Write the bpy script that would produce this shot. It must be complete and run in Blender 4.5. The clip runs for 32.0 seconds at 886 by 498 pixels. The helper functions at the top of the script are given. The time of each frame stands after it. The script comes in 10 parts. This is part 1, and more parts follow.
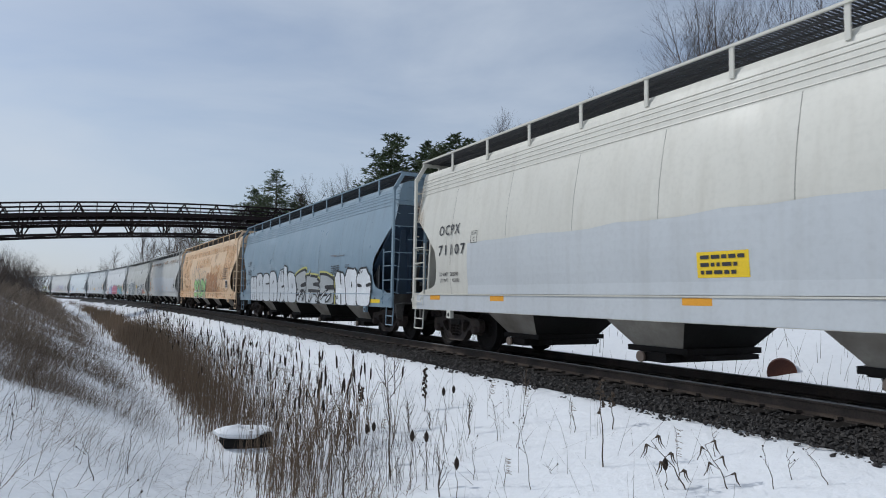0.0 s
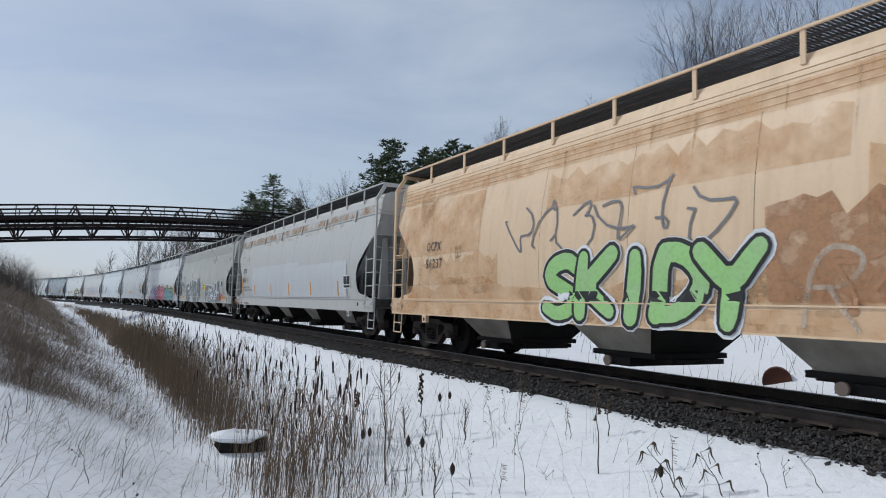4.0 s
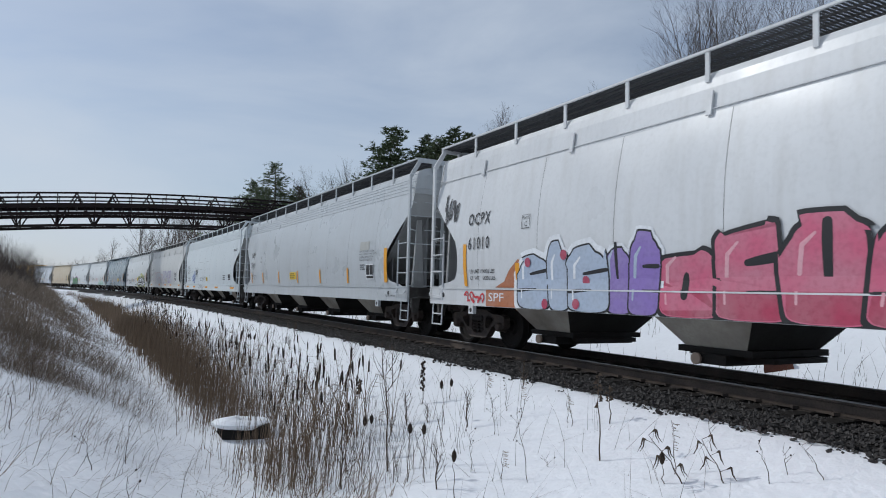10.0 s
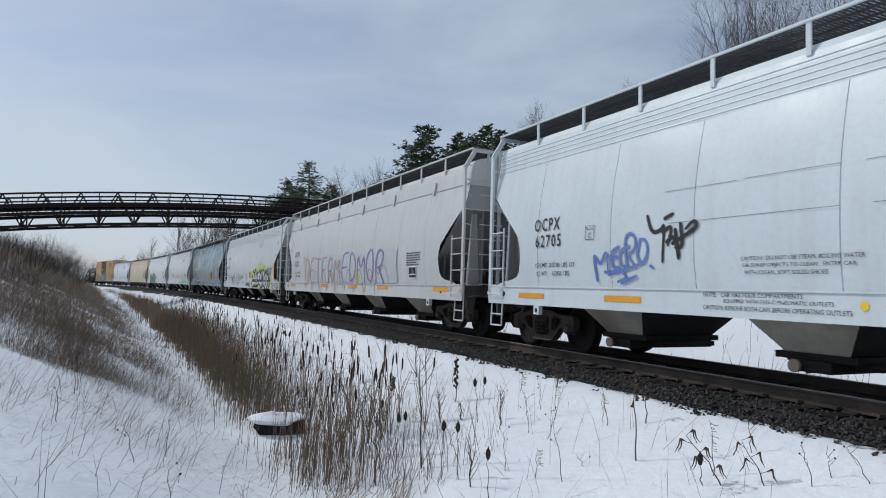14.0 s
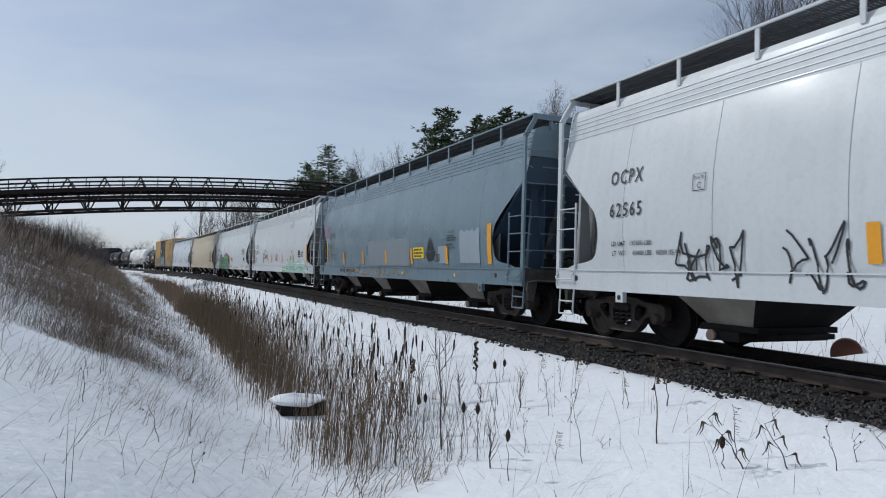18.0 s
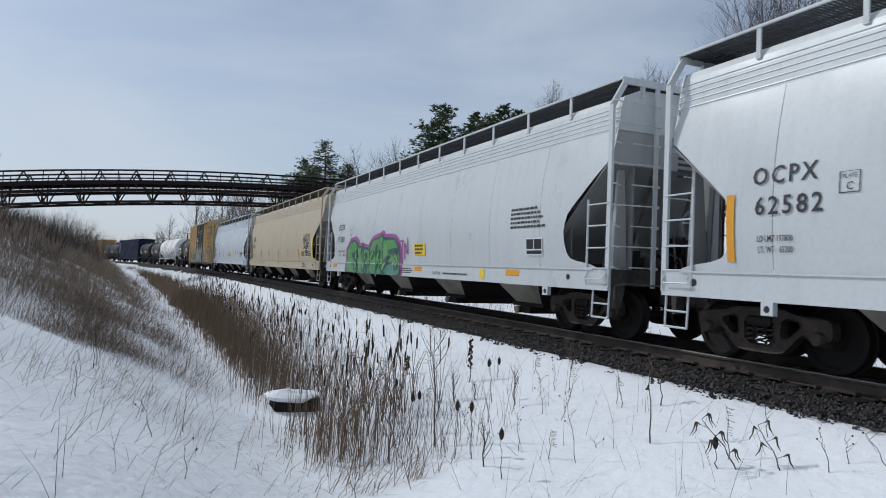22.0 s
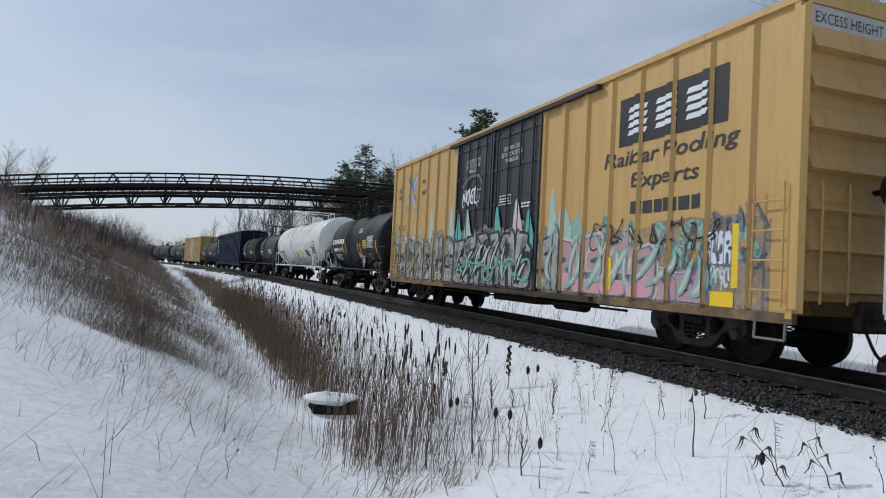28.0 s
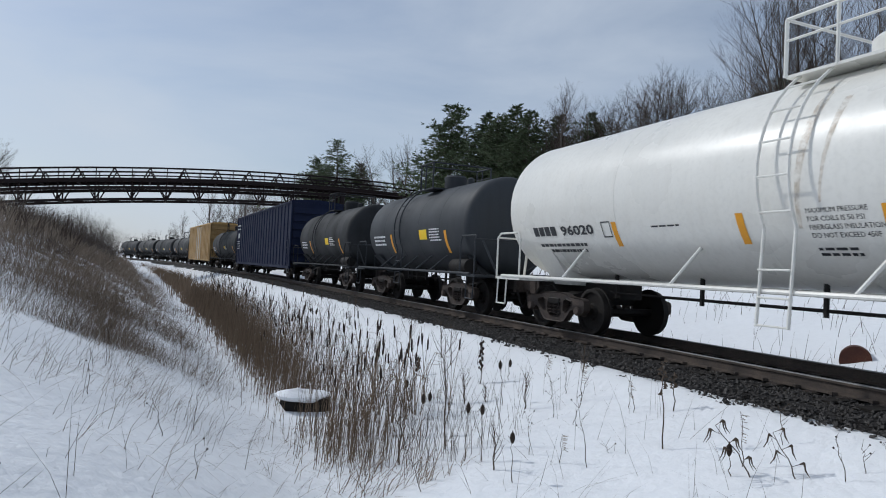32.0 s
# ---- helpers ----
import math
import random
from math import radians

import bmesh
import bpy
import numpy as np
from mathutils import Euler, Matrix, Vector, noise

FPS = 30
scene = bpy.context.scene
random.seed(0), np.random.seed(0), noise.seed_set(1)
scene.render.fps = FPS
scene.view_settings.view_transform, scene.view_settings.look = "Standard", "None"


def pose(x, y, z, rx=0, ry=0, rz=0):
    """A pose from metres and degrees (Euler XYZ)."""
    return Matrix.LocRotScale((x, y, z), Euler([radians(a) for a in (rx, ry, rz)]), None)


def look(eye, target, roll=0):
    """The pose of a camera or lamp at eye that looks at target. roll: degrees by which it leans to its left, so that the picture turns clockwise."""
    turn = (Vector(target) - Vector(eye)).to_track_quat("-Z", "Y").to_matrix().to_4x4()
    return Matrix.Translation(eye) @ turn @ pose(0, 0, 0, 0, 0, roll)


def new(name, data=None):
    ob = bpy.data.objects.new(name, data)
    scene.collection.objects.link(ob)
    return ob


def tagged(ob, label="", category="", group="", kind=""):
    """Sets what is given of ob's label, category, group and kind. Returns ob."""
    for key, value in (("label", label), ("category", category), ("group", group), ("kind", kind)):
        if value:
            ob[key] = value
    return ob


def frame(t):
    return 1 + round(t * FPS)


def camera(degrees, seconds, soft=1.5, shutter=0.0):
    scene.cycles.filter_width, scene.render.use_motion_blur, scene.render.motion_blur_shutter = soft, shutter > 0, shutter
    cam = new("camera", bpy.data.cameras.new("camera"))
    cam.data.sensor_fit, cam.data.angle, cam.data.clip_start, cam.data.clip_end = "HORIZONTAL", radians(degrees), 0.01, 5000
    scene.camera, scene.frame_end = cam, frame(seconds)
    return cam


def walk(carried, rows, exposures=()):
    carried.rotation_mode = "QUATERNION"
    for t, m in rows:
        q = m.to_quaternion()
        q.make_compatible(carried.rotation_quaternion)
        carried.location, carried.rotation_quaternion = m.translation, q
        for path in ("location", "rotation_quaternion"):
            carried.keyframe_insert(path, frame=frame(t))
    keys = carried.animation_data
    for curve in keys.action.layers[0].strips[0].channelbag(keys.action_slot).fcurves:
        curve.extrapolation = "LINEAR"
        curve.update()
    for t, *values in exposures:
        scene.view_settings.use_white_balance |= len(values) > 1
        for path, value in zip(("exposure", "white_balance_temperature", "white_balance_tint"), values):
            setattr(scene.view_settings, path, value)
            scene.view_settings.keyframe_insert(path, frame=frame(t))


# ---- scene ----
fov = 67.247
cam = camera(fov, 32.0, soft=1.0, shutter=0.05)
# seconds, offset x y z, turn to the right, tilt up, roll (degrees)
CAMERA_ROWS = [
    (0.0, 0.000, -0.000, 1.185, -0.000, 4.157, 0.957),
    (0.5, -0.002, -0.005, 1.180, 0.061, 4.285, 1.031),
    (1.0, -0.003, -0.010, 1.180, 0.165, 4.364, 1.040),
    (1.5, -0.003, -0.016, 1.182, 0.266, 4.479, 1.116),
    (2.0, -0.006, -0.024, 1.183, 0.357, 4.544, 1.200),
    (2.5, -0.010, -0.028, 1.183, 0.378, 4.626, 1.308),
    (3.0, -0.012, -0.028, 1.182, 0.357, 4.619, 1.265),
    (3.5, -0.012, -0.025, 1.180, 0.315, 4.686, 1.324),
    (5.5, -0.013, -0.021, 1.178, 0.277, 4.579, 1.727),
    (6.0, -0.017, -0.017, 1.177, 0.269, 4.444, 1.758),
    (6.5, -0.021, -0.014, 1.174, 0.202, 4.303, 1.757),
    (7.0, -0.022, -0.011, 1.170, 0.146, 4.210, 1.772),
    (7.5, -0.020, -0.008, 1.167, 0.128, 4.082, 1.677),
    (8.0, -0.016, -0.007, 1.166, 0.127, 3.917, 1.545),
    (8.5, -0.014, -0.008, 1.166, 0.161, 3.791, 1.539),
    (9.0, -0.013, -0.007, 1.167, 0.188, 3.708, 1.475),
    (9.5, -0.011, -0.003, 1.170, 0.172, 3.661, 1.417),
    (10.0, -0.009, -0.001, 1.172, 0.139, 3.657, 1.446),
    (10.5, -0.009, -0.001, 1.172, 0.136, 3.635, 1.414),
    (11.0, -0.011, -0.002, 1.171, 0.158, 3.660, 1.507),
    (11.5, -0.015, -0.002, 1.170, 0.133, 3.715, 1.599),
    (12.0, -0.018, -0.002, 1.168, -0.016, 3.821, 1.689),
    (12.5, -0.020, -0.001, 1.167, -0.448, 3.847, 1.663),
    (13.0, -0.023, 0.002, 1.167, -1.092, 3.781, 1.658),
    (13.5, -0.027, 0.003, 1.166, -1.881, 3.630, 1.658),
    (14.0, -0.028, 0.002, 1.167, -2.621, 3.418, 1.569),
    (14.5, -0.027, 0.004, 1.168, -3.195, 3.201, 1.483),
    (16.5, -0.029, 0.009, 1.165, -3.960, 2.668, 1.652),
    (17.0, -0.031, 0.015, 1.160, -4.125, 2.453, 1.739),
    (17.5, -0.030, 0.021, 1.157, -4.230, 2.163, 1.621),
    (18.0, -0.029, 0.028, 1.156, -4.260, 1.938, 1.522),
    (18.5, -0.029, 0.033, 1.155, -4.178, 1.794, 1.498),
    (19.0, -0.029, 0.035, 1.156, -4.076, 1.767, 1.568),
    (19.5, -0.030, 0.034, 1.160, -3.950, 1.809, 1.759),
    (20.0, -0.031, 0.035, 1.164, -3.888, 1.917, 1.837),
    (20.5, -0.032, 0.038, 1.165, -3.868, 1.915, 1.880),
    (21.0, -0.031, 0.040, 1.165, -3.871, 1.897, 2.018),
    (21.5, -0.029, 0.041, 1.166, -3.881, 1.770, 2.071),
    (22.0, -0.028, 0.045, 1.167, -3.905, 1.670, 2.152),
    (22.5, -0.030, 0.050, 1.167, -3.922, 1.596, 2.189),
    (23.0, -0.033, 0.056, 1.166, -3.933, 1.561, 2.147),
    (23.5, -0.034, 0.060, 1.164, -4.029, 1.475, 1.980),
    (24.0, -0.035, 0.064, 1.162, -4.155, 1.314, 1.841),
    (24.5, -0.037, 0.065, 1.160, -4.324, 1.160, 1.787),
    (25.0, -0.041, 0.062, 1.160, -4.595, 1.117, 1.832),
    (25.5, -0.044, 0.058, 1.165, -4.956, 1.205, 2.072),
    (27.5, -0.046, 0.059, 1.175, -6.991, 1.912, 3.018),
    (28.0, -0.046, 0.061, 1.182, -7.223, 1.918, 2.905),
    (28.5, -0.043, 0.063, 1.183, -7.125, 1.758, 2.623),
    (29.0, -0.040, 0.065, 1.181, -6.809, 1.344, 2.318),
    (29.5, -0.037, 0.068, 1.178, -6.441, 0.672, 2.029),
    (30.0, -0.035, 0.074, 1.177, -6.175, -0.074, 1.877),
    (30.5, -0.033, 0.081, 1.178, -6.008, -0.483, 2.018),
    (31.0, -0.034, 0.084, 1.183, -5.744, -0.237, 2.397),
    (31.5, -0.037, 0.082, 1.187, -5.366, 0.556, 2.645),
    (32.0, -0.044, 0.080, 1.189, -4.855, 1.615, 2.718),
]


def camera_pose(x, y, z, turn, tilt, roll):
    return pose(x, y, z, 90 + tilt, 0, -turn) @ pose(0, 0, 0, 0, 0, roll)


walk(cam, [(t, camera_pose(*row)) for t, *row in CAMERA_ROWS], exposures=[(0, -0.03, 6000, 8), (32, -0.03, 6000, 8)])

# ---- light ----
SUN_AZIMUTH = radians(158)   # direction to the sun, counter-clockwise from +x
SUN_HEIGHT = radians(40)
world = bpy.data.worlds.new("world")
scene.world = world
world.use_nodes = True
wn = world.node_tree.nodes
wl = world.node_tree.links
wn.clear()
sky = wn.new("ShaderNodeTexSky")
sky.sky_type = "NISHITA"
sky.sun_disc = False
sky.sun_elevation = SUN_HEIGHT
sky.sun_rotation = radians(90) - SUN_AZIMUTH
sky.air_density, sky.dust_density, sky.ozone_density = 1.0, 1.5, 2.5
coords = wn.new("ShaderNodeTexCoord")
squash = wn.new("ShaderNodeMapping")
squash.inputs["Scale"].default_value = (1.0, 1.0, 3.2)
squash.inputs["Location"].default_value = (0.35, 0.1, 0.25)
cloud = wn.new("ShaderNodeTexNoise")
cloud.inputs["Scale"].default_value = 1.7
cloud.inputs["Detail"].default_value = 7
cloud.inputs["Roughness"].default_value = 0.55
cloud.inputs["Distortion"].default_value = 0.35
cover = wn.new("ShaderNodeMapRange")
cover.inputs["From Min"].default_value, cover.inputs["From Max"].default_value = 0.33, 0.7
cover.inputs["To Min"].default_value, cover.inputs["To Max"].default_value = 0.3, 0.85
veil = wn.new("ShaderNodeMix")
veil.data_type = "RGBA"
veil.inputs[7].default_value = (7.2, 7.6, 8.2, 1)
background = wn.new("ShaderNodeBackground")
background.inputs["Strength"].default_value = 0.085
out = wn.new("ShaderNodeOutputWorld")
wl.new(coords.outputs["Generated"], squash.inputs["Vector"])
wl.new(squash.outputs["Vector"], cloud.inputs["Vector"])
wl.new(cloud.outputs["Fac"], cover.inputs["Value"])
wl.new(cover.outputs["Result"], veil.inputs["Factor"])
wl.new(sky.outputs["Color"], veil.inputs[6])
wl.new(veil.outputs[2], background.inputs["Color"])
wl.new(background.outputs["Background"], out.inputs["Surface"])

sun = new("sun", bpy.data.lights.new("sun", "SUN"))
sun.data.energy, sun.data.angle, sun.data.color = 1.7, radians(1.5), (1.0, 0.95, 0.88)
sun.matrix_world = look((0, 0, 50), (-math.cos(SUN_AZIMUTH) * math.cos(SUN_HEIGHT), -math.sin(SUN_AZIMUTH) * math.cos(SUN_HEIGHT), 50 - math.sin(SUN_HEIGHT)))


# ---- materials ----
def material(name, base, rough=0.6, metal=0.0, vary=0.12, scale=3.0, fine=40.0, bump=0.02, other=None, spots=None, streak=None, rand=0.0, soft=0.0):
    """A surface with variation at two scales. other: second colour mixed in; spots: (colour, threshold, scale) for stains; streak: (colour, amount) runs down the sides."""
    m = bpy.data.materials.new(name)
    m.use_nodes = True
    nt = m.node_tree
    n, l = nt.nodes, nt.links
    bsdf = n["Principled BSDF"]
    bsdf.inputs["Roughness"].default_value, bsdf.inputs["Metallic"].default_value = rough, metal
    tc = n.new("ShaderNodeTexCoord")

    def noise_at(size, detail=4, vector=None):
        t = n.new("ShaderNodeTexNoise")
        t.inputs["Scale"].default_value, t.inputs["Detail"].default_value = size, detail
        l.new(vector or tc.outputs["Object"], t.inputs["Vector"])
        return t.outputs["Fac"]

    def ramp(value, a, b, lo=0.0, hi=1.0):
        r = n.new("ShaderNodeMapRange")
        for key, v in (("From Min", a), ("From Max", b), ("To Min", lo), ("To Max", hi)):
            r.inputs[key].default_value = v
        l.new(value, r.inputs["Value"])
        return r.outputs["Result"]

    def mix(factor, a, b):
        x = n.new("ShaderNodeMix")
        x.data_type = "RGBA"
        l.new(factor, x.inputs["Factor"])
        for socket, v in ((x.inputs[6], a), (x.inputs[7], b)):
            if isinstance(v, tuple):
                socket.default_value = (*v[:3], 1)
            else:
                l.new(v, socket)
        return x.outputs[2]

    dark = tuple(c * (1 - 2 * vary) for c in base)
    second = other or tuple(min(1, c * (1 + vary)) for c in base)
    big, small = noise_at(scale), noise_at(fine, 3)
    colour = mix(ramp(big, 0.35, 0.68), base, second)
    colour = mix(ramp(small, 0.45, 0.85, 0.0, 0.7), colour, dark)
    if streak:
        mp = n.new("ShaderNodeMapping")
        mp.inputs["Scale"].default_value = (2.2, 2.2, 0.16)
        l.new(tc.outputs["Object"], mp.inputs["Vector"])
        colour = mix(ramp(noise_at(2.4, 6, mp.outputs["Vector"]), 0.47, 0.78, 0.0, streak[1]), colour, streak[0])
    if spots:
        colour = mix(ramp(noise_at(spots[2], 7), spots[1], spots[1] + 0.08), colour, spots[0])
    if rand:
        info = n.new("ShaderNodeObjectInfo")
        geo = n.new("ShaderNodeNewGeometry")
        add = n.new("ShaderNodeMath")
        add.operation = "ADD"
        l.new(info.outputs["Random"], add.inputs[0])
        l.new(geo.outputs["Random Per Island"], add.inputs[1])
        colour = mix(ramp(add.outputs[0], 0.0, 2.0, 0.0, rand), colour, tuple(c * 0.3 for c in base))
    l.new(colour, bsdf.inputs["Base Color"])
    l.new(ramp(big, 0.3, 0.7, max(0.05, rough - 0.12), min(1, rough + 0.12)), bsdf.inputs["Roughness"])
    bsdf.inputs["Specular IOR Level"].default_value = 0.25 if rough >= 0.6 else 0.4
    if bump:
        b = n.new("ShaderNodeBump")
        b.inputs["Strength"].default_value, b.inputs["Distance"].default_value = 0.6, bump
        l.new(small, b.inputs["Height"])
        l.new(b.outputs["Normal"], bsdf.inputs["Normal"])
    if soft:
        bsdf.inputs["Subsurface Weight"].default_value = soft
        bsdf.inputs["Subsurface Radius"].default_value = (0.05, 0.06, 0.08)
    return m


SNOW = material("snow", (0.8, 0.815, 0.84), 0.75, vary=0.03, scale=0.45, fine=6.0, bump=0.06)
for node in SNOW.node_tree.nodes:
    if node.type == "TEX_NOISE" and node.inputs["Scale"].default_value > 5:
        node.inputs["Detail"].default_value, node.inputs["Roughness"].default_value = 6.0, 0.55
BALLAST = material("ballast_stone", (0.135, 0.124, 0.117), 0.65, vary=0.4, scale=6, fine=60, bump=0.01, other=(0.05, 0.044, 0.04), rand=1.7)
BALLAST_BED = material("ballast_bed", (0.02, 0.0185, 0.018), 0.95, vary=0.3, scale=3, fine=25, bump=0.06)
RAIL = material("rail_steel", (0.05, 0.042, 0.038), 0.65, 0.2, vary=0.15, scale=2, fine=40, bump=0.004, other=(0.12, 0.095, 0.078))
RAIL_TOP = material("rail_head", (0.2, 0.2, 0.2), 0.5, 0.8, vary=0.1, scale=4, fine=60, bump=0.0)
TIE = material("tie_wood", (0.022, 0.019, 0.017), 0.9, vary=0.25, scale=3, fine=30, bump=0.02, rand=0.6)
BRIDGE_STEEL = material("weathering_steel", (0.017, 0.012, 0.013), 0.8, 0.1, vary=0.2, scale=1.5, fine=30, bump=0.004, other=(0.026, 0.017, 0.016))
DARK_IRON = material("dark_iron", (0.014, 0.013, 0.0125), 0.75, 0.1, vary=0.2, scale=5, fine=40, bump=0.01, other=(0.024, 0.02, 0.018))
RUSTY_IRON = material("rusty_iron", (0.036, 0.03, 0.028), 0.7, 0.1, vary=0.3, scale=4, fine=30, bump=0.01, other=(0.085, 0.066, 0.056))
BARK = material("bark", (0.115, 0.095, 0.08), 0.9, vary=0.25, scale=2, fine=18, bump=0.03, other=(0.16, 0.14, 0.125))
TWIG = material("twig_bark", (0.085, 0.066, 0.055), 0.9, vary=0.2, scale=2, fine=20, bump=0.0, rand=0.5)
NEEDLES = material("conifer_needles", (0.12, 0.16, 0.085), 0.8, vary=0.2, scale=1.2, fine=9, bump=0.0, other=(0.14, 0.165, 0.09), rand=0.6)
REED = material("dry_reed", (0.3, 0.215, 0.145), 0.85, vary=0.2, scale=1.5, fine=20, bump=0.0, other=(0.31, 0.23, 0.16), rand=0.95)
GRASS = material("dry_grass", (0.4, 0.325, 0.25), 0.9, vary=0.2, scale=1.0, fine=15, bump=0.0, other=(0.22, 0.175, 0.135), rand=0.6)
GRASS_DARK = material("dark_dry_grass", (0.25, 0.198, 0.155), 0.9, vary=0.2, scale=1.0, fine=15, bump=0.0, other=(0.3, 0.24, 0.18), rand=0.6)
BRUSH = material("bare_brush", (0.075, 0.056, 0.046), 0.9, vary=0.2, scale=1.0, fine=15, bump=0.0, other=(0.12, 0.09, 0.072), rand=0.6)
SEED = material("seed_head", (0.04, 0.03, 0.024), 0.95, vary=0.25, scale=8, fine=90, bump=0.01, other=(0.06, 0.042, 0.032), rand=0.5)
WEED = material("dead_weed", (0.1, 0.075, 0.055), 0.9, vary=0.25, scale=6, fine=50, bump=0.0, rand=0.5)

# ---- the line of the track: arc length s grows away from the camera; s = 0 lies straight ahead ----
TRACK_D, TRACK_TURN, BEND, BEND_GROWTH = 18.649, 0.49403, 5.244e-4, 1.109e-5
S_STEP = np.arange(-460.0, 560.0, 1.0)
s_clamped = np.clip(S_STEP, -45.0, 190.0)
bend = np.where(S_STEP < -45, 0.0, BEND + BEND_GROWTH * s_clamped)
TURN = np.concatenate([[0], np.cumsum((bend[1:] + bend[:-1]) / 2)])
i0 = int(np.argmin(abs(S_STEP)))
TURN = TURN - TURN[i0] + TRACK_TURN
dx, dy = -np.sin(TURN), np.cos(TURN)
TRACK_X = np.concatenate([[0], np.cumsum((dx[1:] + dx[:-1]) / 2)])
TRACK_Y = np.concatenate([[0], np.cumsum((dy[1:] + dy[:-1]) / 2)])
TRACK_X -= TRACK_X[i0]
TRACK_Y += TRACK_D - TRACK_Y[i0]


def on_track(s, o=0.0):
    """x, y at arc length s and o metres from the centre line towards the camera, and the line's turn."""
    a = np.interp(s, S_STEP, TURN)
    return np.interp(s, S_STEP, TRACK_X) - o * np.cos(a), np.interp(s, S_STEP, TRACK_Y) - o * np.sin(a), a


def track_pose(s, o=0.0, z=0.0):
    """Pose with x along the travel (towards smaller s), y away from the camera, z up."""
    x, y, a = on_track(s, o)
    return pose(float(x), float(y), z, 0, 0, math.degrees(a) - 90)


def beside_track(x, y):
    """Arc length and offset of points of the plan."""
    x, y = np.atleast_1d(x).astype(float), np.atleast_1d(y).astype(float)
    s, o = np.empty(x.shape), np.empty(x.shape)
    for i in range(0, len(x), 4000):
        d2 = (x[i:i + 4000, None] - TRACK_X[None]) ** 2 + (y[i:i + 4000, None] - TRACK_Y[None]) ** 2
        j = d2.argmin(1)
        ax, ay = x[i:i + 4000] - TRACK_X[j], y[i:i + 4000] - TRACK_Y[j]
        s[i:i + 4000] = S_STEP[j] - np.sin(TURN[j]) * ax + np.cos(TURN[j]) * ay
        o[i:i + 4000] = -np.cos(TURN[j]) * ax - np.sin(TURN[j]) * ay
    return s, o


def waves(x, y):
    """Gentle unevenness of the snow."""
    return (0.05 * np.sin(x * 0.9 + 1.3 * np.sin(y * 0.37)) * np.sin(y * 0.7 + 0.8) + 0.03 * np.sin(x * 2.3 + y * 1.1) * np.sin(y * 1.9 - x * 0.6)
            + 0.013 * np.sin(x * 5.1 - y * 3.3) * np.sin(y * 4.7 + x * 2.2))


PROFILE_O = [-400, -60, -30, -16, -12, -7.5, -5.0, -3.0, -2.1, -1.6, 1.6, 2.15, 3.0, 4.2, 5.4, 6.2, 6.9, 7.7, 9.0, 13.4, 18.0, 21.0, 30, 400]
PROFILE_Z = [16, 12.0, 6.8, 4.0, 2.6, 0.25, -0.7, -0.65, -0.33, -0.33, -0.33, -0.3, -0.62, -0.95, -1.22, -1.42, -1.42, -1.15, -0.5, 1.6, 3.6, 4.3, 4.7, 7.0]


def ground_height(x, y):
    s, o = beside_track(x, y)
    x, y = np.atleast_1d(x), np.atleast_1d(y)
    z = np.interp(o, PROFILE_O, PROFILE_Z)
    low = np.clip((s - 90) / 70, 0, 1)
    z = np.where((o < -5) & (z > 0.3), 0.3 + (z - 0.3) * (1 - 0.93 * low * low * (3 - 2 * low)), z)
    away = np.clip((np.abs(o) - 2.3) / 2.0, 0, 1)
    far = np.clip((np.hypot(x, y) - 150) / 250, 0, 1)
    return z + away * waves(x, y) * (1 + 0.5 * np.clip((o - 8) / 4, 0, 1)) + far * 0.6 * np.sin(x * 0.013) * np.sin(y * 0.011 + 1)


def ground_at(x, y):
    return float(ground_height(np.array([x]), np.array([y]))[0])


def mesh_from(name, verts, faces, mat, smooth=False):
    me = bpy.data.meshes.new(name)
    me.from_pydata(verts, [], faces)
    me.materials.append(mat)
    if smooth:
        me.polygons.foreach_set("use_smooth", [True] * len(me.polygons))
    me.update()
    return me


def spaced(near0, near1, step, growth, far):
    """Grid lines, dense between near0 and near1 and wider and wider out to far."""
    middle = list(np.arange(near0, near1, step))
    left, right, d = [near0], [middle[-1]], step
    while right[-1] < far or left[-1] > -far:
        d *= growth
        left.append(left[-1] - d)
        right.append(right[-1] + d)
    return np.array(left[:0:-1] + middle + right[1:])


gx, gy = spaced(-26, 16, 0.33, 1.12, 2600), spaced(0, 42, 0.33, 1.12, 2600)
X2, Y2 = np.meshgrid(gx, gy)
Z2 = ground_height(X2.ravel(), Y2.ravel())
nx = len(gx)
ground_faces = [(j * nx + i, j * nx + i + 1, (j + 1) * nx + i + 1, (j + 1) * nx + i) for j in range(len(gy) - 1) for i in range(nx - 1)]
tagged(new("ground", mesh_from("ground", np.stack([X2.ravel(), Y2.ravel(), Z2], 1).tolist(), ground_faces, SNOW, True)),
       "snow-covered ground with ditch and embankments along the railway", "ground", kind="structure")


def sweep(name, profile, s0, s1, mat, step=1.0, closed=True):
    """A profile of (offset towards the camera, height) carried along the track."""
    verts, faces, k = [], [], len(profile)
    ss = np.arange(s0, s1 + 0.01, step)
    for s in ss:
        for o, z in profile:
            x, y, _ = on_track(s, o)
            verts.append((float(x), float(y), z))
    for i in range(len(ss) - 1):
        for j in range(k if closed else k - 1):
            a, b = i * k + j, i * k + (j + 1) % k
            faces.append((a, b, b + k, a + k))
    return mesh_from(name, verts, faces, mat)


track = tagged(new("railway_track"), "single railway track on dark ballast", "railway track", kind="structure")


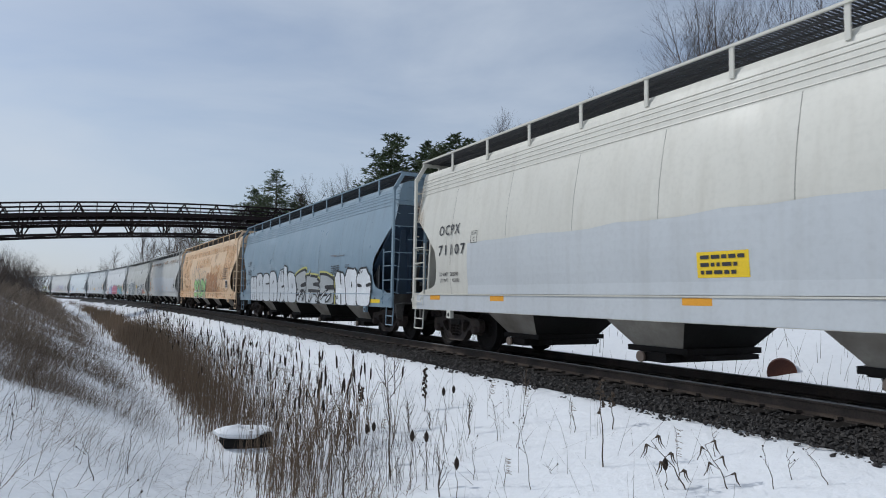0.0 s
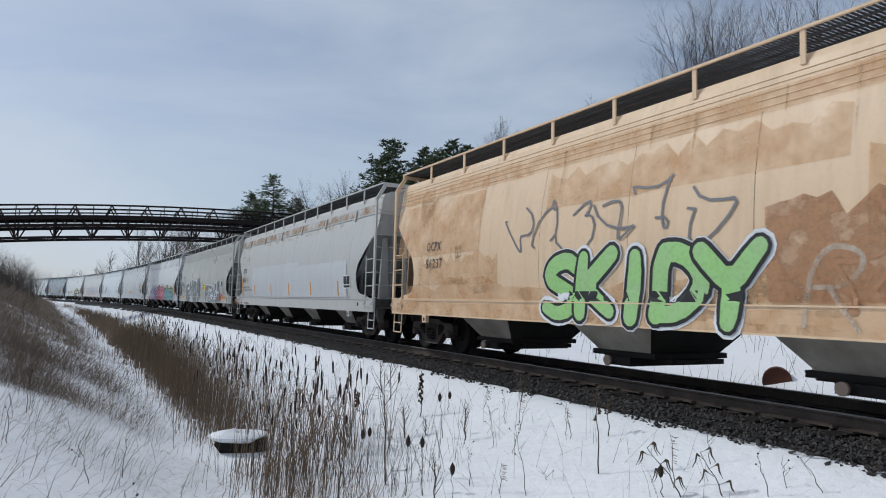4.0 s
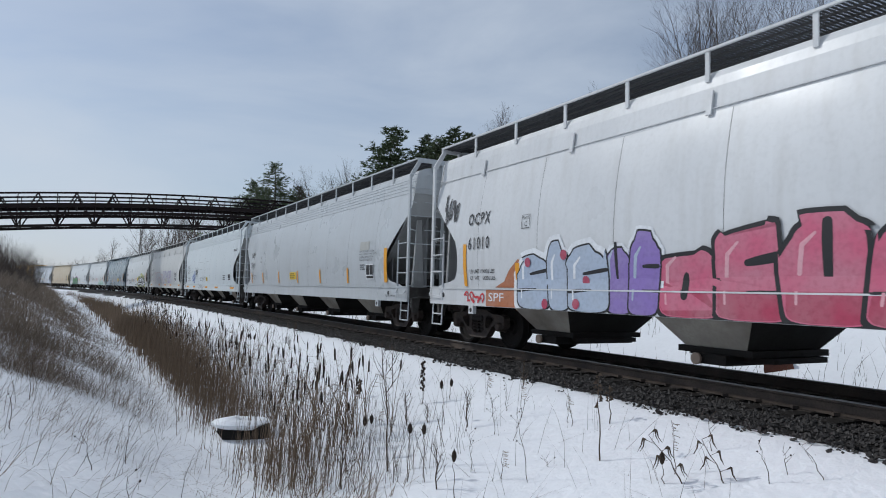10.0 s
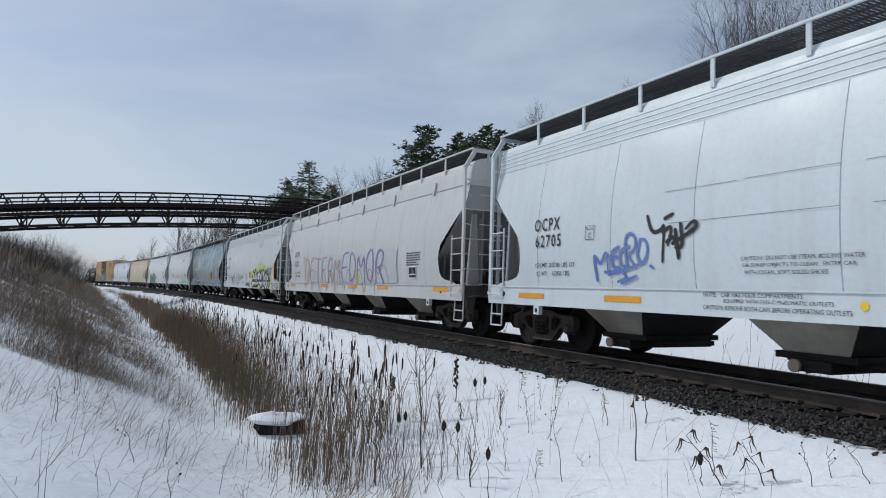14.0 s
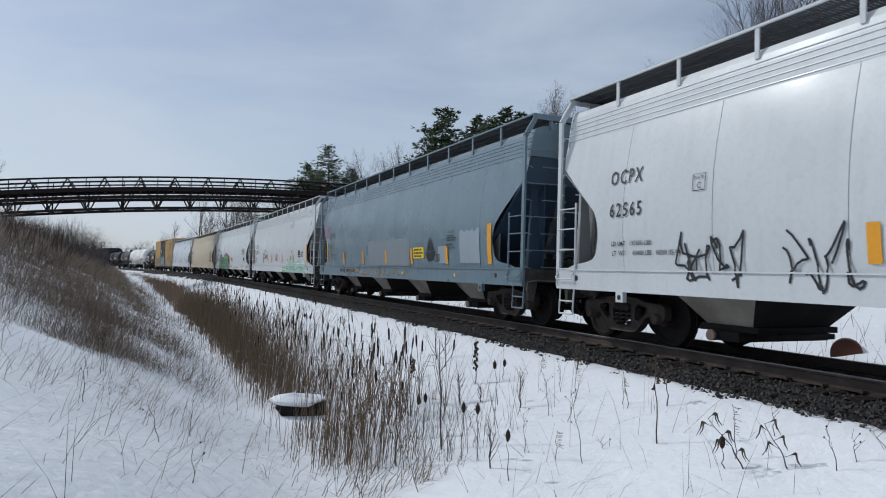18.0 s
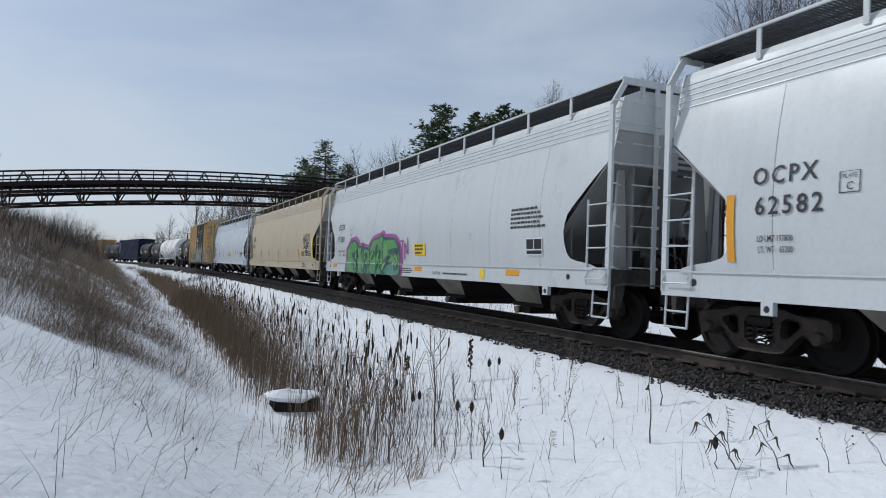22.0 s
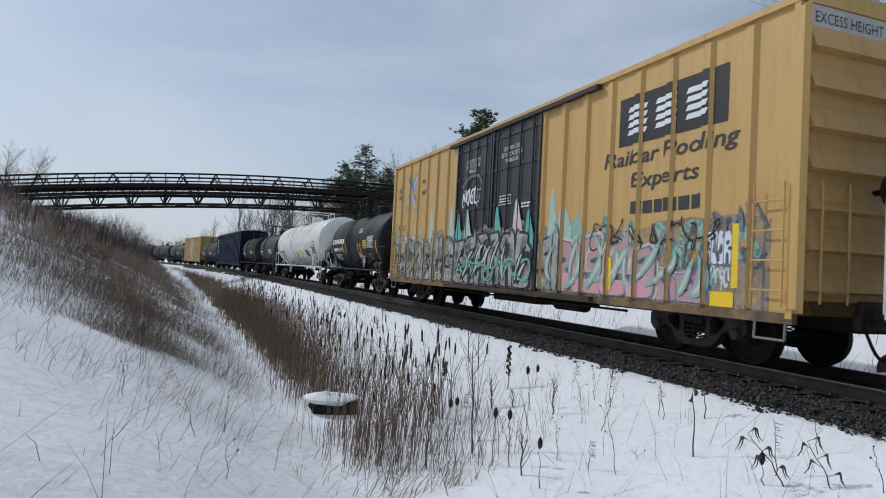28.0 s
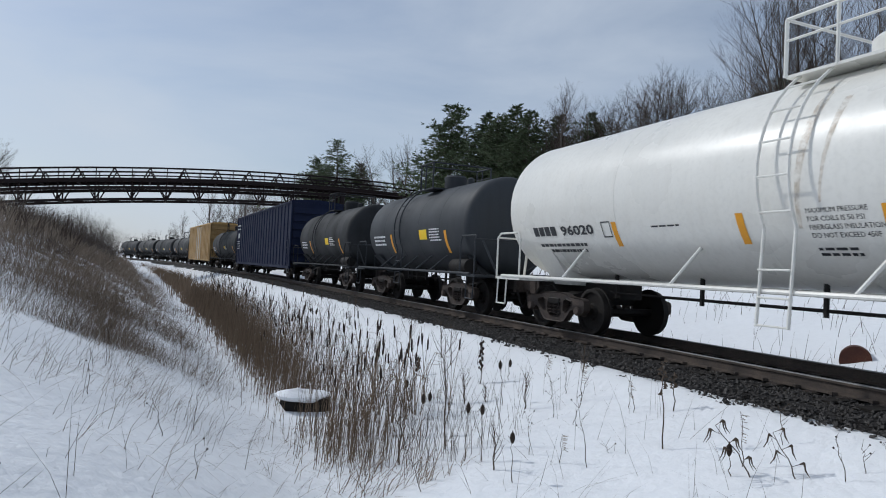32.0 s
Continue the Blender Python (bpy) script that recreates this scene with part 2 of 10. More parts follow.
def part(name, data, parent, mat=None, label="", m=None):
    """Links a mesh as one object under a thing or part; a bmesh is turned into a mesh first."""
    if isinstance(data, bmesh.types.BMesh):
        me = bpy.data.meshes.new(name)
        data.to_mesh(me)
        data.free()
        data = me
    ob = new(name, data)
    if mat:
        if not len(data.materials):
            data.materials.append(mat)
        elif data.materials[0] != mat:
            ob.material_slots[0].link = "OBJECT"
            ob.material_slots[0].material = mat
    ob.parent = parent
    if m is not None:
        ob.matrix_basis = m
    if label:
        ob["label"] = label
    return ob


part("ballast_bed", sweep("ballast_bed", [(-2.3, -0.55), (-1.7, -0.24), (1.7, -0.22), (2.35, -0.5)], -440, 540, BALLAST_BED, 2.0, False), track)
RAIL_SHAPE = [(-0.075, -0.185), (0.075, -0.185), (0.075, -0.172), (0.012, -0.15), (0.010, -0.05), (0.036, -0.042), (0.036, -0.012), (-0.036, -0.012), (-0.036, -0.042), (-0.010, -0.05), (-0.012, -0.15), (-0.075, -0.172)]
HEAD_SHAPE = [(-0.036, -0.012), (0.036, -0.012), (0.033, -0.002), (0.02, 0.0), (-0.02, 0.0), (-0.033, -0.002)]
for side in (-1, 1):
    rail = part("rail", sweep("rail", [(side * 0.755 + o, z) for o, z in RAIL_SHAPE], -440, 540, RAIL, 2.0), track)
    part("rail_head", sweep("rail_head", [(side * 0.755 + o, z) for o, z in HEAD_SHAPE], -440, 540, RAIL_TOP, 2.0), rail, label="worn bright steel running surface")

# ---- building blocks for meshes ----
class Shape:
    """Collects simple solids into one mesh."""

    def __init__(self):
        self.v, self.f = [], []

    def add(self, verts, faces):
        n = len(self.v)
        self.v += [tuple(p) for p in verts]
        self.f += [tuple(i + n for i in f) for f in faces]
        return self

    def box(self, x0, x1, y0, y1, z0, z1):
        vs = [(x, y, z) for x in (x0, x1) for y in (y0, y1) for z in (z0, z1)]
        return self.add(vs, [(0, 1, 3, 2), (4, 6, 7, 5), (0, 4, 5, 1), (2, 3, 7, 6), (0, 2, 6, 4), (1, 5, 7, 3)])

    def rod(self, p, q, r, n=6, r2=None):
        p, q = Vector(p), Vector(q)
        d = (q - p).normalized()
        a = d.orthogonal().normalized()
        b = d.cross(a)
        r2 = r if r2 is None else r2
        ring = [(math.cos(2 * math.pi * i / n), math.sin(2 * math.pi * i / n)) for i in range(n)]
        vs = [p + (a * c + b * s) * r for c, s in ring] + [q + (a * c + b * s) * r2 for c, s in ring]
        return self.add(vs, [(i, (i + 1) % n, (i + 1) % n + n, i + n) for i in range(n)] + [tuple(range(n))[::-1], tuple(range(n, 2 * n))])

    def pipe(self, points, r, n=6):
        for p, q in zip(points, points[1:]):
            self.rod(p, q, r, n)
        return self

    def bar(self, p, q, w, h):
        """A flat bar from p to q, w wide across and h high."""
        p, q = Vector(p), Vector(q)
        d = (q - p).normalized()
        side = d.cross(Vector((0, 0, 1)))
        side = side.normalized() if side.length > 0.05 else Vector((1, 0, 0))
        up = side.cross(d)
        vs = [c + side * (w / 2 * i) + up * (h / 2 * j) for c in (p, q) for i, j in ((-1, -1), (1, -1), (1, 1), (-1, 1))]
        return self.add(vs, [(0, 1, 5, 4), (1, 2, 6, 5), (2, 3, 7, 6), (3, 0, 4, 7), (3, 2, 1, 0), (4, 5, 6, 7)])

    def prism(self, poly, y0, y1):
        """A polygon of (x, z) carried from y0 to y1."""
        n = len(poly)
        vs = [(x, y0, z) for x, z in poly] + [(x, y1, z) for x, z in poly]
        return self.add(vs, [tuple(range(n)), tuple(range(n, 2 * n))[::-1]] + [(i, i + n, (i + 1) % n + n, (i + 1) % n) for i in range(n)])

    def along(self, poly, x0, x1):
        """A polygon of (y, z) carried from x0 to x1."""
        n = len(poly)
        vs = [(x0, y, z) for y, z in poly] + [(x1, y, z) for y, z in poly]
        return self.add(vs, [tuple(range(n))[::-1], tuple(range(n, 2 * n))] + [(i, (i + 1) % n, (i + 1) % n + n, i + n) for i in range(n)])

    def lathe(self, profile, n=24, axis="x", centre=(0, 0, 0)):
        """(along, radius) pairs turned round an axis."""
        k = len(profile)
        vs = []
        for i in range(n):
            c, s = math.cos(2 * math.pi * i / n), math.sin(2 * math.pi * i / n)
            for a, r in profile:
                p = {"x": (a, r * c, r * s), "y": (r * c, a, r * s), "z": (r * c, r * s, a)}[axis]
                vs.append(tuple(p[j] + centre[j] for j in range(3)))
        return self.add(vs, [(i * k + j, i * k + j + 1, ((i + 1) % n) * k + j + 1, ((i + 1) % n) * k + j) for i in range(n) for j in range(k - 1)])

    def mesh(self, name, mat, smooth=False):
        me = mesh_from(name, self.v, self.f, mat, smooth)
        bm = bmesh.new()
        bm.from_mesh(me)
        bmesh.ops.recalc_face_normals(bm, faces=bm.faces)
        bm.to_mesh(me)
        bm.free()
        if smooth:
            me.set_sharp_from_angle(angle=radians(38))
        return me


MADE = {}


def once(key, build):
    """Builds a shared mesh the first time and hands it out again later."""
    if key not in MADE:
        MADE[key] = build()
    return MADE[key]


# ---- wheels and trucks ----
def wheelset_mesh():
    s = Shape()
    for side in (-1, 1):
        y = side * 0.72
        s.lathe([(y - side * 0.07, 0.12), (y - side * 0.07, 0.40), (y - side * 0.08, 0.485), (y - side * 0.05, 0.485), (y - side * 0.045, 0.458), (y + side * 0.07, 0.452),
                 (y + side * 0.075, 0.445), (y + side * 0.075, 0.385), (y + side * 0.03, 0.36), (y + side * 0.015, 0.17), (y + side * 0.07, 0.14), (y + side * 0.07, 0.02)], 28, "y")
    s.rod((0, -0.98, 0), (0, 0.98, 0), 0.075, 10)
    return s.mesh("wheelset", DARK_IRON, True)


def side_frame_mesh(side):
    outer = [(-1.08, 0.66), (-0.98, 0.71), (-0.62, 0.72), (-0.34, 0.80), (0.34, 0.80), (0.62, 0.72), (0.98, 0.71), (1.08, 0.66), (1.08, 0.46), (0.98, 0.40), (0.80, 0.40), (0.66, 0.50), (0.42, 0.24), (0.30, 0.19), (-0.30, 0.19), (-0.42, 0.24), (-0.66, 0.50), (-0.80, 0.40), (-0.98, 0.40), (-1.08, 0.46)]
    holes = [[(-0.68, 0.62), (-0.36, 0.68), (-0.33, 0.42), (-0.44, 0.40)], [(0.68, 0.62), (0.44, 0.40), (0.33, 0.42), (0.36, 0.68)], [(-0.24, 0.66), (0.24, 0.66), (0.24, 0.30), (-0.24, 0.30)]]
    bm = bmesh.new()
    edges = []
    for loop in [outer] + holes:
        ends = list(zip(loop, loop[1:] + loop[:1]))
        loop = [p for (ax, az), (bx, bz) in ends for p in ((ax * 0.8 + bx * 0.2, az * 0.8 + bz * 0.2), (ax * 0.2 + bx * 0.8, az * 0.2 + bz * 0.8))]
        vs = [bm.verts.new((x, side * 0.94, z)) for x, z in loop]
        edges += [bm.edges.new((vs[i], vs[(i + 1) % len(vs)])) for i in range(len(vs))]
    faces = [g for g in bmesh.ops.triangle_fill(bm, use_beauty=True, edges=edges)["geom"] if isinstance(g, bmesh.types.BMFace)]
    moved = bmesh.ops.extrude_face_region(bm, geom=faces)["geom"]
    bmesh.ops.translate(bm, verts=[g for g in moved if isinstance(g, bmesh.types.BMVert)], vec=(0, side * 0.15, 0))
    bmesh.ops.recalc_face_normals(bm, faces=bm.faces)
    # cast flange: the face is set back inside a rounded rim
    front = [f for f in bm.faces if all(abs(v.co.y - side * 1.09) < 1e-4 for v in f.verts)]
    bmesh.ops.inset_region(bm, faces=front, thickness=0.02, depth=0.0, use_even_offset=True)
    bmesh.ops.translate(bm, verts=list({v for f in front for v in f.verts}), vec=(0, -side * 0.022, 0))
    me = bpy.data.meshes.new("side_frame")
    bm.to_mesh(me)
    bm.free()
    me.materials.append(RUSTY_IRON)
    return me


def spring_mesh(side):
    s = Shape()
    for x in (-0.16, 0.0, 0.16):
        n = 28
        pts = [(x + 0.062 * math.cos(i * 2 * math.pi / 8), side * 1.02 + 0.062 * math.sin(i * 2 * math.pi / 8), 0.31 + 0.24 * i / n) for i in range(n + 1)]
        s.pipe(pts, 0.016, 4)
    return s.mesh("spring", RUSTY_IRON)


def bolster_mesh():
    s = Shape()
    s.along([(-1.1, 0.56), (1.1, 0.56), (1.1, 0.66), (0.5, 0.82), (-0.5, 0.82), (-1.1, 0.66)], -0.2, 0.2)
    s.box(-0.75, -0.62, -0.7, 0.7, 0.35, 0.5).box(0.62, 0.75, -0.7, 0.7, 0.35, 0.5)
    return s.mesh("bolster", DARK_IRON)


WHEELS = []


def truck(car, x):
    t = part("truck", once("bolster", bolster_mesh), car, DARK_IRON, "cast steel two-axle truck, grimy", pose(x, 0, 0))
    for side in (-1, 1):
        part("side_frame", once(("frame", side), lambda: side_frame_mesh(side)), t, RUSTY_IRON)
        part("spring", once(("spring", side), lambda: spring_mesh(side)), t, RUSTY_IRON)
    for ax in (-0.89, 0.89):
        w = part("wheelset", once("wheelset", wheelset_mesh), t, DARK_IRON, "", pose(ax, 0, 0.457))
        WHEELS.append((w, car, x + ax, ax))
        for side in (-1, 1):
            part("bearing_cap", once("cap", lambda: Shape().lathe([(-0.11, 0.0), (-0.11, 0.075), (-0.09, 0.09), (0.06, 0.1), (0.1, 0.12), (0.1, 0.0)], 12, "y").mesh("bearing_cap", RUSTY_IRON, True)),
                 t, RUSTY_IRON, "", pose(ax, side * 1.04, 0.457, 0, 0, 0 if side < 0 else 180))
    return t


def coupler(car, x, way):
    s = Shape()
    s.box(min(x, x + way * 0.5), max(x, x + way * 0.5), -0.11, 0.11, 0.74, 0.95)
    s.prism([(x + way * 0.45, 0.66), (x + way * 0.72, 0.66), (x + way * 0.72, 1.02), (x + way * 0.45, 1.02)], -0.17, 0.13)
    s.box(x - 0.06, x + 0.06, -0.34, 0.34, 0.66, 1.06)
    part("coupler", s.mesh("coupler", RUSTY_IRON), car, RUSTY_IRON)
    h = Shape().pipe([(x + way * (0.05 + 0.56 * i / 10), -0.28, 0.72 - 0.42 * math.sin(math.pi * i / 10) ** 1.0) for i in range(11)], 0.022, 6)
    part("air_hose", h.mesh("air_hose", DARK_IRON, True), car, DARK_IRON)


# ---- paint ----
def paint(name, base, rust=0.0, grime=0.25, gloss=0.46):
    low = tuple(c * 0.62 for c in base)
    return material(name, base, gloss, 0.0, vary=0.05, scale=0.7, fine=14, bump=0.001, streak=((base[0] * 0.6, base[1] * 0.56, base[2] * 0.5), grime),
                    spots=((0.28, 0.13, 0.06), 0.80 - 0.17 * rust, 1.1) if rust else None, other=low if grime > 0.4 else None)


def flat(name, base, rough=0.55):
    return material(name, base, rough, vary=0.06, scale=3, fine=30, bump=0.0)


BLACK = flat("black_paint", (0.02, 0.02, 0.022))
LETTER = flat("lettering_black", (0.035, 0.036, 0.04))
WHITE = flat("white_paint", (0.75, 0.76, 0.77))
ORANGE = flat("orange_reflector", (0.72, 0.32, 0.02))
YELLOW = flat("yellow_sticker", (0.82, 0.56, 0.02))
RED = flat("red_paint", (0.5, 0.04, 0.05))
GREY_MARK = flat("grey_marking", (0.17, 0.17, 0.18))
SEAM = flat("weld_seam", (0.2, 0.2, 0.2))
GRATE = material("running_board_steel", (0.085, 0.085, 0.087), 0.6, 0.4, vary=0.15, scale=5, fine=40, bump=0.0)

# ---- flat paint laid on a car's side ----
HOP_CUTS = (1.275, 1.45, 1.64, 1.8, 1.95, 2.1, 2.28, 2.5, 2.7, 2.9, 3.05, 3.2, 3.4, 3.55, 3.7, 3.85, 4.06)


def lay(name, car, polys, mat, surface, lift=0.007, label="", cuts=None):
    """Paint of (x, z) polygons laid on the side nearest the camera. surface(z) is how far that side stands out."""
    cuts = HOP_CUTS if cuts is None else cuts
    bm = bmesh.new()
    for i, poly in enumerate(polys):
        vs = [bm.verts.new((x, -(i % 89) * 1e-5, z)) for x, z in poly]
        try:
            bm.faces.new(vs)
        except ValueError:
            pass
    return lay_mesh(name, car, bm, mat, surface, lift, label, cuts)


POSTS = []


def post_side(z):
    """The side of a box car, whose posts stand out from its panels; POSTS holds where."""
    return 1.502


def lay_mesh(name, car, bm, mat, surface, lift, label, cuts):
    for z in cuts:
        bmesh.ops.bisect_plane(bm, geom=bm.verts[:] + bm.edges[:] + bm.faces[:], plane_co=(0, 0, z), plane_no=(0, 0, 1))
    if surface is post_side:
        for x in (p + e for p in POSTS for e in (-0.075, 0.075)):
            cut = bmesh.ops.bisect_plane(bm, geom=bm.verts[:] + bm.edges[:] + bm.faces[:], plane_co=(x, 0, 0), plane_no=(1, 0, 0))["geom_cut"]
            bmesh.ops.split_edges(bm, edges=[e for e in cut if isinstance(e, bmesh.types.BMEdge)])
        for f in bm.faces:
            x = f.calc_center_median().x
            out_ = 0.06 if any(abs(x - p) < 0.075 for p in POSTS) else 0.0
            for v in f.verts:
                v.co.y = -(1.502 + out_ + lift)
    else:
        for v in bm.verts:
            v.co.y -= surface(v.co.z) + lift
    for f in bm.faces:
        f.normal_update()
        if f.normal.y > 0:
            f.normal_flip()
    return part(name, bm, car, mat, label)


def rect(x0, x1, z0, z1):
    return [(x0, z0), (x1, z0), (x1, z1), (x0, z1)]


def lettering(body, width=None, height=None, offset=0.0, shear=0.0, spacing=1.0):
    """Flat letters of the built-in font as a bmesh in the x-z plane, scaled into width and height from the lower left."""
    cu = bpy.data.curves.new("letters", "FONT")
    cu.body, cu.offset, cu.shear, cu.resolution_u, cu.space_character = body, offset, shear, 2, spacing
    cu.align_x = "LEFT"
    ob = bpy.data.objects.new("letters", cu)
    me = ob.to_mesh()
    bm = bmesh.new()
    bm.from_mesh(me)
    ob.to_mesh_clear()
    bpy.data.objects.remove(ob)
    bpy.data.curves.remove(cu)
    xs, ys = [v.co.x for v in bm.verts], [v.co.y for v in bm.verts]
    x0, x1, y0, y1 = min(xs), max(xs), min(ys), max(ys)
    kz = height / (y1 - y0)
    kx = width / (x1 - x0) if width else kz
    for v in bm.verts:
        v.co = ((v.co.x - x0) * kx, 0, (v.co.y - y0) * kz)
    return bm


def write(car, body, x0, z0, height, mat, surface, width=None, name="lettering", lift=0.008, **more):
    bm = lettering(body, width, height, **more)
    bmesh.ops.translate(bm, verts=bm.verts, vec=(x0, 0, z0))
    return lay_mesh(name, car, bm, mat, surface, lift, "", HOP_CUTS)


def small_print(car, x0, z0, x1, z1, rows, mat, surface, rng, name="small_print"):
    """Lines of writing too small to read, as plain bars."""
    polys, h = [], (z1 - z0) / rows
    for i in range(rows):
        z, x, end = z1 - (i + 0.75) * h, x0, x1 - rng.random() * 0.3 * (x1 - x0)
        while x < end:
            w = min(rng.uniform(0.05, 0.16), end - x)
            polys.append(rect(x, x + w, z, z + h * 0.5))
            x += w + 0.03
    return lay(name, car, polys, mat, surface, 0.008)


GLYPHS = dict(
    A=[[(0, 0), (0.35, 1), (0.65, 1), (1, 0)], [(0.2, 0.36), (0.8, 0.36)]], D=[[(0.1, 0), (0.1, 1), (0.6, 0.97), (0.95, 0.65), (0.95, 0.35), (0.6, 0.03), (0.1, 0)]],
    E=[[(0.95, 1), (0.1, 0.97), (0.08, 0.03), (0.95, 0)], [(0.1, 0.5), (0.8, 0.53)]], H=[[(0.08, 0), (0.08, 1)], [(0.92, 0), (0.92, 1)], [(0.08, 0.5), (0.92, 0.52)]], I=[[(0.5, 0), (0.5, 1)]],
    J=[[(0.75, 1), (0.78, 0.2), (0.5, 0), (0.12, 0.12)]], K=[[(0.1, 0), (0.1, 1)], [(0.9, 1), (0.2, 0.48), (0.95, 0)]], L=[[(0.1, 1), (0.1, 0.02), (0.9, 0)]], M=[[(0, 0), (0.08, 1), (0.5, 0.35), (0.92, 1), (1, 0)]],
    N=[[(0.05, 0), (0.05, 1), (0.95, 0), (0.95, 1)]], O=[[(0.5, 1), (0.1, 0.8), (0.05, 0.3), (0.4, 0), (0.75, 0.05), (0.97, 0.45), (0.85, 0.88), (0.5, 1)]], P=[[(0.1, 0), (0.1, 1), (0.75, 0.97), (0.95, 0.72), (0.7, 0.45), (0.15, 0.45)]],
    R=[[(0.1, 0), (0.1, 1), (0.75, 0.97), (0.92, 0.74), (0.65, 0.5), (0.2, 0.48)], [(0.45, 0.48), (0.98, 0)]], S=[[(0.92, 0.85), (0.6, 1), (0.18, 0.9), (0.1, 0.65), (0.5, 0.5), (0.9, 0.35), (0.82, 0.1), (0.4, 0), (0.05, 0.12)]],
    T=[[(0, 1), (1, 0.97)], [(0.5, 1), (0.5, 0)]], U=[[(0.05, 1), (0.1, 0.2), (0.5, 0), (0.9, 0.2), (0.95, 1)]], V=[[(0, 1), (0.5, 0), (1, 1)]], W=[[(0, 1), (0.2, 0), (0.5, 0.65), (0.8, 0), (1, 1)]],
    Z=[[(0.05, 1), (0.95, 0.97), (0.08, 0.03), (0.98, 0)]])
GLYPHS["Y"] = [[(0, 1), (0.5, 0.5), (1, 1)], [(0.5, 0.5), (0.5, 0)]]
GLYPHS["C"] = [[(0.95, 0.85), (0.5, 1), (0.1, 0.7), (0.1, 0.3), (0.5, 0), (0.95, 0.15)]]
GLYPHS["!"] = [[(0.5, 1), (0.48, 0.4)], [(0.48, 0.05), (0.48, 0.0)]]


def fat_line(points, radius, swell=0.0):
    """Polygons of a rounded line of the given half-width along (x, z) points."""
    polys, n = [], len(points)
    width = [radius * (1 + swell * math.sin(3.0 * i / max(1, n - 1) + 0.7)) for i in range(n)]
    for i, (x, z) in enumerate(points):
        polys.append([(x + width[i] * math.cos(a), z + width[i] * math.sin(a)) for a in (k * math.pi / 5 for k in range(10))])
        if i:
            px, pz = points[i - 1]
            ln = math.hypot(x - px, z - pz) or 1.0
            ux, uz = -(z - pz) / ln, (x - px) / ln
            polys.append([(px + ux * width[i - 1], pz + uz * width[i - 1]), (px - ux * width[i - 1], pz - uz * width[i - 1]), (x - ux * width[i], z - uz * width[i]), (x + ux * width[i], z + uz * width[i])])
    return polys


def rounded(points, times):
    for _ in range(times):
        cut = [points[0]]
        for p, q in zip(points, points[1:]):
            cut += [(p[0] * 0.75 + q[0] * 0.25, p[1] * 0.75 + q[1] * 0.25), (p[0] * 0.25 + q[0] * 0.75, p[1] * 0.25 + q[1] * 0.75)]
        points = cut + [points[-1]]
    return points


def tag_piece(car, body, x0, z0, x1, z1, fill, edge, surface, glow=None, seed=1, wild=0.05, shear=0.15, label="", shine=None, fat=1.0, rise=0.0, halo=1.75, low=None):
    """A spray-painted piece: fat letters with an edge that overlap one another, and a halo where there is one. rise: how much taller the last letter is."""
    rng = random.Random(seed)
    body = body.replace(" ", "")
    n = len(body)
    cell, high = (x1 - x0) / n, z1 - z0
    bold = 0.128 * min(cell * 1.15, high) * fat if fill else 0.028
    letters = []
    for i, ch in enumerate(body):
        turn, size, drop = rng.uniform(-1.4, 1.4) * wild, rng.uniform(0.96, 1.1), rng.uniform(0, 1.2) * wild * high
        tall = 1 + rise * i / max(1, n - 1)
        lines = []
        for line in GLYPHS[ch]:
            pts = []
            for u, v in rounded(line, 1 if wild < 0.08 else 0) if fill else rounded(line, 2):
                x = (u - 0.5) * max(0.35 * cell, cell * (1.02 if fill else 0.8) - (2 * bold if fat > 1.4 else 0)) * size
                z = (v - 0.5) * (high - 2 * bold) * size
                x += shear * z + wild * 0.8 * cell * math.sin(4 * v + seed + i)
                x, z = x * math.cos(turn) - z * math.sin(turn), x * math.sin(turn) + z * math.cos(turn)
                z = z0 + (high / 2 + z + drop * (1 if i % 2 else -0.5)) * tall
                pts.append((x0 + (i + 0.5) * cell + x, max(0.9 + bold, z)))
            lines.append(pts)
        if wild > 0.08 and fill:
            p = lines[-1][-1]
            lines.append([p, (p[0] + rng.uniform(-0.5, 0.6) * cell, max(0.95, p[1] + rng.uniform(-0.3, 0.35) * high))])
        letters.append(lines)
    made = None
    cuts = HOP_CUTS
    rim = 0.055 if high > 0.9 else 0.035
    if glow:
        made = lay("graffiti", car, [q for lines in letters for line in lines for q in fat_line(line, bold + rim * halo)], glow, surface, 0.0095, label, cuts)
    for i, lines in enumerate(letters):
        step = 0.0125 + 0.0032 * i
        outer = [q for line in lines for q in fat_line(line, bold + (rim if fill else 0), 0.15)]
        ob = lay("graffiti" if made is None else "letter", made or car, outer, edge, surface, step, label if made is None else "", cuts)
        made = made or ob
        if fill:
            lay("letter_fill", made, [q for line in lines for q in fat_line(line, bold, 0.15)], fill, surface, step + 0.0016, "", cuts)
            if low:
                foot = [[(x, z) for x, z in line if z < z0 + 0.45 * high] for line in lines]
                lay("letter_foot", made, [q for line in foot if len(line) > 1 for q in fat_line(line, bold * 0.8)], low, surface, step + 0.0021, "", cuts)
            if shine:
                lit = [[(x - bold * 0.45, min(z + bold * 0.45, 2.9)) for x, z in line] for line in lines]
                lay("letter_shine", made, [q for line in lit for q in fat_line(line[: max(2, len(line) * 2 // 3)], bold * 0.13)], shine, surface, step + 0.0026, "", cuts)
    return made


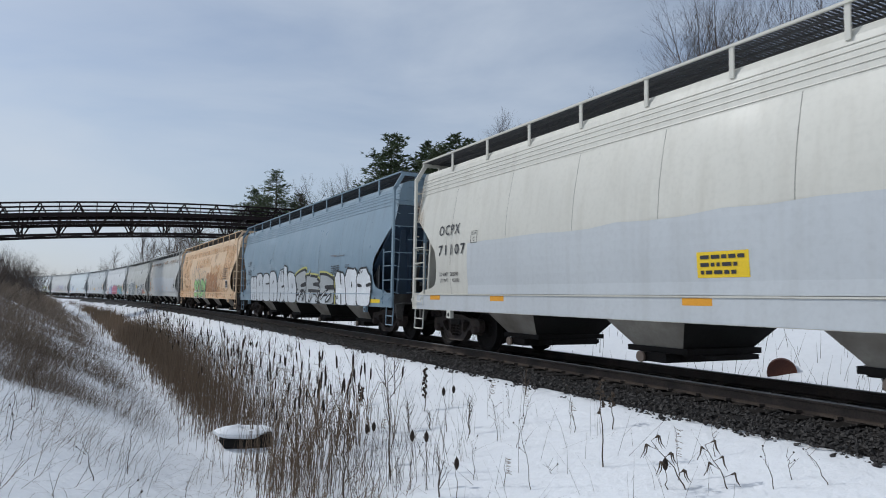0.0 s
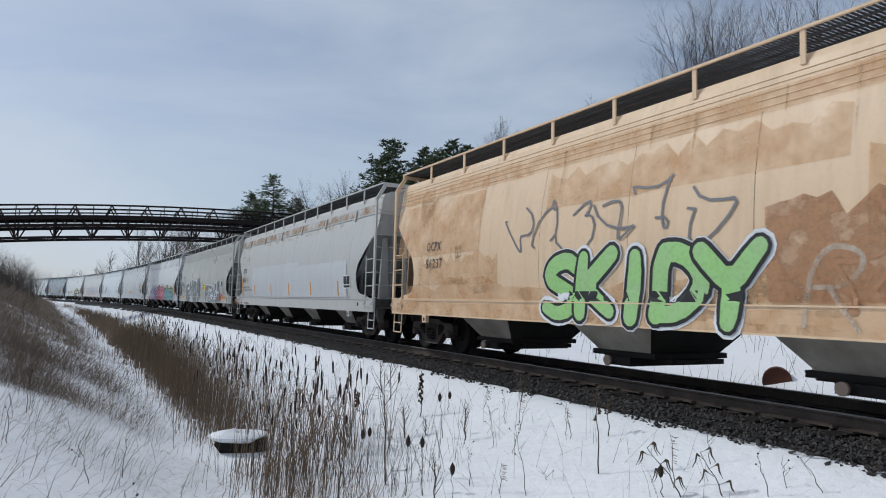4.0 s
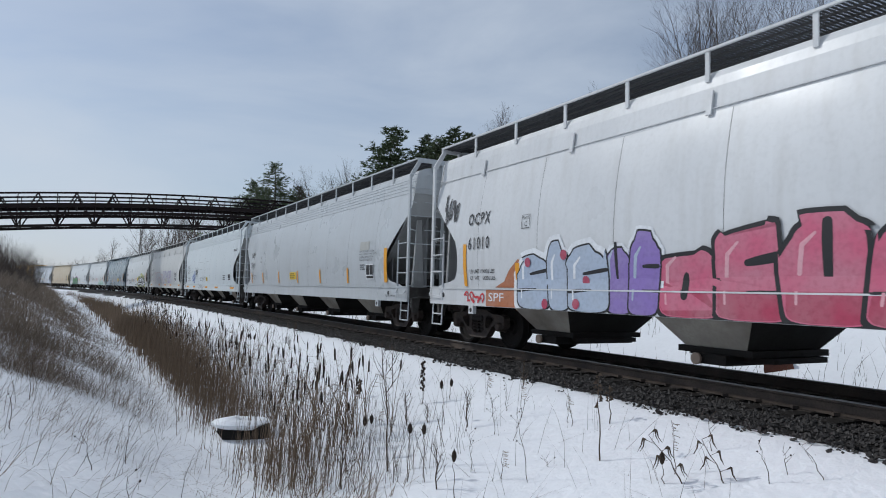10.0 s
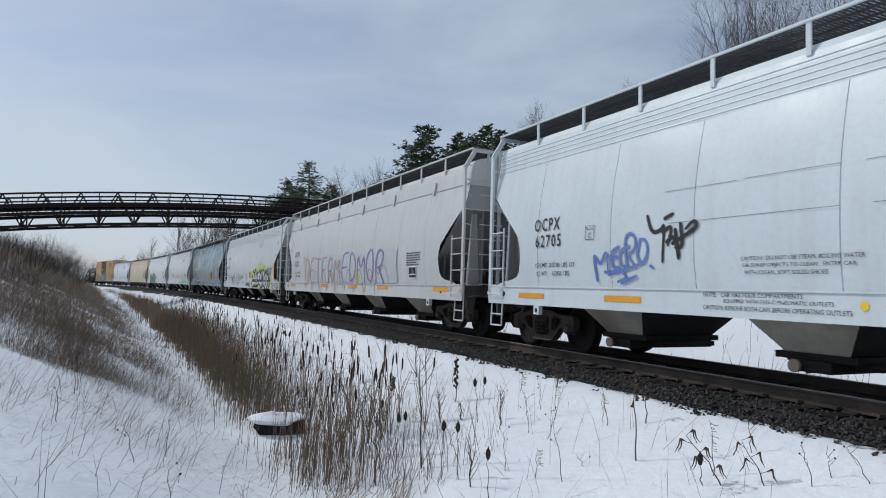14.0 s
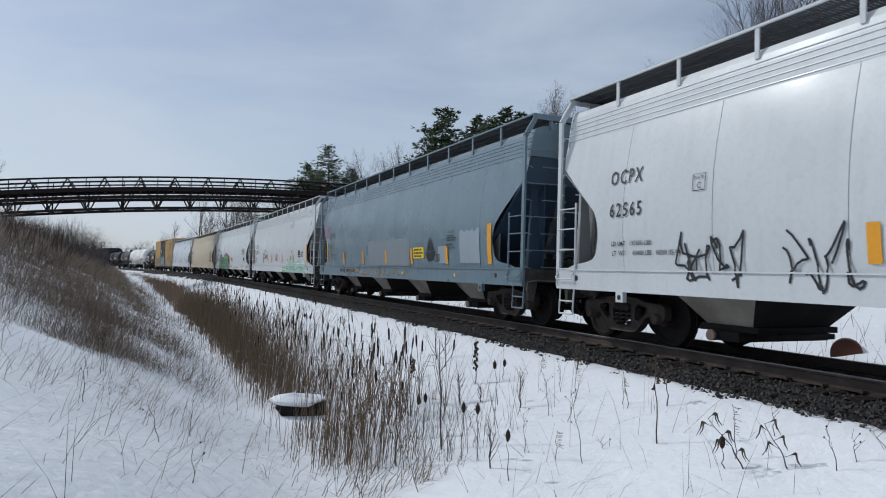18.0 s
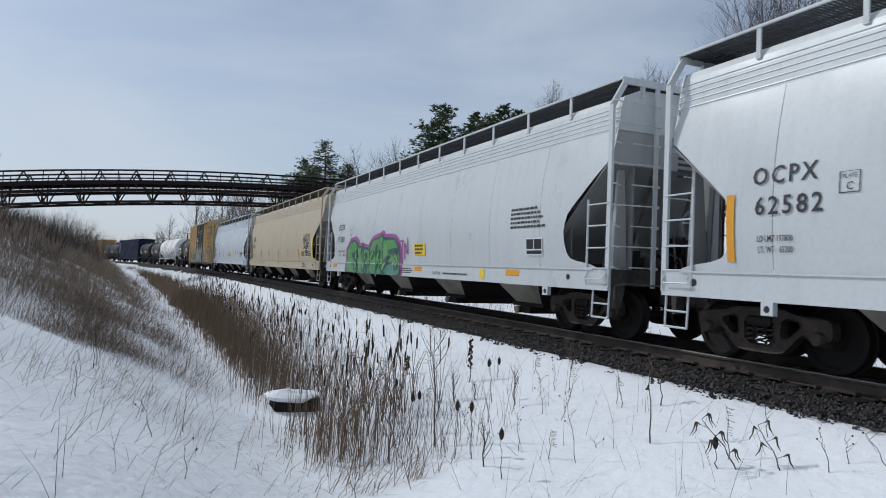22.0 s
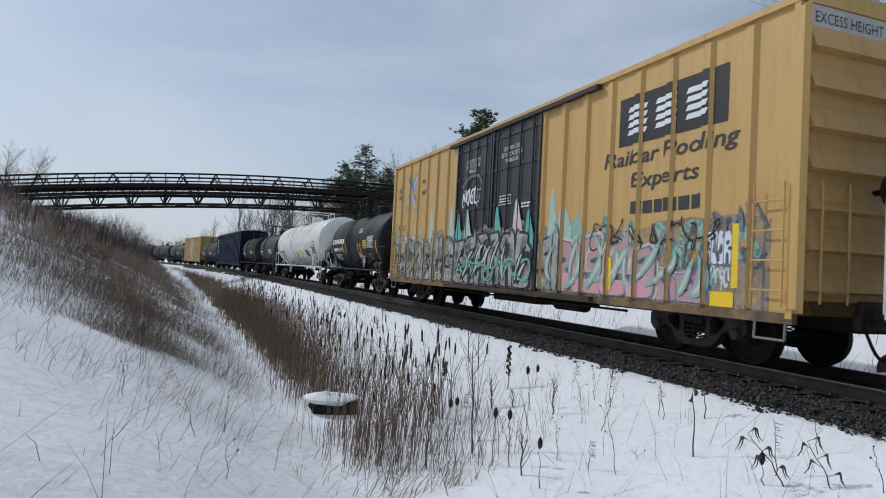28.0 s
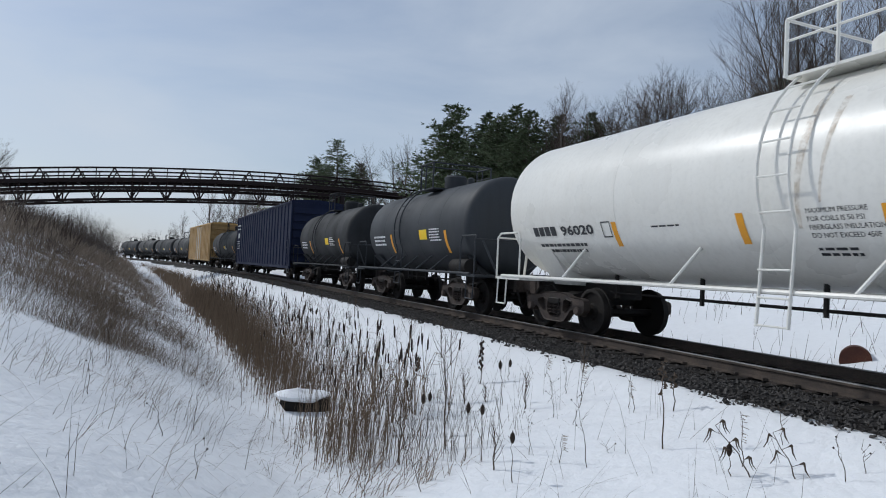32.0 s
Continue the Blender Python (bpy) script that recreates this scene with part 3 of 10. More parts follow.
SLITS = dict(
    M=[[(0.34, 0), (0.33, 0.55)], [(0.67, 0), (0.66, 0.55)], [(0.5, 1), (0.5, 0.72)]], A=[[(0.5, 0), (0.5, 0.33)], [(0.44, 0.55), (0.56, 0.74)]], S=[[(1, 0.64), (0.42, 0.62)], [(0, 0.34), (0.58, 0.36)]],
    P=[[(0.62, 0), (0.58, 0.42)], [(0.45, 0.62), (0.6, 0.7)]], K=[[(0.44, 0), (0.55, 0.36)], [(1, 0.5), (0.62, 0.48)], [(0.5, 1), (0.55, 0.66)]], I=[], D=[[(0.45, 0.32), (0.52, 0.62)]], H=[[(0.5, 0), (0.48, 0.36)], [(0.5, 1), (0.52, 0.62)]],
    O=[[(0.42, 0.36), (0.52, 0.6)]], T=[[(0, 0.6), (0.3, 0.57)], [(1, 0.6), (0.7, 0.57)]], E=[[(1, 0.67), (0.48, 0.65)], [(1, 0.34), (0.48, 0.35)]], R=[[(0.5, 0), (0.48, 0.3)], [(0.45, 0.62), (0.62, 0.66)], [(1, 0.45), (0.7, 0.46)]],
    U=[[(0.5, 1), (0.5, 0.38)]], L=[[(1, 0.45), (0.52, 0.45)], [(0.52, 0.45), (0.55, 1)]], W=[[(0.34, 1), (0.36, 0.42)], [(0.66, 1), (0.64, 0.42)], [(0.5, 0), (0.5, 0.28)]], N=[[(0.36, 0), (0.38, 0.5)], [(0.66, 1), (0.62, 0.5)]], Z=[[(0, 0.62), (0.5, 0.6)], [(1, 0.36), (0.48, 0.38)]], V=[[(0.5, 1), (0.5, 0.45)]])
SLITS["!"] = [[(0, 0.32), (1, 0.3)]]


def block_piece(car, body, x0, z0, x1, z1, fill, edge, seed, label="", glow=None, halo=0.16, rise=0.0, wild=0.5, band_=None, shine=None, rim=0.06, surface=None, wide=0.026):
    """Graffiti of swollen block letters that press against one another: each one a filled shape with an edge, split by slits. band_: a second colour on the lower part."""
    rng = random.Random(seed)
    surface = surface or hopper_side
    n = len(body)
    share = [0.55 if ch in "I!" else 1.0 for ch in body]
    made, x, shapes = None, x0, []
    for i, ch in enumerate(body):
        w = (x1 - x0) * share[i] / sum(share)
        top_ = z0 + (z1 - z0) * (1 + rise * i / max(1, n - 1)) * rng.uniform(0.9, 1.06)
        tilt, sharp, lean = rng.uniform(-0.16, 0.16) * wild, rng.uniform(0.35, 0.75), rng.uniform(-0.1, 0.16) * wild
        bumps = [(rng.uniform(-0.08, 0.08) * wild, rng.uniform(-0.14, 0.12) * wild) for _ in range(9)]

        def at(u, v, x=x, w=w, top_=top_, tilt=tilt, lean=lean):
            return x + w * (u + lean * (v - 0.5)), z0 + (top_ - z0) * v * (1 + tilt * (u - 0.5))

        def outline(grow, at=at, w=w, top_=top_, sharp=sharp, bumps=bumps):
            pts = []
            for k in range(36):
                a = 2 * math.pi * k / 36
                c, d = math.cos(a), math.sin(a)
                u = 0.5 + (0.52 + grow / w) * math.copysign(abs(c) ** sharp, c) + bumps[k // 4][0] * (1 if d > 0 else 0.2)
                v = 0.5 + (0.5 + grow / (top_ - z0)) * math.copysign(abs(d) ** (sharp if d > 0 else 0.2), d) + (bumps[k // 4][1] if d > 0.3 else 0)
                px, pz = at(u, v)
                pts.append((px, max(0.896, pz)))
            return pts
        shapes.append((ch, at, outline))
        x += w
    if glow:
        made = lay("graffiti", car, [o(halo) for _, _, o in shapes], glow, surface, 0.0095, label)
    for i, (ch, at, outline) in enumerate(shapes):
        step = 0.0125 + 0.0028 * i
        ob = lay("letter" if made else "graffiti", made or car, [outline(rim)], edge, surface, step, "" if made else label)
        made = made or ob
        lay("letter_fill", made, [outline(0.0)], fill, surface, step + 0.0012)
        if band_:
            cut_ = [(max(at(0.0, 0)[0], min(at(1.0, 0)[0], px)), min(pz, z0 + (z1 - z0) * (0.42 + 0.07 * math.sin(px * 5)))) for px, pz in outline(-0.015)]
            lay("letter_foot", made, [cut_], band_, surface, step + 0.0017)
        lines = [fat_line([at(*q) for q in rounded(line_, 1)], wide, 0.3) for line_ in SLITS[ch]]
        if lines:
            lay("letter_slit", made, [q for polys in lines for q in polys], edge, surface, step + 0.0022)
        if shine:
            lay("letter_shine", made, fat_line([at(0.16, 0.5), at(0.2, 0.78), at(0.36, 0.9)], 0.022, 0.5) + fat_line([at(0.12, 0.2), at(0.12, 0.34)], 0.018), shine, surface, step + 0.0024)
    return made


def blades(car, x0, z0, x1, z1, count, dark, pale, surface, seed, label="", base=0.03, bulk=1.0):
    """Curved, pointed strokes that cross one another, dark with a pale slit, as in wild-style graffiti."""
    rng = random.Random(seed)
    made = None
    for i in range(count):
        u = (i + 0.5) / count
        cx, high = x0 + (x1 - x0) * u, (z1 - z0) * (0.55 + 0.45 * math.sin(math.pi * (0.15 + 0.75 * u)))
        p0 = Vector((cx + rng.uniform(-0.5, 0.3), z0 + rng.uniform(0.0, 0.22) * high, 0))
        p2 = Vector((cx + rng.uniform(-0.2, 0.65), z0 + rng.uniform(0.6, 1.0) * high, 0))
        p1 = (p0 + p2) / 2 + Vector((rng.uniform(-0.75, 0.75), rng.uniform(-0.35, 0.35), 0))
        wide = rng.uniform(0.09, 0.17) * bulk
        for mat_, share, name, lift in ((dark, 1.0, "stroke", 0.0), (pale, 0.38, "stroke_slit", 0.0015)):
            polys, last = [], None
            for k in range(11):
                q = k / 10 if share == 1.0 else 0.14 + 0.66 * k / 10
                c = p0 * (1 - q) ** 2 + p1 * (2 * q * (1 - q)) + p2 * q * q
                d = ((p1 - p0) * (1 - q) + (p2 - p1) * q).normalized()
                w = wide * share * (math.sin(math.pi * (0.08 + 0.92 * q)) ** 0.7 + 0.02)
                pair = ((c.x - d.y * w, max(0.895, c.y + d.x * w)), (c.x + d.y * w, max(0.895, c.y - d.x * w)))
                if last:
                    polys.append([last[0], last[1], pair[1], pair[0]])
                last = pair
            ob = lay(name if made else "graffiti", made or car, polys, mat_, surface, base + lift + 0.0006 * i, "" if made else label)
            made = made or ob
    return made


def strokes(car, x0, z0, x1, z1, count, width, mat, surface, seed, name="graffiti", label="", lift=0.009, loops=1.0):
    """Looping spray lines that spell nothing."""
    rng = random.Random(seed)
    polys = []
    for i in range(count):
        cx, cz = x0 + (i + 0.5) / count * (x1 - x0), (z0 + z1) / 2 + rng.uniform(-0.1, 0.1) * (z1 - z0)
        a, b, c, d = (rng.uniform(0, 6.3) for _ in range(4))
        rx, rz = (x1 - x0) / count * rng.uniform(0.4, 0.8), (z1 - z0) / 2 * rng.uniform(0.6, 0.9)
        pts = []
        for j in range(16):
            u = j / 15 * 6.3 * loops * 0.8
            pts.append((cx + rx * (0.7 * math.sin(u + a) + 0.4 * math.sin(2.2 * u + b)), cz + rz * (0.8 * math.cos(u + c) + 0.3 * math.sin(2.7 * u + d))))
        for (ax, az), (bx, bz) in zip(pts, pts[1:]):
            ln = math.hypot(bx - ax, bz - az) or 1
            nx_, nz_ = -(bz - az) / ln * width / 2, (bx - ax) / ln * width / 2
            ex, ez = (bx - ax) / ln * width * 0.3, (bz - az) / ln * width * 0.3
            polys.append([(ax + nx_ - ex, az + nz_ - ez), (ax - nx_ - ex, az - nz_ - ez), (bx - nx_ + ex, bz - nz_ + ez), (bx + nx_ + ex, bz + nz_ + ez)])
    return lay(name, car, polys, mat, surface, lift, label, HOP_CUTS)

# ---- covered hopper cars ----
def scribble(car, lines, radius, mat, label="", lift=0.011):
    """A tag drawn in single sprayed lines through (x, z) points of the side."""
    return lay("graffiti", car, [q for line in lines for q in fat_line(rounded(line, 2), radius, 0.3)], mat, hopper_side, lift, label)


def hopper_side(z):
    """Half-width of the barrel-shaped body at height z; the sill stands plumb below it."""
    return 1.577 if z < 1.275 else float(np.interp(z, BODY_Z, BODY_HALF))


BODY_Z = [1.26, 1.45, 1.64, 1.8, 1.95, 2.1, 2.28, 2.5, 2.7, 2.9, 3.05, 3.2, 3.4, 3.55, 3.7, 3.85, 4.06, 4.2, 4.3]
BODY_HALF = [1.55, 1.575, 1.595, 1.606, 1.612, 1.613, 1.61, 1.598, 1.581, 1.556, 1.534, 1.51, 1.473, 1.443, 1.41, 1.39, 1.36, 1.33, 1.27]


def end_cut(z):
    """How far the side sheet stops short of the car's end at height z."""
    return float(np.interp(z, [1.26, 1.3, 1.345, 1.4, 1.45, 1.54, 1.64, 1.8, 1.95, 2.1, 2.28, 2.55, 2.83, 3.2, 3.25], [0.34, 0.38, 0.54, 0.95, 1.13, 1.22, 1.26, 1.3, 1.305, 1.27, 1.19, 0.88, 0.54, 0.09, 0.05]))


HOP_Z = [1.262, 1.3, 1.345, 1.4, 1.45, 1.54, 1.64, 1.8, 1.95, 2.1, 2.28, 2.5, 2.7, 2.9, 3.05, 3.2, 3.4, 3.55, 3.705]


def side_panel_mesh(x0, x1, half, side, columns=5, pillow=0.010):
    """One sheet of the car's side between two seams, slightly bulged."""
    s, vs, fs = Shape(), [], []
    for z in HOP_Z:
        lim = half - end_cut(z)
        a, b = max(x0, -lim), min(x1, lim)
        for i in range(columns + 1):
            u = i / columns
            x = a + (b - a) * u
            v = (z - 1.26) / 2.445
            dent = pillow * max(0, math.sin(math.pi * u) * math.sin(math.pi * v)) ** 0.5 + 0.006 * math.sin(2.1 * x + 3 * z) * math.sin(1.3 * z + x)
            vs.append((x, side * (hopper_side(max(z, 1.28)) - 0.012 + dent), z))
    w = columns + 1
    for j in range(len(HOP_Z) - 1):
        for i in range(columns):
            fs.append((j * w + i, j * w + i + 1, (j + 1) * w + i + 1, (j + 1) * w + i))
    return s.add(vs, fs).mesh("side_panel", SNOW, True)


def end_text(words):
    """Letters standing on an end wall that faces +x."""
    bm = lettering(words, 0.35, 0.08)
    for v in bm.verts:
        v.co = Vector((-0.074, v.co.x, v.co.z))
    me = bpy.data.meshes.new("warning_text")
    bm.to_mesh(me)
    bm.free()
    return me


def small_print_end(car, half):
    """Lines of writing on the leading end, too small to read."""
    def bars():
        s = Shape()
        for k, w in enumerate((0.55, 0.5, 0.62, 0.48)):
            s.box(-0.076, -0.072, 0.0, w, -0.11 * k, -0.11 * k + 0.05)
        return s.mesh("end_print", LETTER)
    part("end_print", once("end print", bars), car, LETTER, "", pose(half, 0.0, 2.95 + 0.36))


def hopper(label, skin, length, dark=None, ribbed=True, bays=4, top=None, seed=0, slope=None):
    """A covered hopper car; x along the travel, the side towards the camera at negative y."""
    rng = random.Random(seed)
    half = (length - 1.33) / 2
    car = tagged(new("hopper_car"), label, "hopper car", "freight cars of the train")
    dark = dark or skin
    top = top or skin
    # sheets of the sides
    n = 9
    edges = [-half + (half * 2) * i / n for i in range(n + 1)]
    edges = [e + (rng.uniform(-0.12, 0.12) if 0 < i < n else 0) for i, e in enumerate(edges)]
    for i in range(n):
        part("side_panel", side_panel_mesh(edges[i] + 0.004, edges[i + 1] - 0.004, half, -1), car, skin)
    part("side_sheet", side_panel_mesh(-half, half, half, 1, 18), car, skin)
    part("seam_backing", Shape().box(-half + 1.35, half - 1.35, -1.39, -1.36, 1.3, 3.7).mesh("seam_backing", SEAM), car, SEAM)
    # roof, end walls and slope sheets
    crown_ = [(-1.27, 4.3), (-1.1, 4.37), (-0.6, 4.45), (0, 4.49), (0.6, 4.45), (1.1, 4.37), (1.27, 4.3)]
    eaves = [(y, z) for y, z in zip(BODY_HALF, BODY_Z) if 3.69 < z < 4.25]
    shell = [(-y + 0.012, z) for y, z in eaves] + crown_ + [(y - 0.012, z) for y, z in reversed(eaves)]
    part("roof", Shape().along(shell, -half + 0.05, half - 0.05).mesh("roof", SNOW), car, top)
    for way in (-1, 1):
        e = way * (half - 0.08)
        flank = [(y - 0.02, z) for y, z in zip(BODY_HALF, BODY_Z) if 3.1 < z < 3.69]
        wall = [(-1.505, 3.1)] + [(-y, z) for y, z in flank] + shell + [(y, z) for y, z in reversed(flank)] + [(1.505, 3.1)]
        s = Shape().along(wall, min(e, e - way * 0.04), max(e, e - way * 0.04))
        # grey walls are darker than the sides: their shade is in the colour
        part("end_wall", s.mesh("end_wall", SNOW), car, END_GREY if dark is SHADE_GREY else TAN_END if dark is TAN_SHADE else dark, "grey end wall with dirty streaks, its shade put into the paint" if dark is SHADE_GREY else "")
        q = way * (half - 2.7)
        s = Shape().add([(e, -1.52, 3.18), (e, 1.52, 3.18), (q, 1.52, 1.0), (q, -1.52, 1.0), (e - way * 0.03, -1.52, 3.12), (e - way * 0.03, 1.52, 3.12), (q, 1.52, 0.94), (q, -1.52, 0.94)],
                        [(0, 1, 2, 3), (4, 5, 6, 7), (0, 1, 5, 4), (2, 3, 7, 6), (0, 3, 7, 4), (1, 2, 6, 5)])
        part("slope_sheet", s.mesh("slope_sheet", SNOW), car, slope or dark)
        # tapered stanchions between the platform and the end wall
        for side in (-1, 1):
            x = way * (half - 0.22)
            s = Shape().add([(x, side * 1.3, 1.17), (x, side * 0.98, 1.17), (x, side * 1.1, 3.14), (x, side * 1.22, 3.14), (x - way * 0.12, side * 1.3, 1.17), (x - way * 0.12, side * 0.98, 1.17), (x - way * 0.05, side * 1.1, 3.1), (x - way * 0.05, side * 1.22, 3.1)],
                            [(0, 1, 2, 3), (4, 5, 6, 7), (0, 1, 5, 4), (1, 2, 6, 5), (2, 3, 7, 6), (3, 0, 4, 7)])
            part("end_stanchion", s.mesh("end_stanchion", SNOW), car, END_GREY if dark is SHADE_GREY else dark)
        # walkway across the roof's end, with its edge beam
        s = Shape()
        for k in range(8):
            x = way * (half - 0.02 - 0.055 * k)
            s.box(min(x, x - way * 0.04), max(x, x - way * 0.04), -1.34, 1.34, 4.588, 4.602)
        part("end_walkway", s.mesh("end_walkway", GRATE), car, GRATE, "open steel grating walkway across the roof's end")
        x = way * (half + 0.01)
        s = Shape().box(min(x, x - way * 0.035), max(x, x - way * 0.035), -1.36, 1.36, 4.5, 4.62)
        for y in (-0.9, 0.0, 0.9):
            s.box(min(x, x - way * 0.09), max(x, x - way * 0.09), y - 0.02, y + 0.02, 4.3, 4.52)
        part("walkway_beam", s.mesh("walkway_beam", SNOW), car, skin)
        # web plates and posts that carry the end
        s = Shape().box(way * (half - 0.75) - 0.03, way * (half - 0.75) + 0.03, -0.42, -0.3, 1.1, 2.35).box(way * (half - 0.75) - 0.03, way * (half - 0.75) + 0.03, 0.3, 0.42, 1.1, 2.35)
        s.prism([(way * (half - 0.12), 3.1), (way * (half - 0.42), 2.75), (way * (half - 0.34), 1.2), (way * (half - 0.12), 1.2)], -0.98, -0.95)
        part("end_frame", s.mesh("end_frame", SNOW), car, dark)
        s = Shape().box(min(way * half, way * (half - 1.7)), max(way * half, way * (half - 1.7)), -1.5, 1.5, 1.13, 1.17)
        s.box(min(way * half, way * (half - 0.06)), max(way * half, way * (half - 0.06)), -1.55, 1.55, 0.98, 1.26)
        part("end_platform", s.mesh("end_platform", SNOW), car, GRIMY_SHADED, "grimy end platform, darkened for its shade")
        # corner post that bends in to the running board
        for side in (-1, 1):
            x = way * (half - 0.03)
            s = Shape().bar((x, side * 1.55, 0.95), (x, side * 1.55, 4.12), 0.1, 0.05).bar((x, side * 1.55, 4.1), (x, side * 1.25, 4.6), 0.05, 0.1)
            part("corner_post", s.mesh("corner_post", SNOW), car, skin)
            x2 = way * (half - 0.6)
            s = Shape().rod((x2, side * 1.57, 0.98), (x2, side * 1.57, 2.5), 0.022)
            for z in (1.27, 1.63, 2.02, 2.4):
                s.rod((x2, side * 1.58, z), (x, side * 1.58, z), 0.014)
            part("side_ladder", s.mesh("side_ladder", SNOW), car, skin)
            s = Shape().pipe([(x2 + way * 0.12, side * 1.5, 0.92), (x2 + way * 0.12, side * 1.52, 0.42), (x, side * 1.52, 0.42), (x, side * 1.5, 0.92)], 0.018)
            s.rod((x2 + way * 0.12, side * 1.52, 0.66), (x, side * 1.52, 0.66), 0.016)
            part("stirrup_step", s.mesh("stirrup_step", SNOW), car, skin)
            s = Shape().pipe([(x - way * 0.02, side * 1.575, 1.18), (x - way * 0.02, side * 1.63, 1.12), (x - way * 0.06, side * 1.64, 1.08), (x2, side * 1.64, 1.08), (x2 + way * 0.05, side * 1.63, 1.12), (x2 + way * 0.05, side * 1.575, 1.2)], 0.012, 5)
            part("grab_iron", s.mesh("grab_iron", SNOW, True), car, skin)
            s = Shape().add([(x, side * 1.42, 1.0), (x, side * 1.16, 1.0), (x, side * 1.24, 0.6), (x, side * 1.38, 0.6), (x - way * 0.14, side * 1.42, 1.0), (x - way * 0.14, side * 1.16, 1.0), (x - way * 0.06, side * 1.24, 0.6), (x - way * 0.06, side * 1.38, 0.6)],
                            [(0, 1, 2, 3), (4, 5, 6, 7), (0, 1, 5, 4), (1, 2, 6, 5), (2, 3, 7, 6), (3, 0, 4, 7)])
            part("sill_bracket", s.mesh("sill_bracket", SNOW), car, GRIMY_SHADED)
        x = way * (half + 0.04)
        s = Shape().box(x - 0.02, x + 0.02, -0.66, -0.58, 0.95, 4.5)
        for i in range(9):
            z = 1.3 + 0.36 * i
            s.pipe([(x + way * 0.03, -0.6, z), (x + way * 0.03, -1.0, z), (x - way * 0.03, -1.08, z), (x - way * 0.03, -1.5, z)] if i % 2 else [(x, -0.58, z), (x, -1.14, z)], 0.012, 5)
            s.box(x - 0.01, x + 0.05, -0.68, -0.56, z - 0.03, z + 0.02)
            s.pipe([(x - way * 0.06, -1.56, z), (x + way * 0.02, -1.5, z), (x + way * 0.02, -1.4, z - 0.03)], 0.012, 5)
        part("end_ladder", s.mesh("end_ladder", SNOW), car, skin)
        coupler(car, way * half, way)
        if way > 0:
            small_print_end(car, half)
        for k, words in enumerate(("CAUTION", "NO SIDE", "LADDER")):
            part("warning_text", once(words, lambda: end_text(words)), car, LETTER, "", pose(way * half, -1.12 * way, 4.06 - 0.12 * k, 0, 0, 0 if way > 0 else 180))
        for y in (-0.5, 0.55):
            s = Shape().bar((way * (half - 0.1), y, 3.1), (way * (half - 0.95), y, 1.17), 0.08, 0.06).bar((way * (half - 0.12), y, 1.17), (way * (half - 0.12), y, 3.1), 0.06, 0.06)
            part("end_brace", s.mesh("end_brace", DIRTY_SHADED), car, DIRTY_SHADED)
    # sills
    for side in (-1, 1):
        s = Shape().along([(side * 1.5, 1.262), (side * 1.575, 1.262), (side * 1.575, 0.89), (side * 1.5, 0.89)], -half, half)
        s.along([(side * 1.47, 1.262), (side * 1.60, 1.262), (side * 1.60, 1.24), (side * 1.47, 1.24)], -half + 0.4, half - 0.4)
        part("side_sill", s.mesh("side_sill", SNOW), car, skin)
    for way in (-1, 1):
        part("stub_sill", Shape().box(min(way * half, way * (half - 2.4)), max(way * half, way * (half - 2.4)), -0.3, 0.3, 0.72, 1.1).mesh("stub_sill", DARK_IRON), car, DARK_IRON)
    if ribbed:
        for z, up in ((3.73, 0.026), (3.83, 0.024), (3.92, 0.024), (4.01, 0.024), (4.09, 0.024)):
            y0, y1 = hopper_side(z) - 0.014, hopper_side(z + up) - 0.014
            s = Shape().along([(-y0, z), (-y0 - 0.014, z + 0.008), (-y1 - 0.013, z + up - 0.005), (-y1, z + up)], -half + 0.06, half - 0.06)
            part("roof_rib", s.mesh("roof_rib", SNOW), car, skin)
    else:
        y0 = hopper_side(3.74)
        part("roof_rib", Shape().along([(-y0 + 0.03, 3.74), (-y0 - 0.01, 3.74), (-y0 - 0.01, 3.755), (-y0 + 0.03, 3.755)], -half + 0.06, half - 0.06).mesh("roof_rib", SNOW), car, skin)
        for k in range(6):
            x = -half + 2 * half * (k + 0.7) / 6.4
            s = Shape()
            for a, b in ((3.66, 3.78), (3.78, 4.0)):
                s.bar((x, -hopper_side(a) - 0.02, a), (x, -hopper_side(b) - 0.02, b), 0.09, 0.03)
            part("side_clip", s.mesh("side_clip", SNOW), car, skin)
    # hopper bays with their gates and outlet tubes
    span = 14.8 * half / 9.2
    for i in range(bays):
        c = -span / 2 + span * (i + 0.5) / bays
        w = span / bays / 2
        a, b, g = w - 0.5, w - 1.0, w - 1.36
        tops = [(c - a, -1.46, 1.6), (c + a, -1.46, 1.6), (c + a, 1.46, 1.6), (c - a, 1.46, 1.6)]
        mid = [(c - b, -1.16, 0.92), (c + b, -1.16, 0.92), (c + b, 1.16, 0.92), (c - b, 1.16, 0.92)]
        low = [(c - g, -0.8, 0.46), (c + g, -0.8, 0.46), (c + g, 0.8, 0.46), (c - g, 0.8, 0.46)]
        # cross slopes are near black: the shade under the car is in their colour
        bay = part("hopper_bay", Shape().add(tops + mid + low, [(1, 2, 6, 5), (3, 0, 4, 7), (5, 6, 10, 9), (7, 4, 8, 11), (8, 9, 10, 11)]).mesh("hopper_bay", SNOW), car, BAY_SHADE, "near-black cross slope of the hopper, shade put into its colour")
        part("bay_side", Shape().add(tops + mid + low, [(0, 1, 5, 4), (4, 5, 9, 8), (2, 3, 7, 6), (6, 7, 11, 10)]).mesh("bay_side", SNOW), bay, UNDER, "dusty beige side sheet")
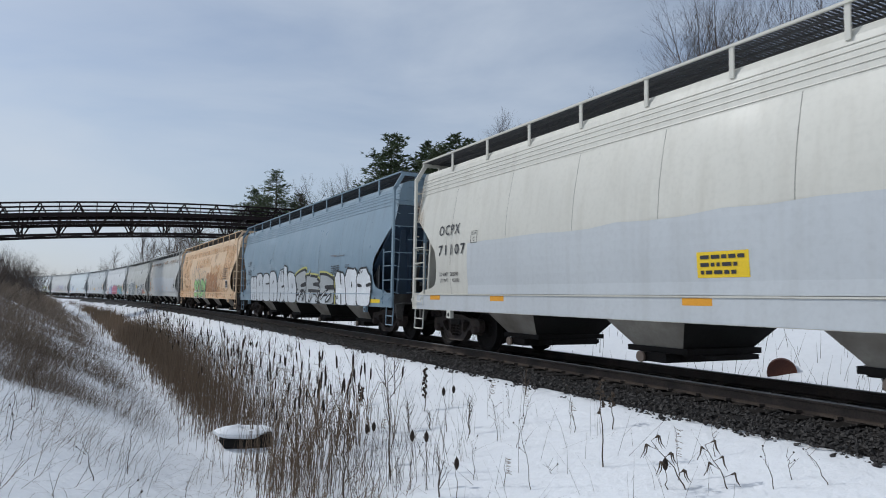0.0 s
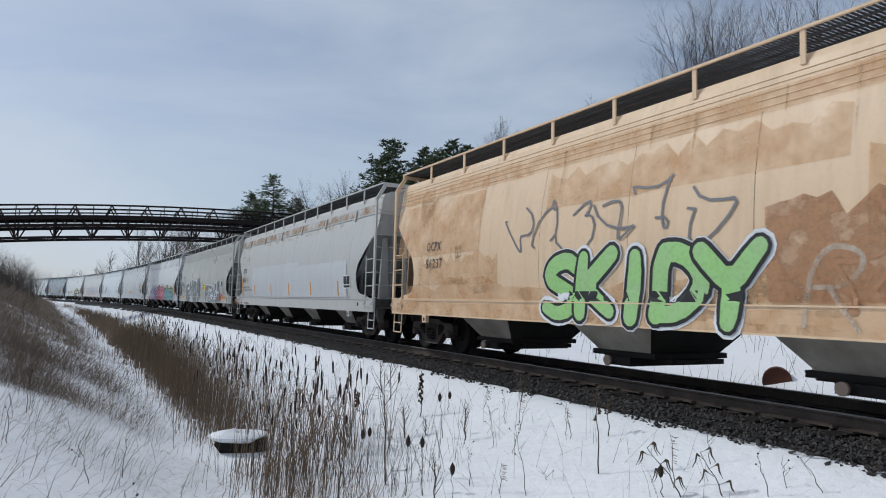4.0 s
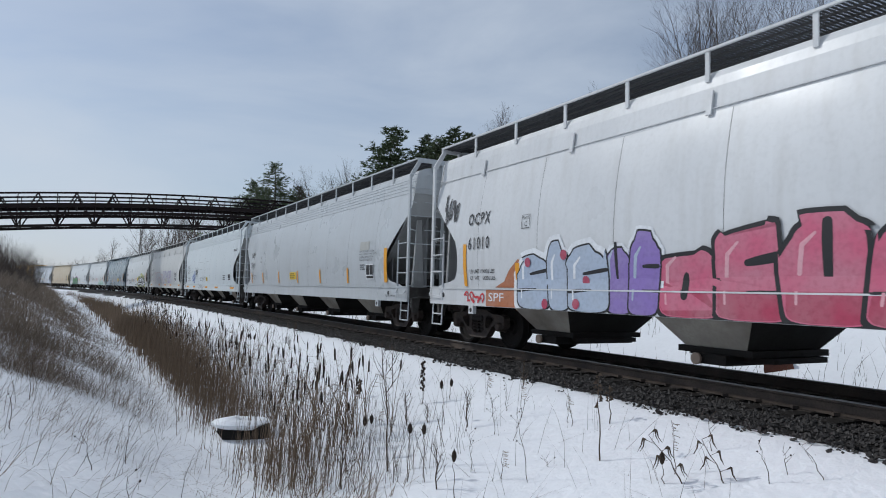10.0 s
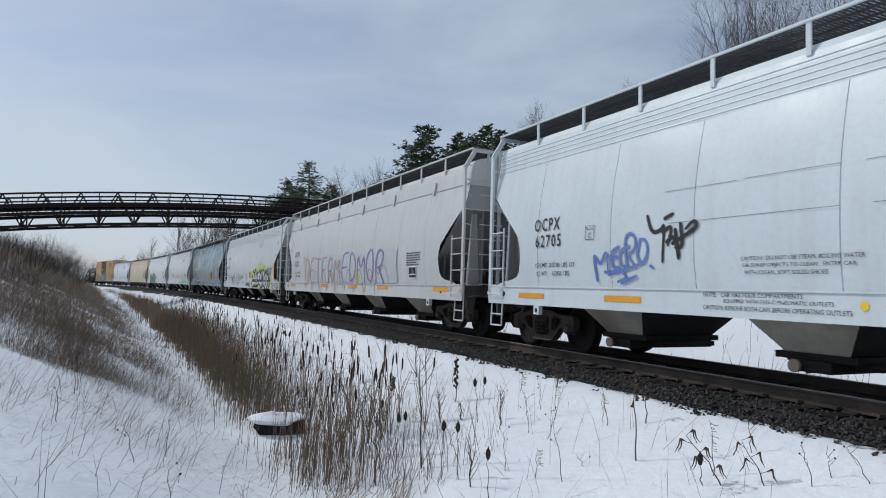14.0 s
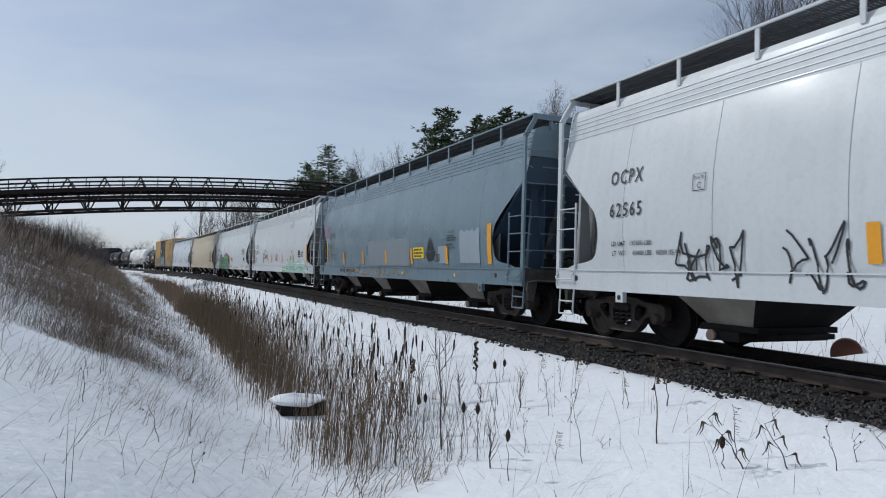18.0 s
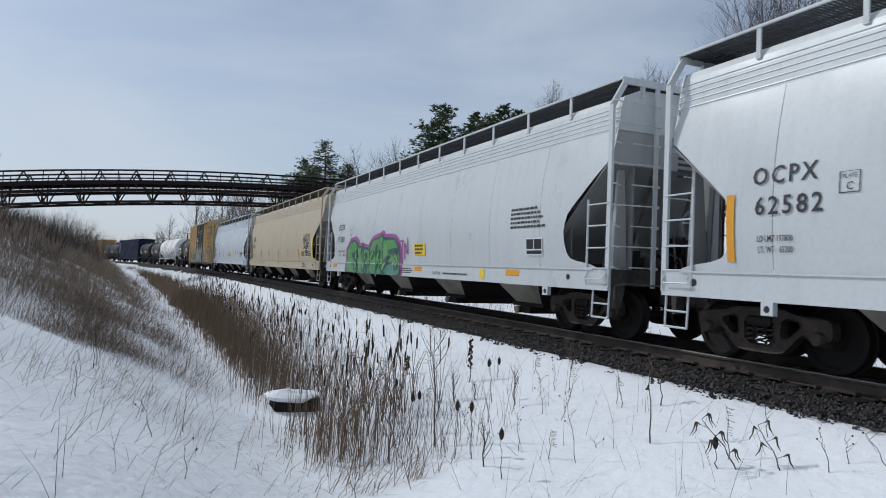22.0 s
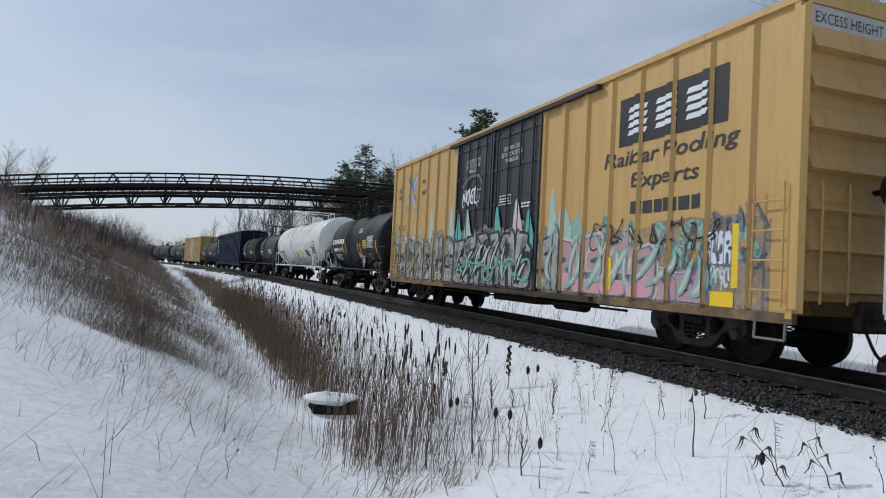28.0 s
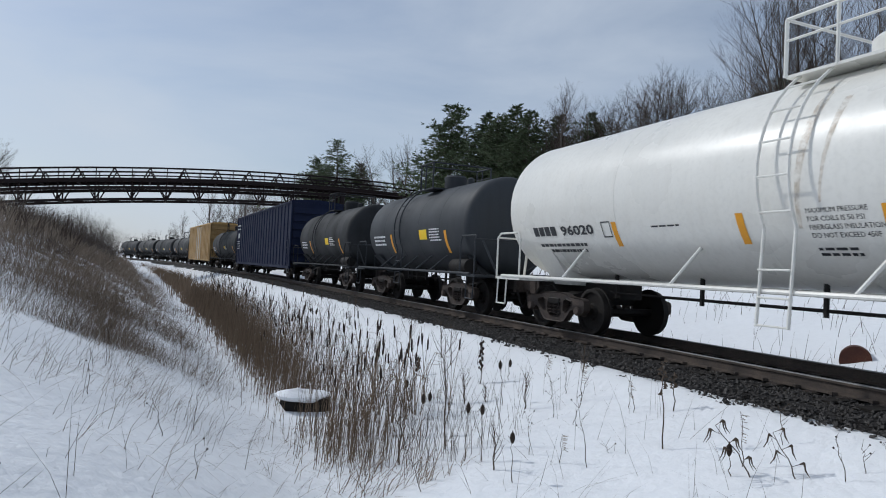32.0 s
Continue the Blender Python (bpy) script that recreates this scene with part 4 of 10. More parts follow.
        s = Shape().box(c - g - 0.12, c + g + 0.12, -0.84, 0.84, 0.38, 0.47).box(c - 0.28, c + 0.3, -0.95, 0.95, 0.24, 0.38).box(c + 0.32, c + g + 0.25, -0.6, 0.6, 0.3, 0.38).box(c - g - 0.2, c - 0.3, -0.5, 0.5, 0.32, 0.39)
        part("gate", s.mesh("gate", DARK_IRON), bay, DARK_IRON)
        part("outlet_tube", Shape().rod((c - 0.15, -1.0, 0.31), (c - 0.15, 1.0, 0.31), 0.078, 12).mesh("outlet_tube", RUSTY_IRON, True), bay, RUSTY_IRON)
        part("tube_cap", Shape().rod((c - 0.15, -1.04, 0.31), (c - 0.15, -1.0, 0.31), 0.085, 12).mesh("tube_cap", SNOW), bay, CAP)
    # running boards on the roof
    for side in (-1, 1):
        s = Shape()
        for y in (0.62, 0.85, 1.1):
            s.box(-half, half, side * y - 0.012, side * y + 0.012, 4.575, 4.605)
        x = -half
        while x < half:
            s.box(x, x + 0.034, min(side * 0.58, side * 1.34), max(side * 0.58, side * 1.34), 4.6, 4.612)
            x += 0.06
        part("running_board", s.mesh("running_board", GRATE), car, GRATE, "open steel grating walkway along the roof")
        part("board_edge", Shape().box(-half, half, min(side * 1.33, side * 1.37), max(side * 1.33, side * 1.37), 4.585, 4.62).mesh("board_edge", SNOW), car, skin)
        count = 12
        for i in range(1, count):
            x = -half + 2 * half * i / count
            s = Shape().box(x - 0.035, x + 0.035, min(side * 1.325, side * 1.35), max(side * 1.325, side * 1.35), 4.16, 4.6)
            part("board_bracket", s.mesh("board_bracket", SNOW), car, skin)
    part("loading_hatch", Shape().along([(-0.44, 4.45), (0.44, 4.45), (0.47, 4.58), (0.25, 4.67), (-0.25, 4.67), (-0.47, 4.58)], -half + 0.5, half - 0.5).mesh("loading_hatch", SNOW), car, top)
    # brake gear on the leading end
    s = Shape().lathe([(half + 0.20, 0.0), (half + 0.20, 0.09), (half + 0.17, 0.09), (half + 0.17, 0.25), (half + 0.20, 0.28), (half + 0.23, 0.25), (half + 0.21, 0.22)], 20, "x", (0, 0.12, 2.1))
    s.box(half - 0.05, half + 0.2, 0.04, 0.2, 1.9, 2.25)
    part("brake_wheel", s.mesh("brake_wheel", RUSTY_IRON, True), car, GREY_STEEL, "grey brake wheel and housing")
    s = Shape().rod((half - 0.75, -0.95, 1.42), (half - 0.75, 0.2, 1.42), 0.2, 14).rod((half - 0.3, 0.15, 1.95), (half - 0.25, 0.2, 1.2), 0.02)
    part("air_reservoir", s.mesh("air_reservoir", SNOW, True), car, DIRTY_SHADED, "dirty grey air reservoir, darkened for its shade")
    s = Shape().box(half - 0.5, half - 0.2, 0.35, 0.8, 1.2, 1.6).pipe([(half - 0.9, -0.3, 1.3), (half - 0.4, -0.1, 1.55), (half - 0.2, 0.4, 1.35)], 0.025).pipe([(half - 0.1, -1.2, 1.22), (half - 0.3, 0.3, 1.3)], 0.02)
    part("brake_valve", s.mesh("brake_valve", DARK_IRON), car, DARK_IRON)
    s = Shape().rod((half - 0.55, 0.3, 1.75), (half - 0.55, 0.95, 1.75), 0.15, 14).rod((half - 0.55, 0.95, 1.75), (half - 0.55, 1.2, 1.75), 0.03, 8).box(half - 0.75, half - 0.35, 0.5, 0.62, 1.17, 1.75)
    part("brake_cylinder", s.mesh("brake_cylinder", DARK_IRON), car, DARK_IRON)
    s = Shape().pipe([(half + 0.02, 0.12, 1.95), (half - 0.02, 0.1, 1.6), (half - 0.2, 0.05, 1.35), (half - 0.3, 0.0, 1.2)], 0.016, 6)
    part("brake_chain", s.mesh("brake_chain", DARK_IRON), car, DARK_IRON)
    for k in range(4):
        y, z = -0.85 + 0.42 * k, 1.28 + 0.12 * k
        s = Shape().pipe([(half - 1.5, y - 0.2, 1.25), (half - 1.1, y, z), (half - 0.6, y + 0.12, z + 0.15), (half - 0.25, y + 0.3, z - 0.02), (half - 0.15, y + 0.32, 1.1)], 0.018, 6)
        part("air_pipe", s.mesh("air_pipe", DIRTY_SHADED), car, DIRTY_SHADED)
    part("tool_box", Shape().box(half - 0.95, half - 0.7, -1.45, -1.15, 1.17, 1.36).mesh("tool_box", DARK_IRON), car, DARK_IRON)
    s = Shape().box(half - 0.5, half - 0.32, -0.75, -0.5, 1.17, 1.5).box(half - 0.46, half - 0.36, -0.68, -0.56, 1.49, 1.62)
    part("valve_box", s.mesh("valve_box", DARK_IRON), car, DARK_IRON)
    part("cut_lever", Shape().pipe([(half + 0.1, -1.5, 0.75), (half + 0.1, -1.5, 0.98), (half + 0.12, -1.3, 1.02), (half + 0.14, -0.2, 0.98), (half + 0.2, -0.1, 0.85)], 0.016, 6).mesh("cut_lever", DIRTY_SHADED), car, DIRTY_SHADED)
    for x in (-half + 1.36, half - 1.36):
        truck(car, x)
    for x in (-half + 1.9, half - 1.9):
        pad = part("jacking_pad", Shape().box(x - 0.09, x + 0.09, -1.585, -1.5, 0.72, 0.9).mesh("jacking_pad", SNOW), car, skin)
        part("hole", Shape().rod((x, -1.588, 0.8), (x, -1.55, 0.8), 0.045, 12).mesh("hole", BLACK), pad, BLACK)
        part("valve_hole", Shape().lathe([(-1.581, 0.0), (-1.581, 0.055), (-1.57, 0.055)], 14, "y", (x + (0.75 if x > 0 else -1.25), 0, 1.1)).mesh("valve_hole", BLACK), car, BLACK)
    BUILT[car.name] = {child.name for child in car.children}
    return car, half


# platform and end gear: dirt, plus the shade between cars darkened into both colours
GRIMY_SHADED = material("grimy_shaded_platform", (0.09, 0.085, 0.078), 0.8, vary=0.25, scale=2.5, fine=20, bump=0.004, other=(0.045, 0.04, 0.037))
DIRTY_SHADED = material("dirty_shaded_fittings", (0.16, 0.158, 0.15), 0.7, vary=0.25, scale=3.5, fine=20, bump=0.004, other=(0.07, 0.064, 0.058))
UNDER = material("hopper_underside", (0.4, 0.37, 0.32), 0.75, vary=0.15, scale=1.5, fine=20, bump=0.006, other=(0.2, 0.175, 0.15))
# shaded counterpart of the beige bay sheets, its darkness painted in
BAY_SHADE = material("shaded_underside", (0.028, 0.026, 0.024), 0.85, vary=0.2, scale=2.0, fine=20, bump=0.006, other=(0.03, 0.027, 0.025))
CAP = flat("tube_cap", (0.3, 0.23, 0.18))
GREY_STEEL = material("grey_steel", (0.2, 0.21, 0.21), 0.6, 0.1, vary=0.15, scale=4, fine=30, bump=0.004)

# ---- the train: gaps between the cars, as arc length at the start of the clip ----
GAPS = [-20.5, -0.67, 19.56, 40.35, 59.61, 78.64, 98.66, 118.75, 138.02, 157.95, 176.96, 195.98, 215.03, 235.13, 255.15, 274.35, 293.55, 306.0, 324.6, 336.1, 348.6, 371.7, 390.0, 410.0, 429.0, 450.0, 470.0, 490.0]
CARS = []


# how far the markings of a car stand forward of its middle
FORWARD = {1: -0.125, 2: -0.125, 3: 0.07, 4: 0.07, 6: 0.04, 7: 0.04, 8: 0.045, 9: 0.085, 10: 0.315, 11: 0.195, 12: -0.08}
BUILT = {}


def in_train(i, car):
    """Takes car i of the train into the list of those that move."""
    for mark in car.children:
        if i in FORWARD and mark.name not in BUILT[car.name]:
            mark.location.x += FORWARD[i]
    CARS.append((car, (GAPS[i] + GAPS[i + 1]) / 2))
    return car


def car_length(i):
    return GAPS[i + 1] - GAPS[i]


def marks(car, code, number, code_at, number_at, plate, *lines, mat=None):
    """The car's reporting mark and number as (x, z, width, height), the plate square as (x, z, side) and lines of weights as (words, x, z, width)."""
    mat = mat or LETTER
    for words, (x, z, w, h) in ((code, code_at), (number, number_at)):
        write(car, words, x, z, h, mat, hopper_side, width=w, offset=0.012, spacing=1.25 if w > 0.7 else 1.1)
    px, pz, a = plate
    square = lay("plate_mark", car, [rect(px, px + a, pz, pz + 0.012), rect(px, px + a, pz + 0.98 * a, pz + a), rect(px, px + 0.012, pz + 0.012, pz + 0.98 * a), rect(px + a - 0.012, px + a, pz + 0.012, pz + 0.98 * a)], mat, hopper_side)
    write(square, "PLATE", px + 0.15 * a, pz + 0.68 * a, 0.2 * a, mat, hopper_side, width=0.7 * a)
    write(square, "C", px + 0.36 * a, pz + 0.14 * a, 0.36 * a, mat, hopper_side)
    for words, x, z, w in lines:
        write(car, words, x, z, 0.082, mat, hopper_side, width=w, offset=0.008)


def sill_bars(car, spots, mat=None, z0=1.04, z1=1.14, w=0.55):
    for x in spots:
        lay("reflector", car, [rect(x, x + w, z0, z1)], mat or ORANGE, hopper_side)


def upright_bars(car, spots, z0=1.36, z1=1.82, w=0.16, mat=None):
    for x in spots:
        lay("reflector", car, [rect(x, x + w, z0, z1)], mat or ORANGE, hopper_side, 0.012)


def sticker(car, x0, z0, x1, z1, seed):
    sign = lay("sticker", car, [rect(x0, x1, z0, z1)], YELLOW, hopper_side, 0.008, "yellow emergency notice sticker")
    small_print(sign, x0 + 0.06, z0 + 0.02, x1 - 0.03, z1 - 0.02, 3, LETTER, lambda z: hopper_side(z) + 0.006, random.Random(seed))


def data_plate(car, x0, z0, x1, z1):
    p = lay("data_plate", car, [rect(x0 - 0.03, x1 + 0.03, z0 - 0.03, z1 + 0.03)], WHITE, hopper_side, 0.008)
    xm = (x0 + x1) / 2
    lay("data_panel", p, [rect(x0, xm - 0.015, z0 + 0.1, z1), rect(xm + 0.015, x1, z0 + 0.1, z1), rect(x0, x1, z0, z0 + 0.07)], BLACK, hopper_side, 0.013)


def patch(car, x0, x1, z0, z1, mat, seed, rag=0.06, label="", name="repainted_area", lift=0.005):
    """A repainted or stained area with an uneven upper edge."""
    rng = random.Random(seed)
    n = 22
    topz = [z1 + rng.uniform(-rag, rag) for _ in range(n + 1)]
    poly = [(x0, z0), (x1, z0)] + [(x0 + (x1 - x0) * i / n, topz[i]) for i in range(n, -1, -1)]
    return lay(name, car, [poly], mat, hopper_side, lift, label)


def rust_runs(car, half, count, mat, seed, z_top=3.75, longest=0.5):
    """Rust that has run down from the roof edge."""
    rng = random.Random(seed)
    for _ in range(count):
        x, w, h = rng.uniform(-half + 0.3, half - 0.5), rng.uniform(0.025, 0.09), rng.uniform(0.12, longest)
        lay("rust_stain", car, [[(x, z_top), (x + w, z_top), (x + w * 0.8, z_top - h * 0.6), (x + w * 0.5, z_top - h), (x + w * 0.2, z_top - h * 0.7)]], mat, hopper_side, 0.006)


def rust_blots(car, x0, x1, z0, z1, count, seed, long=0.5, tall=0.1):
    """Irregular rusty patches scattered over part of a side, thickest towards x0."""
    rng = random.Random(seed)
    for _ in range(count):
        x, z = x0 + (x1 - x0) * rng.random() ** 1.7, rng.uniform(z0, z1)
        a, b = long * rng.uniform(0.3, 1.0), tall * rng.uniform(0.4, 1.0)
        poly = [(x + a * r * math.cos(k * math.pi / 7), z + b * r * math.sin(k * math.pi / 7)) for k, r in ((k, rng.uniform(0.45, 1.0)) for k in range(14))]
        lay("rust_stain", car, [poly], RUST, hopper_side, 0.006 + 0.0004 * rng.random())


RUST = material("rust_stain", (0.46, 0.27, 0.12), 0.85, vary=0.25, scale=3, fine=22, bump=0.003, other=(0.48, 0.38, 0.26))


def thin_out(mat, size, least, most, weight):
    """Wears a coat of stain or rust through in places, so that the paint below shows."""
    n, l = mat.node_tree.nodes, mat.node_tree.links
    out, bsdf = n["Material Output"], n["Principled BSDF"]
    tc, noise, span = n.new("ShaderNodeTexCoord"), n.new("ShaderNodeTexNoise"), n.new("ShaderNodeMapRange")
    clear, mixed = n.new("ShaderNodeBsdfTransparent"), n.new("ShaderNodeMixShader")
    noise.inputs["Scale"].default_value, noise.inputs["Detail"].default_value, noise.inputs["Roughness"].default_value = size, 8.0, 0.68
    for key, v in (("From Min", least), ("From Max", most), ("To Min", 0.0), ("To Max", weight)):
        span.inputs[key].default_value = v
    l.new(tc.outputs["Object"], noise.inputs["Vector"])
    l.new(noise.outputs["Fac"], span.inputs["Value"])
    l.new(span.outputs["Result"], mixed.inputs["Fac"])
    l.new(clear.outputs["BSDF"], mixed.inputs[1])
    l.new(bsdf.outputs["BSDF"], mixed.inputs[2])
    l.new(mixed.outputs["Shader"], out.inputs["Surface"])


thin_out(RUST, 4.0, 0.4, 0.7, 0.6)
SILL_RUST = material("bare_rust", (0.2, 0.085, 0.04), 0.9, vary=0.25, scale=4, fine=25, bump=0.004, other=(0.3, 0.17, 0.09))
thin_out(SILL_RUST, 4.0, 0.4, 0.5, 0.95)
RIM_RUST = material("roof_edge_rust", (0.42, 0.22, 0.09), 0.85, vary=0.25, scale=3, fine=22, bump=0.003, other=(0.55, 0.4, 0.26))
thin_out(RIM_RUST, 1.7, 0.4, 0.66, 0.9)
SPECKLE = material("speckled_rust", (0.5, 0.3, 0.13), 0.85, vary=0.25, scale=3, fine=22, bump=0.003)
thin_out(SPECKLE, 3.2, 0.5, 0.75, 0.7)
CREAM = paint("cream_paint", (0.62, 0.6, 0.53), 0.15, 0.25)
PALE_GREY = paint("pale_grey_paint", (0.52, 0.54, 0.55), 0.0, 0.2)
TOUCHED_UP = paint("touched_up_paint", (0.545, 0.56, 0.57), 0.0, 0.2)
BLUE = paint("slate_blue_paint", (0.21, 0.29, 0.355), 0.1, 0.3, 0.38)
NAVY = paint("dark_blue_paint", (0.035, 0.06, 0.095), 0.1, 0.3)
TAN = paint("rusty_tan_paint", (0.72, 0.53, 0.345), 0.5, 0.4, 0.55)
OFF_WHITE = paint("off_white_paint", (0.5, 0.5, 0.475), 0.5, 0.22)
GREY = paint("grey_paint", (0.42, 0.42, 0.39), 0.1, 0.25, 0.36)
LIGHT = paint("light_grey_paint", (0.61, 0.62, 0.625), 0.1, 0.25, 0.36)
COOL = paint("cool_grey_paint", (0.475, 0.5, 0.515), 0.1, 0.2, 0.34)
ICE = paint("ice_white_paint", (0.62, 0.67, 0.685), 0.05, 0.18, 0.4)
BONE = paint("bone_white_paint", (0.56, 0.565, 0.55), 0.15, 0.22)
STEEL_BLUE = paint("steel_blue_paint", (0.152, 0.208, 0.245), 0.15, 0.3, 0.3)
DULL_BLUE = paint("dull_blue_paint", (0.29, 0.34, 0.38), 0.05, 0.2, 0.4)
FADED_BLUE = paint("faded_blue_paint", (0.215, 0.25, 0.275), 0.1, 0.3, 0.4)
WHITE_CAR = paint("clean_white_paint", (0.575, 0.6, 0.605), 0.05, 0.16, 0.36)
BUFF = paint("buff_paint", (0.5, 0.425, 0.305), 0.1, 0.3, 0.5)
# greys for ends and slope sheets: the sides' paint darkened to hold their shade
END_GREY = paint("shaded_end_grey", (0.38, 0.385, 0.38), 0.1, 0.4, 0.6)
TAN_END = paint("dark_tan_end", (0.42, 0.35, 0.26), 0.3, 0.5, 0.6)
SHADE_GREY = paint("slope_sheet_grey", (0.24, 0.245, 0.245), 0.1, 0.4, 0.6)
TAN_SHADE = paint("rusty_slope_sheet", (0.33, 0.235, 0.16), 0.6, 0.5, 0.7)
TAN_RUST = material("orange_rust_bloom", (0.66, 0.37, 0.17), 0.85, vary=0.12, scale=2, fine=20, bump=0.003, other=(0.7, 0.46, 0.25))
thin_out(TAN_RUST, 1.3, 0.34, 0.8, 0.85)
ROLLED = material("rolled_rust_paint", (0.4, 0.2, 0.1), 0.7, vary=0.2, scale=3, fine=20, bump=0.002, other=(0.5, 0.28, 0.15))
thin_out(ROLLED, 3.0, 0.3, 0.55, 0.85)
SILVER_GREY = paint("silver_grey_paint", (0.5, 0.54, 0.585), 0.05, 0.15, 0.34)


# spray colours
SILVER = flat("spray_silver", (0.55, 0.58, 0.6), 0.4)
SPRAY = {name: material("spray_" + name, c, 0.55, vary=0.16, scale=2.2, fine=16, bump=0.0, other=tuple(0.75 * v + 0.1 for v in c)) for name, c in dict(green=(0.09, 0.3, 0.07), lime=(0.35, 0.62, 0.22), magenta=(0.36, 0.06, 0.3), pink=(0.55, 0.12, 0.2), purple=(0.25, 0.17, 0.45), sky=(0.14, 0.38, 0.5),
                 yellow=(0.52, 0.5, 0.12), slate=(0.16, 0.18, 0.21), white=(0.78, 0.8, 0.82), rust=(0.42, 0.2, 0.08), mint=(0.4, 0.58, 0.5), blue=(0.12, 0.2, 0.5), grey=(0.38, 0.4, 0.4), teal=(0.1, 0.42, 0.36), faded_pink=(0.5, 0.3, 0.29), faded_teal=(0.26, 0.46, 0.38), chalk=(0.62, 0.58, 0.5), orange=(0.42, 0.14, 0.05), pale_blue=(0.4, 0.47, 0.58), rose=(0.7, 0.35, 0.4), crimson=(0.4, 0.05, 0.1), olive=(0.35, 0.38, 0.16), azure=(0.08, 0.3, 0.52), deep_teal=(0.02, 0.08, 0.08), leaf=(0.16, 0.42, 0.08), sea=(0.06, 0.22, 0.16), moss=(0.145, 0.165, 0.168), hot_pink=(0.5, 0.17, 0.3)).items()}
WASH = material("worn_spray_wash", (0.36, 0.35, 0.33), 0.7, vary=0.2, scale=3.0, fine=20, bump=0.0, other=(0.24, 0.23, 0.22))
thin_out(WASH, 2.6, 0.34, 0.62, 0.9)
HALO = material("yellow_overspray", (0.72, 0.74, 0.16), 0.6, vary=0.1, scale=2.5, fine=18, bump=0.0, other=(0.68, 0.72, 0.3))
thin_out(HALO, 2.2, 0.3, 0.75, 0.9)
OLD_CHALK = material("worn_chalk_spray", (0.6, 0.52, 0.42), 0.7, vary=0.2, scale=3.0, fine=20, bump=0.0)
thin_out(OLD_CHALK, 3.0, 0.34, 0.7, 0.75)
OLD_OCHRE = material("worn_ochre_spray", (0.4, 0.25, 0.13), 0.7, vary=0.2, scale=3.0, fine=20, bump=0.0)
thin_out(OLD_OCHRE, 3.0, 0.36, 0.7, 0.75)


def car_0():
    car, half = hopper("cream covered hopper car, lower side repainted pale grey", CREAM, car_length(0), seed=1)
    patch(car, -6.5, half - 1.4, 1.27, 2.37, PALE_GREY, 3, 0.03, "pale grey repainted lower side")
    patch(car, -9.0, half - 0.4, 0.9, 1.235, PALE_GREY, 4, 0.002)
    marks(car, "OCPX", "71107", (-7.84, 2.6, 0.96, 0.24), (-7.81, 2.14, 1.21, 0.24), (-6.37, 2.35, 0.26), ("LD LMT   202700", -7.76, 1.67, 0.86), ("LT WT      65300", -7.75, 1.53, 0.88))
    sticker(car, -0.38, 1.5, 0.42, 1.84, 1)
    sill_bars(car, (-8.27, -5.6, -0.66), z0=1.13, z1=1.23, w=0.5)
    rust_blots(car, -9.2, -8.6, 2.9, 3.9, 4, 65, 0.12, 0.3)
    lay("rust_stain", car, [[(-9.3, 3.95), (-9.0, 3.95), (-9.1, 3.2), (-9.25, 2.9)]], RUST, hopper_side, 0.006)
    return car


def car_1():
    car, half = hopper("slate blue covered hopper car with silver graffiti along the sill", BLUE, car_length(1), NAVY, seed=2)
    marks(car, "OCPX", "70822", (-7.7, 2.53, 0.7, 0.24), (-7.65, 2.1, 0.82, 0.25), (-6.55, 2.3, 0.26), ("LD LMT  201500", -7.62, 1.84, 0.46), ("LT WT   66500    NEW 9-90", -7.61, 1.67, 0.93))
    block_piece(car, "MASP", -6.9, 0.9, -2.1, 2.1, SILVER, BLACK, 4, "silver bubble-letter graffiti with black edges", rise=0.14, wild=0.35, shine=SPRAY["white"], wide=0.03)
    block_piece(car, "KID", -2.05, 0.9, 0.7, 2.15, SILVER, BLACK, 5, "silver bubble-letter graffiti with black edges", wild=1.1, shine=SPRAY["white"], wide=0.035)
    block_piece(car, "SES", 0.75, 0.9, 4.95, 1.9, SPRAY["grey"], BLACK, 6, "grey angular graffiti edged in black and yellow", SPRAY["yellow"], 0.15, wild=1.8, band_=SILVER, rim=0.09, wide=0.06)
    blades(car, 0.9, 0.9, 4.8, 1.7, 7, BLACK, SILVER, hopper_side, 61, "black and silver spray strokes", bulk=0.8)
    block_piece(car, "HOT", 5.2, 0.9, 8.1, 2.0, SPRAY["white"], BLACK, 7, "white bubble-letter graffiti with black edges", wild=0.9, wide=0.04)
    strokes(car, 7.15, 1.82, 7.6, 1.95, 3, 0.02, BLACK, hopper_side, 62, lift=0.03)
    strokes(car, 5.25, 1.05, 5.45, 1.2, 3, 0.02, BLACK, hopper_side, 63, lift=0.03)
    data_plate(car, 4.74, 1.58, 5.04, 1.82)
    small_print(car, 4.72, 1.86, 5.53, 2.18, 5, LETTER, hopper_side, random.Random(8))
    small_print(car, 6.05, 2.05, 6.5, 2.17, 3, LETTER, hopper_side, random.Random(81))
    strokes(car, 4.75, 2.46, 5.7, 2.52, 1, 0.025, GREY_MARK, hopper_side, 82)
    lay("reflector", car, [rect(8.0, 8.8, 1.0, 1.1)], YELLOW, hopper_side)
    return car


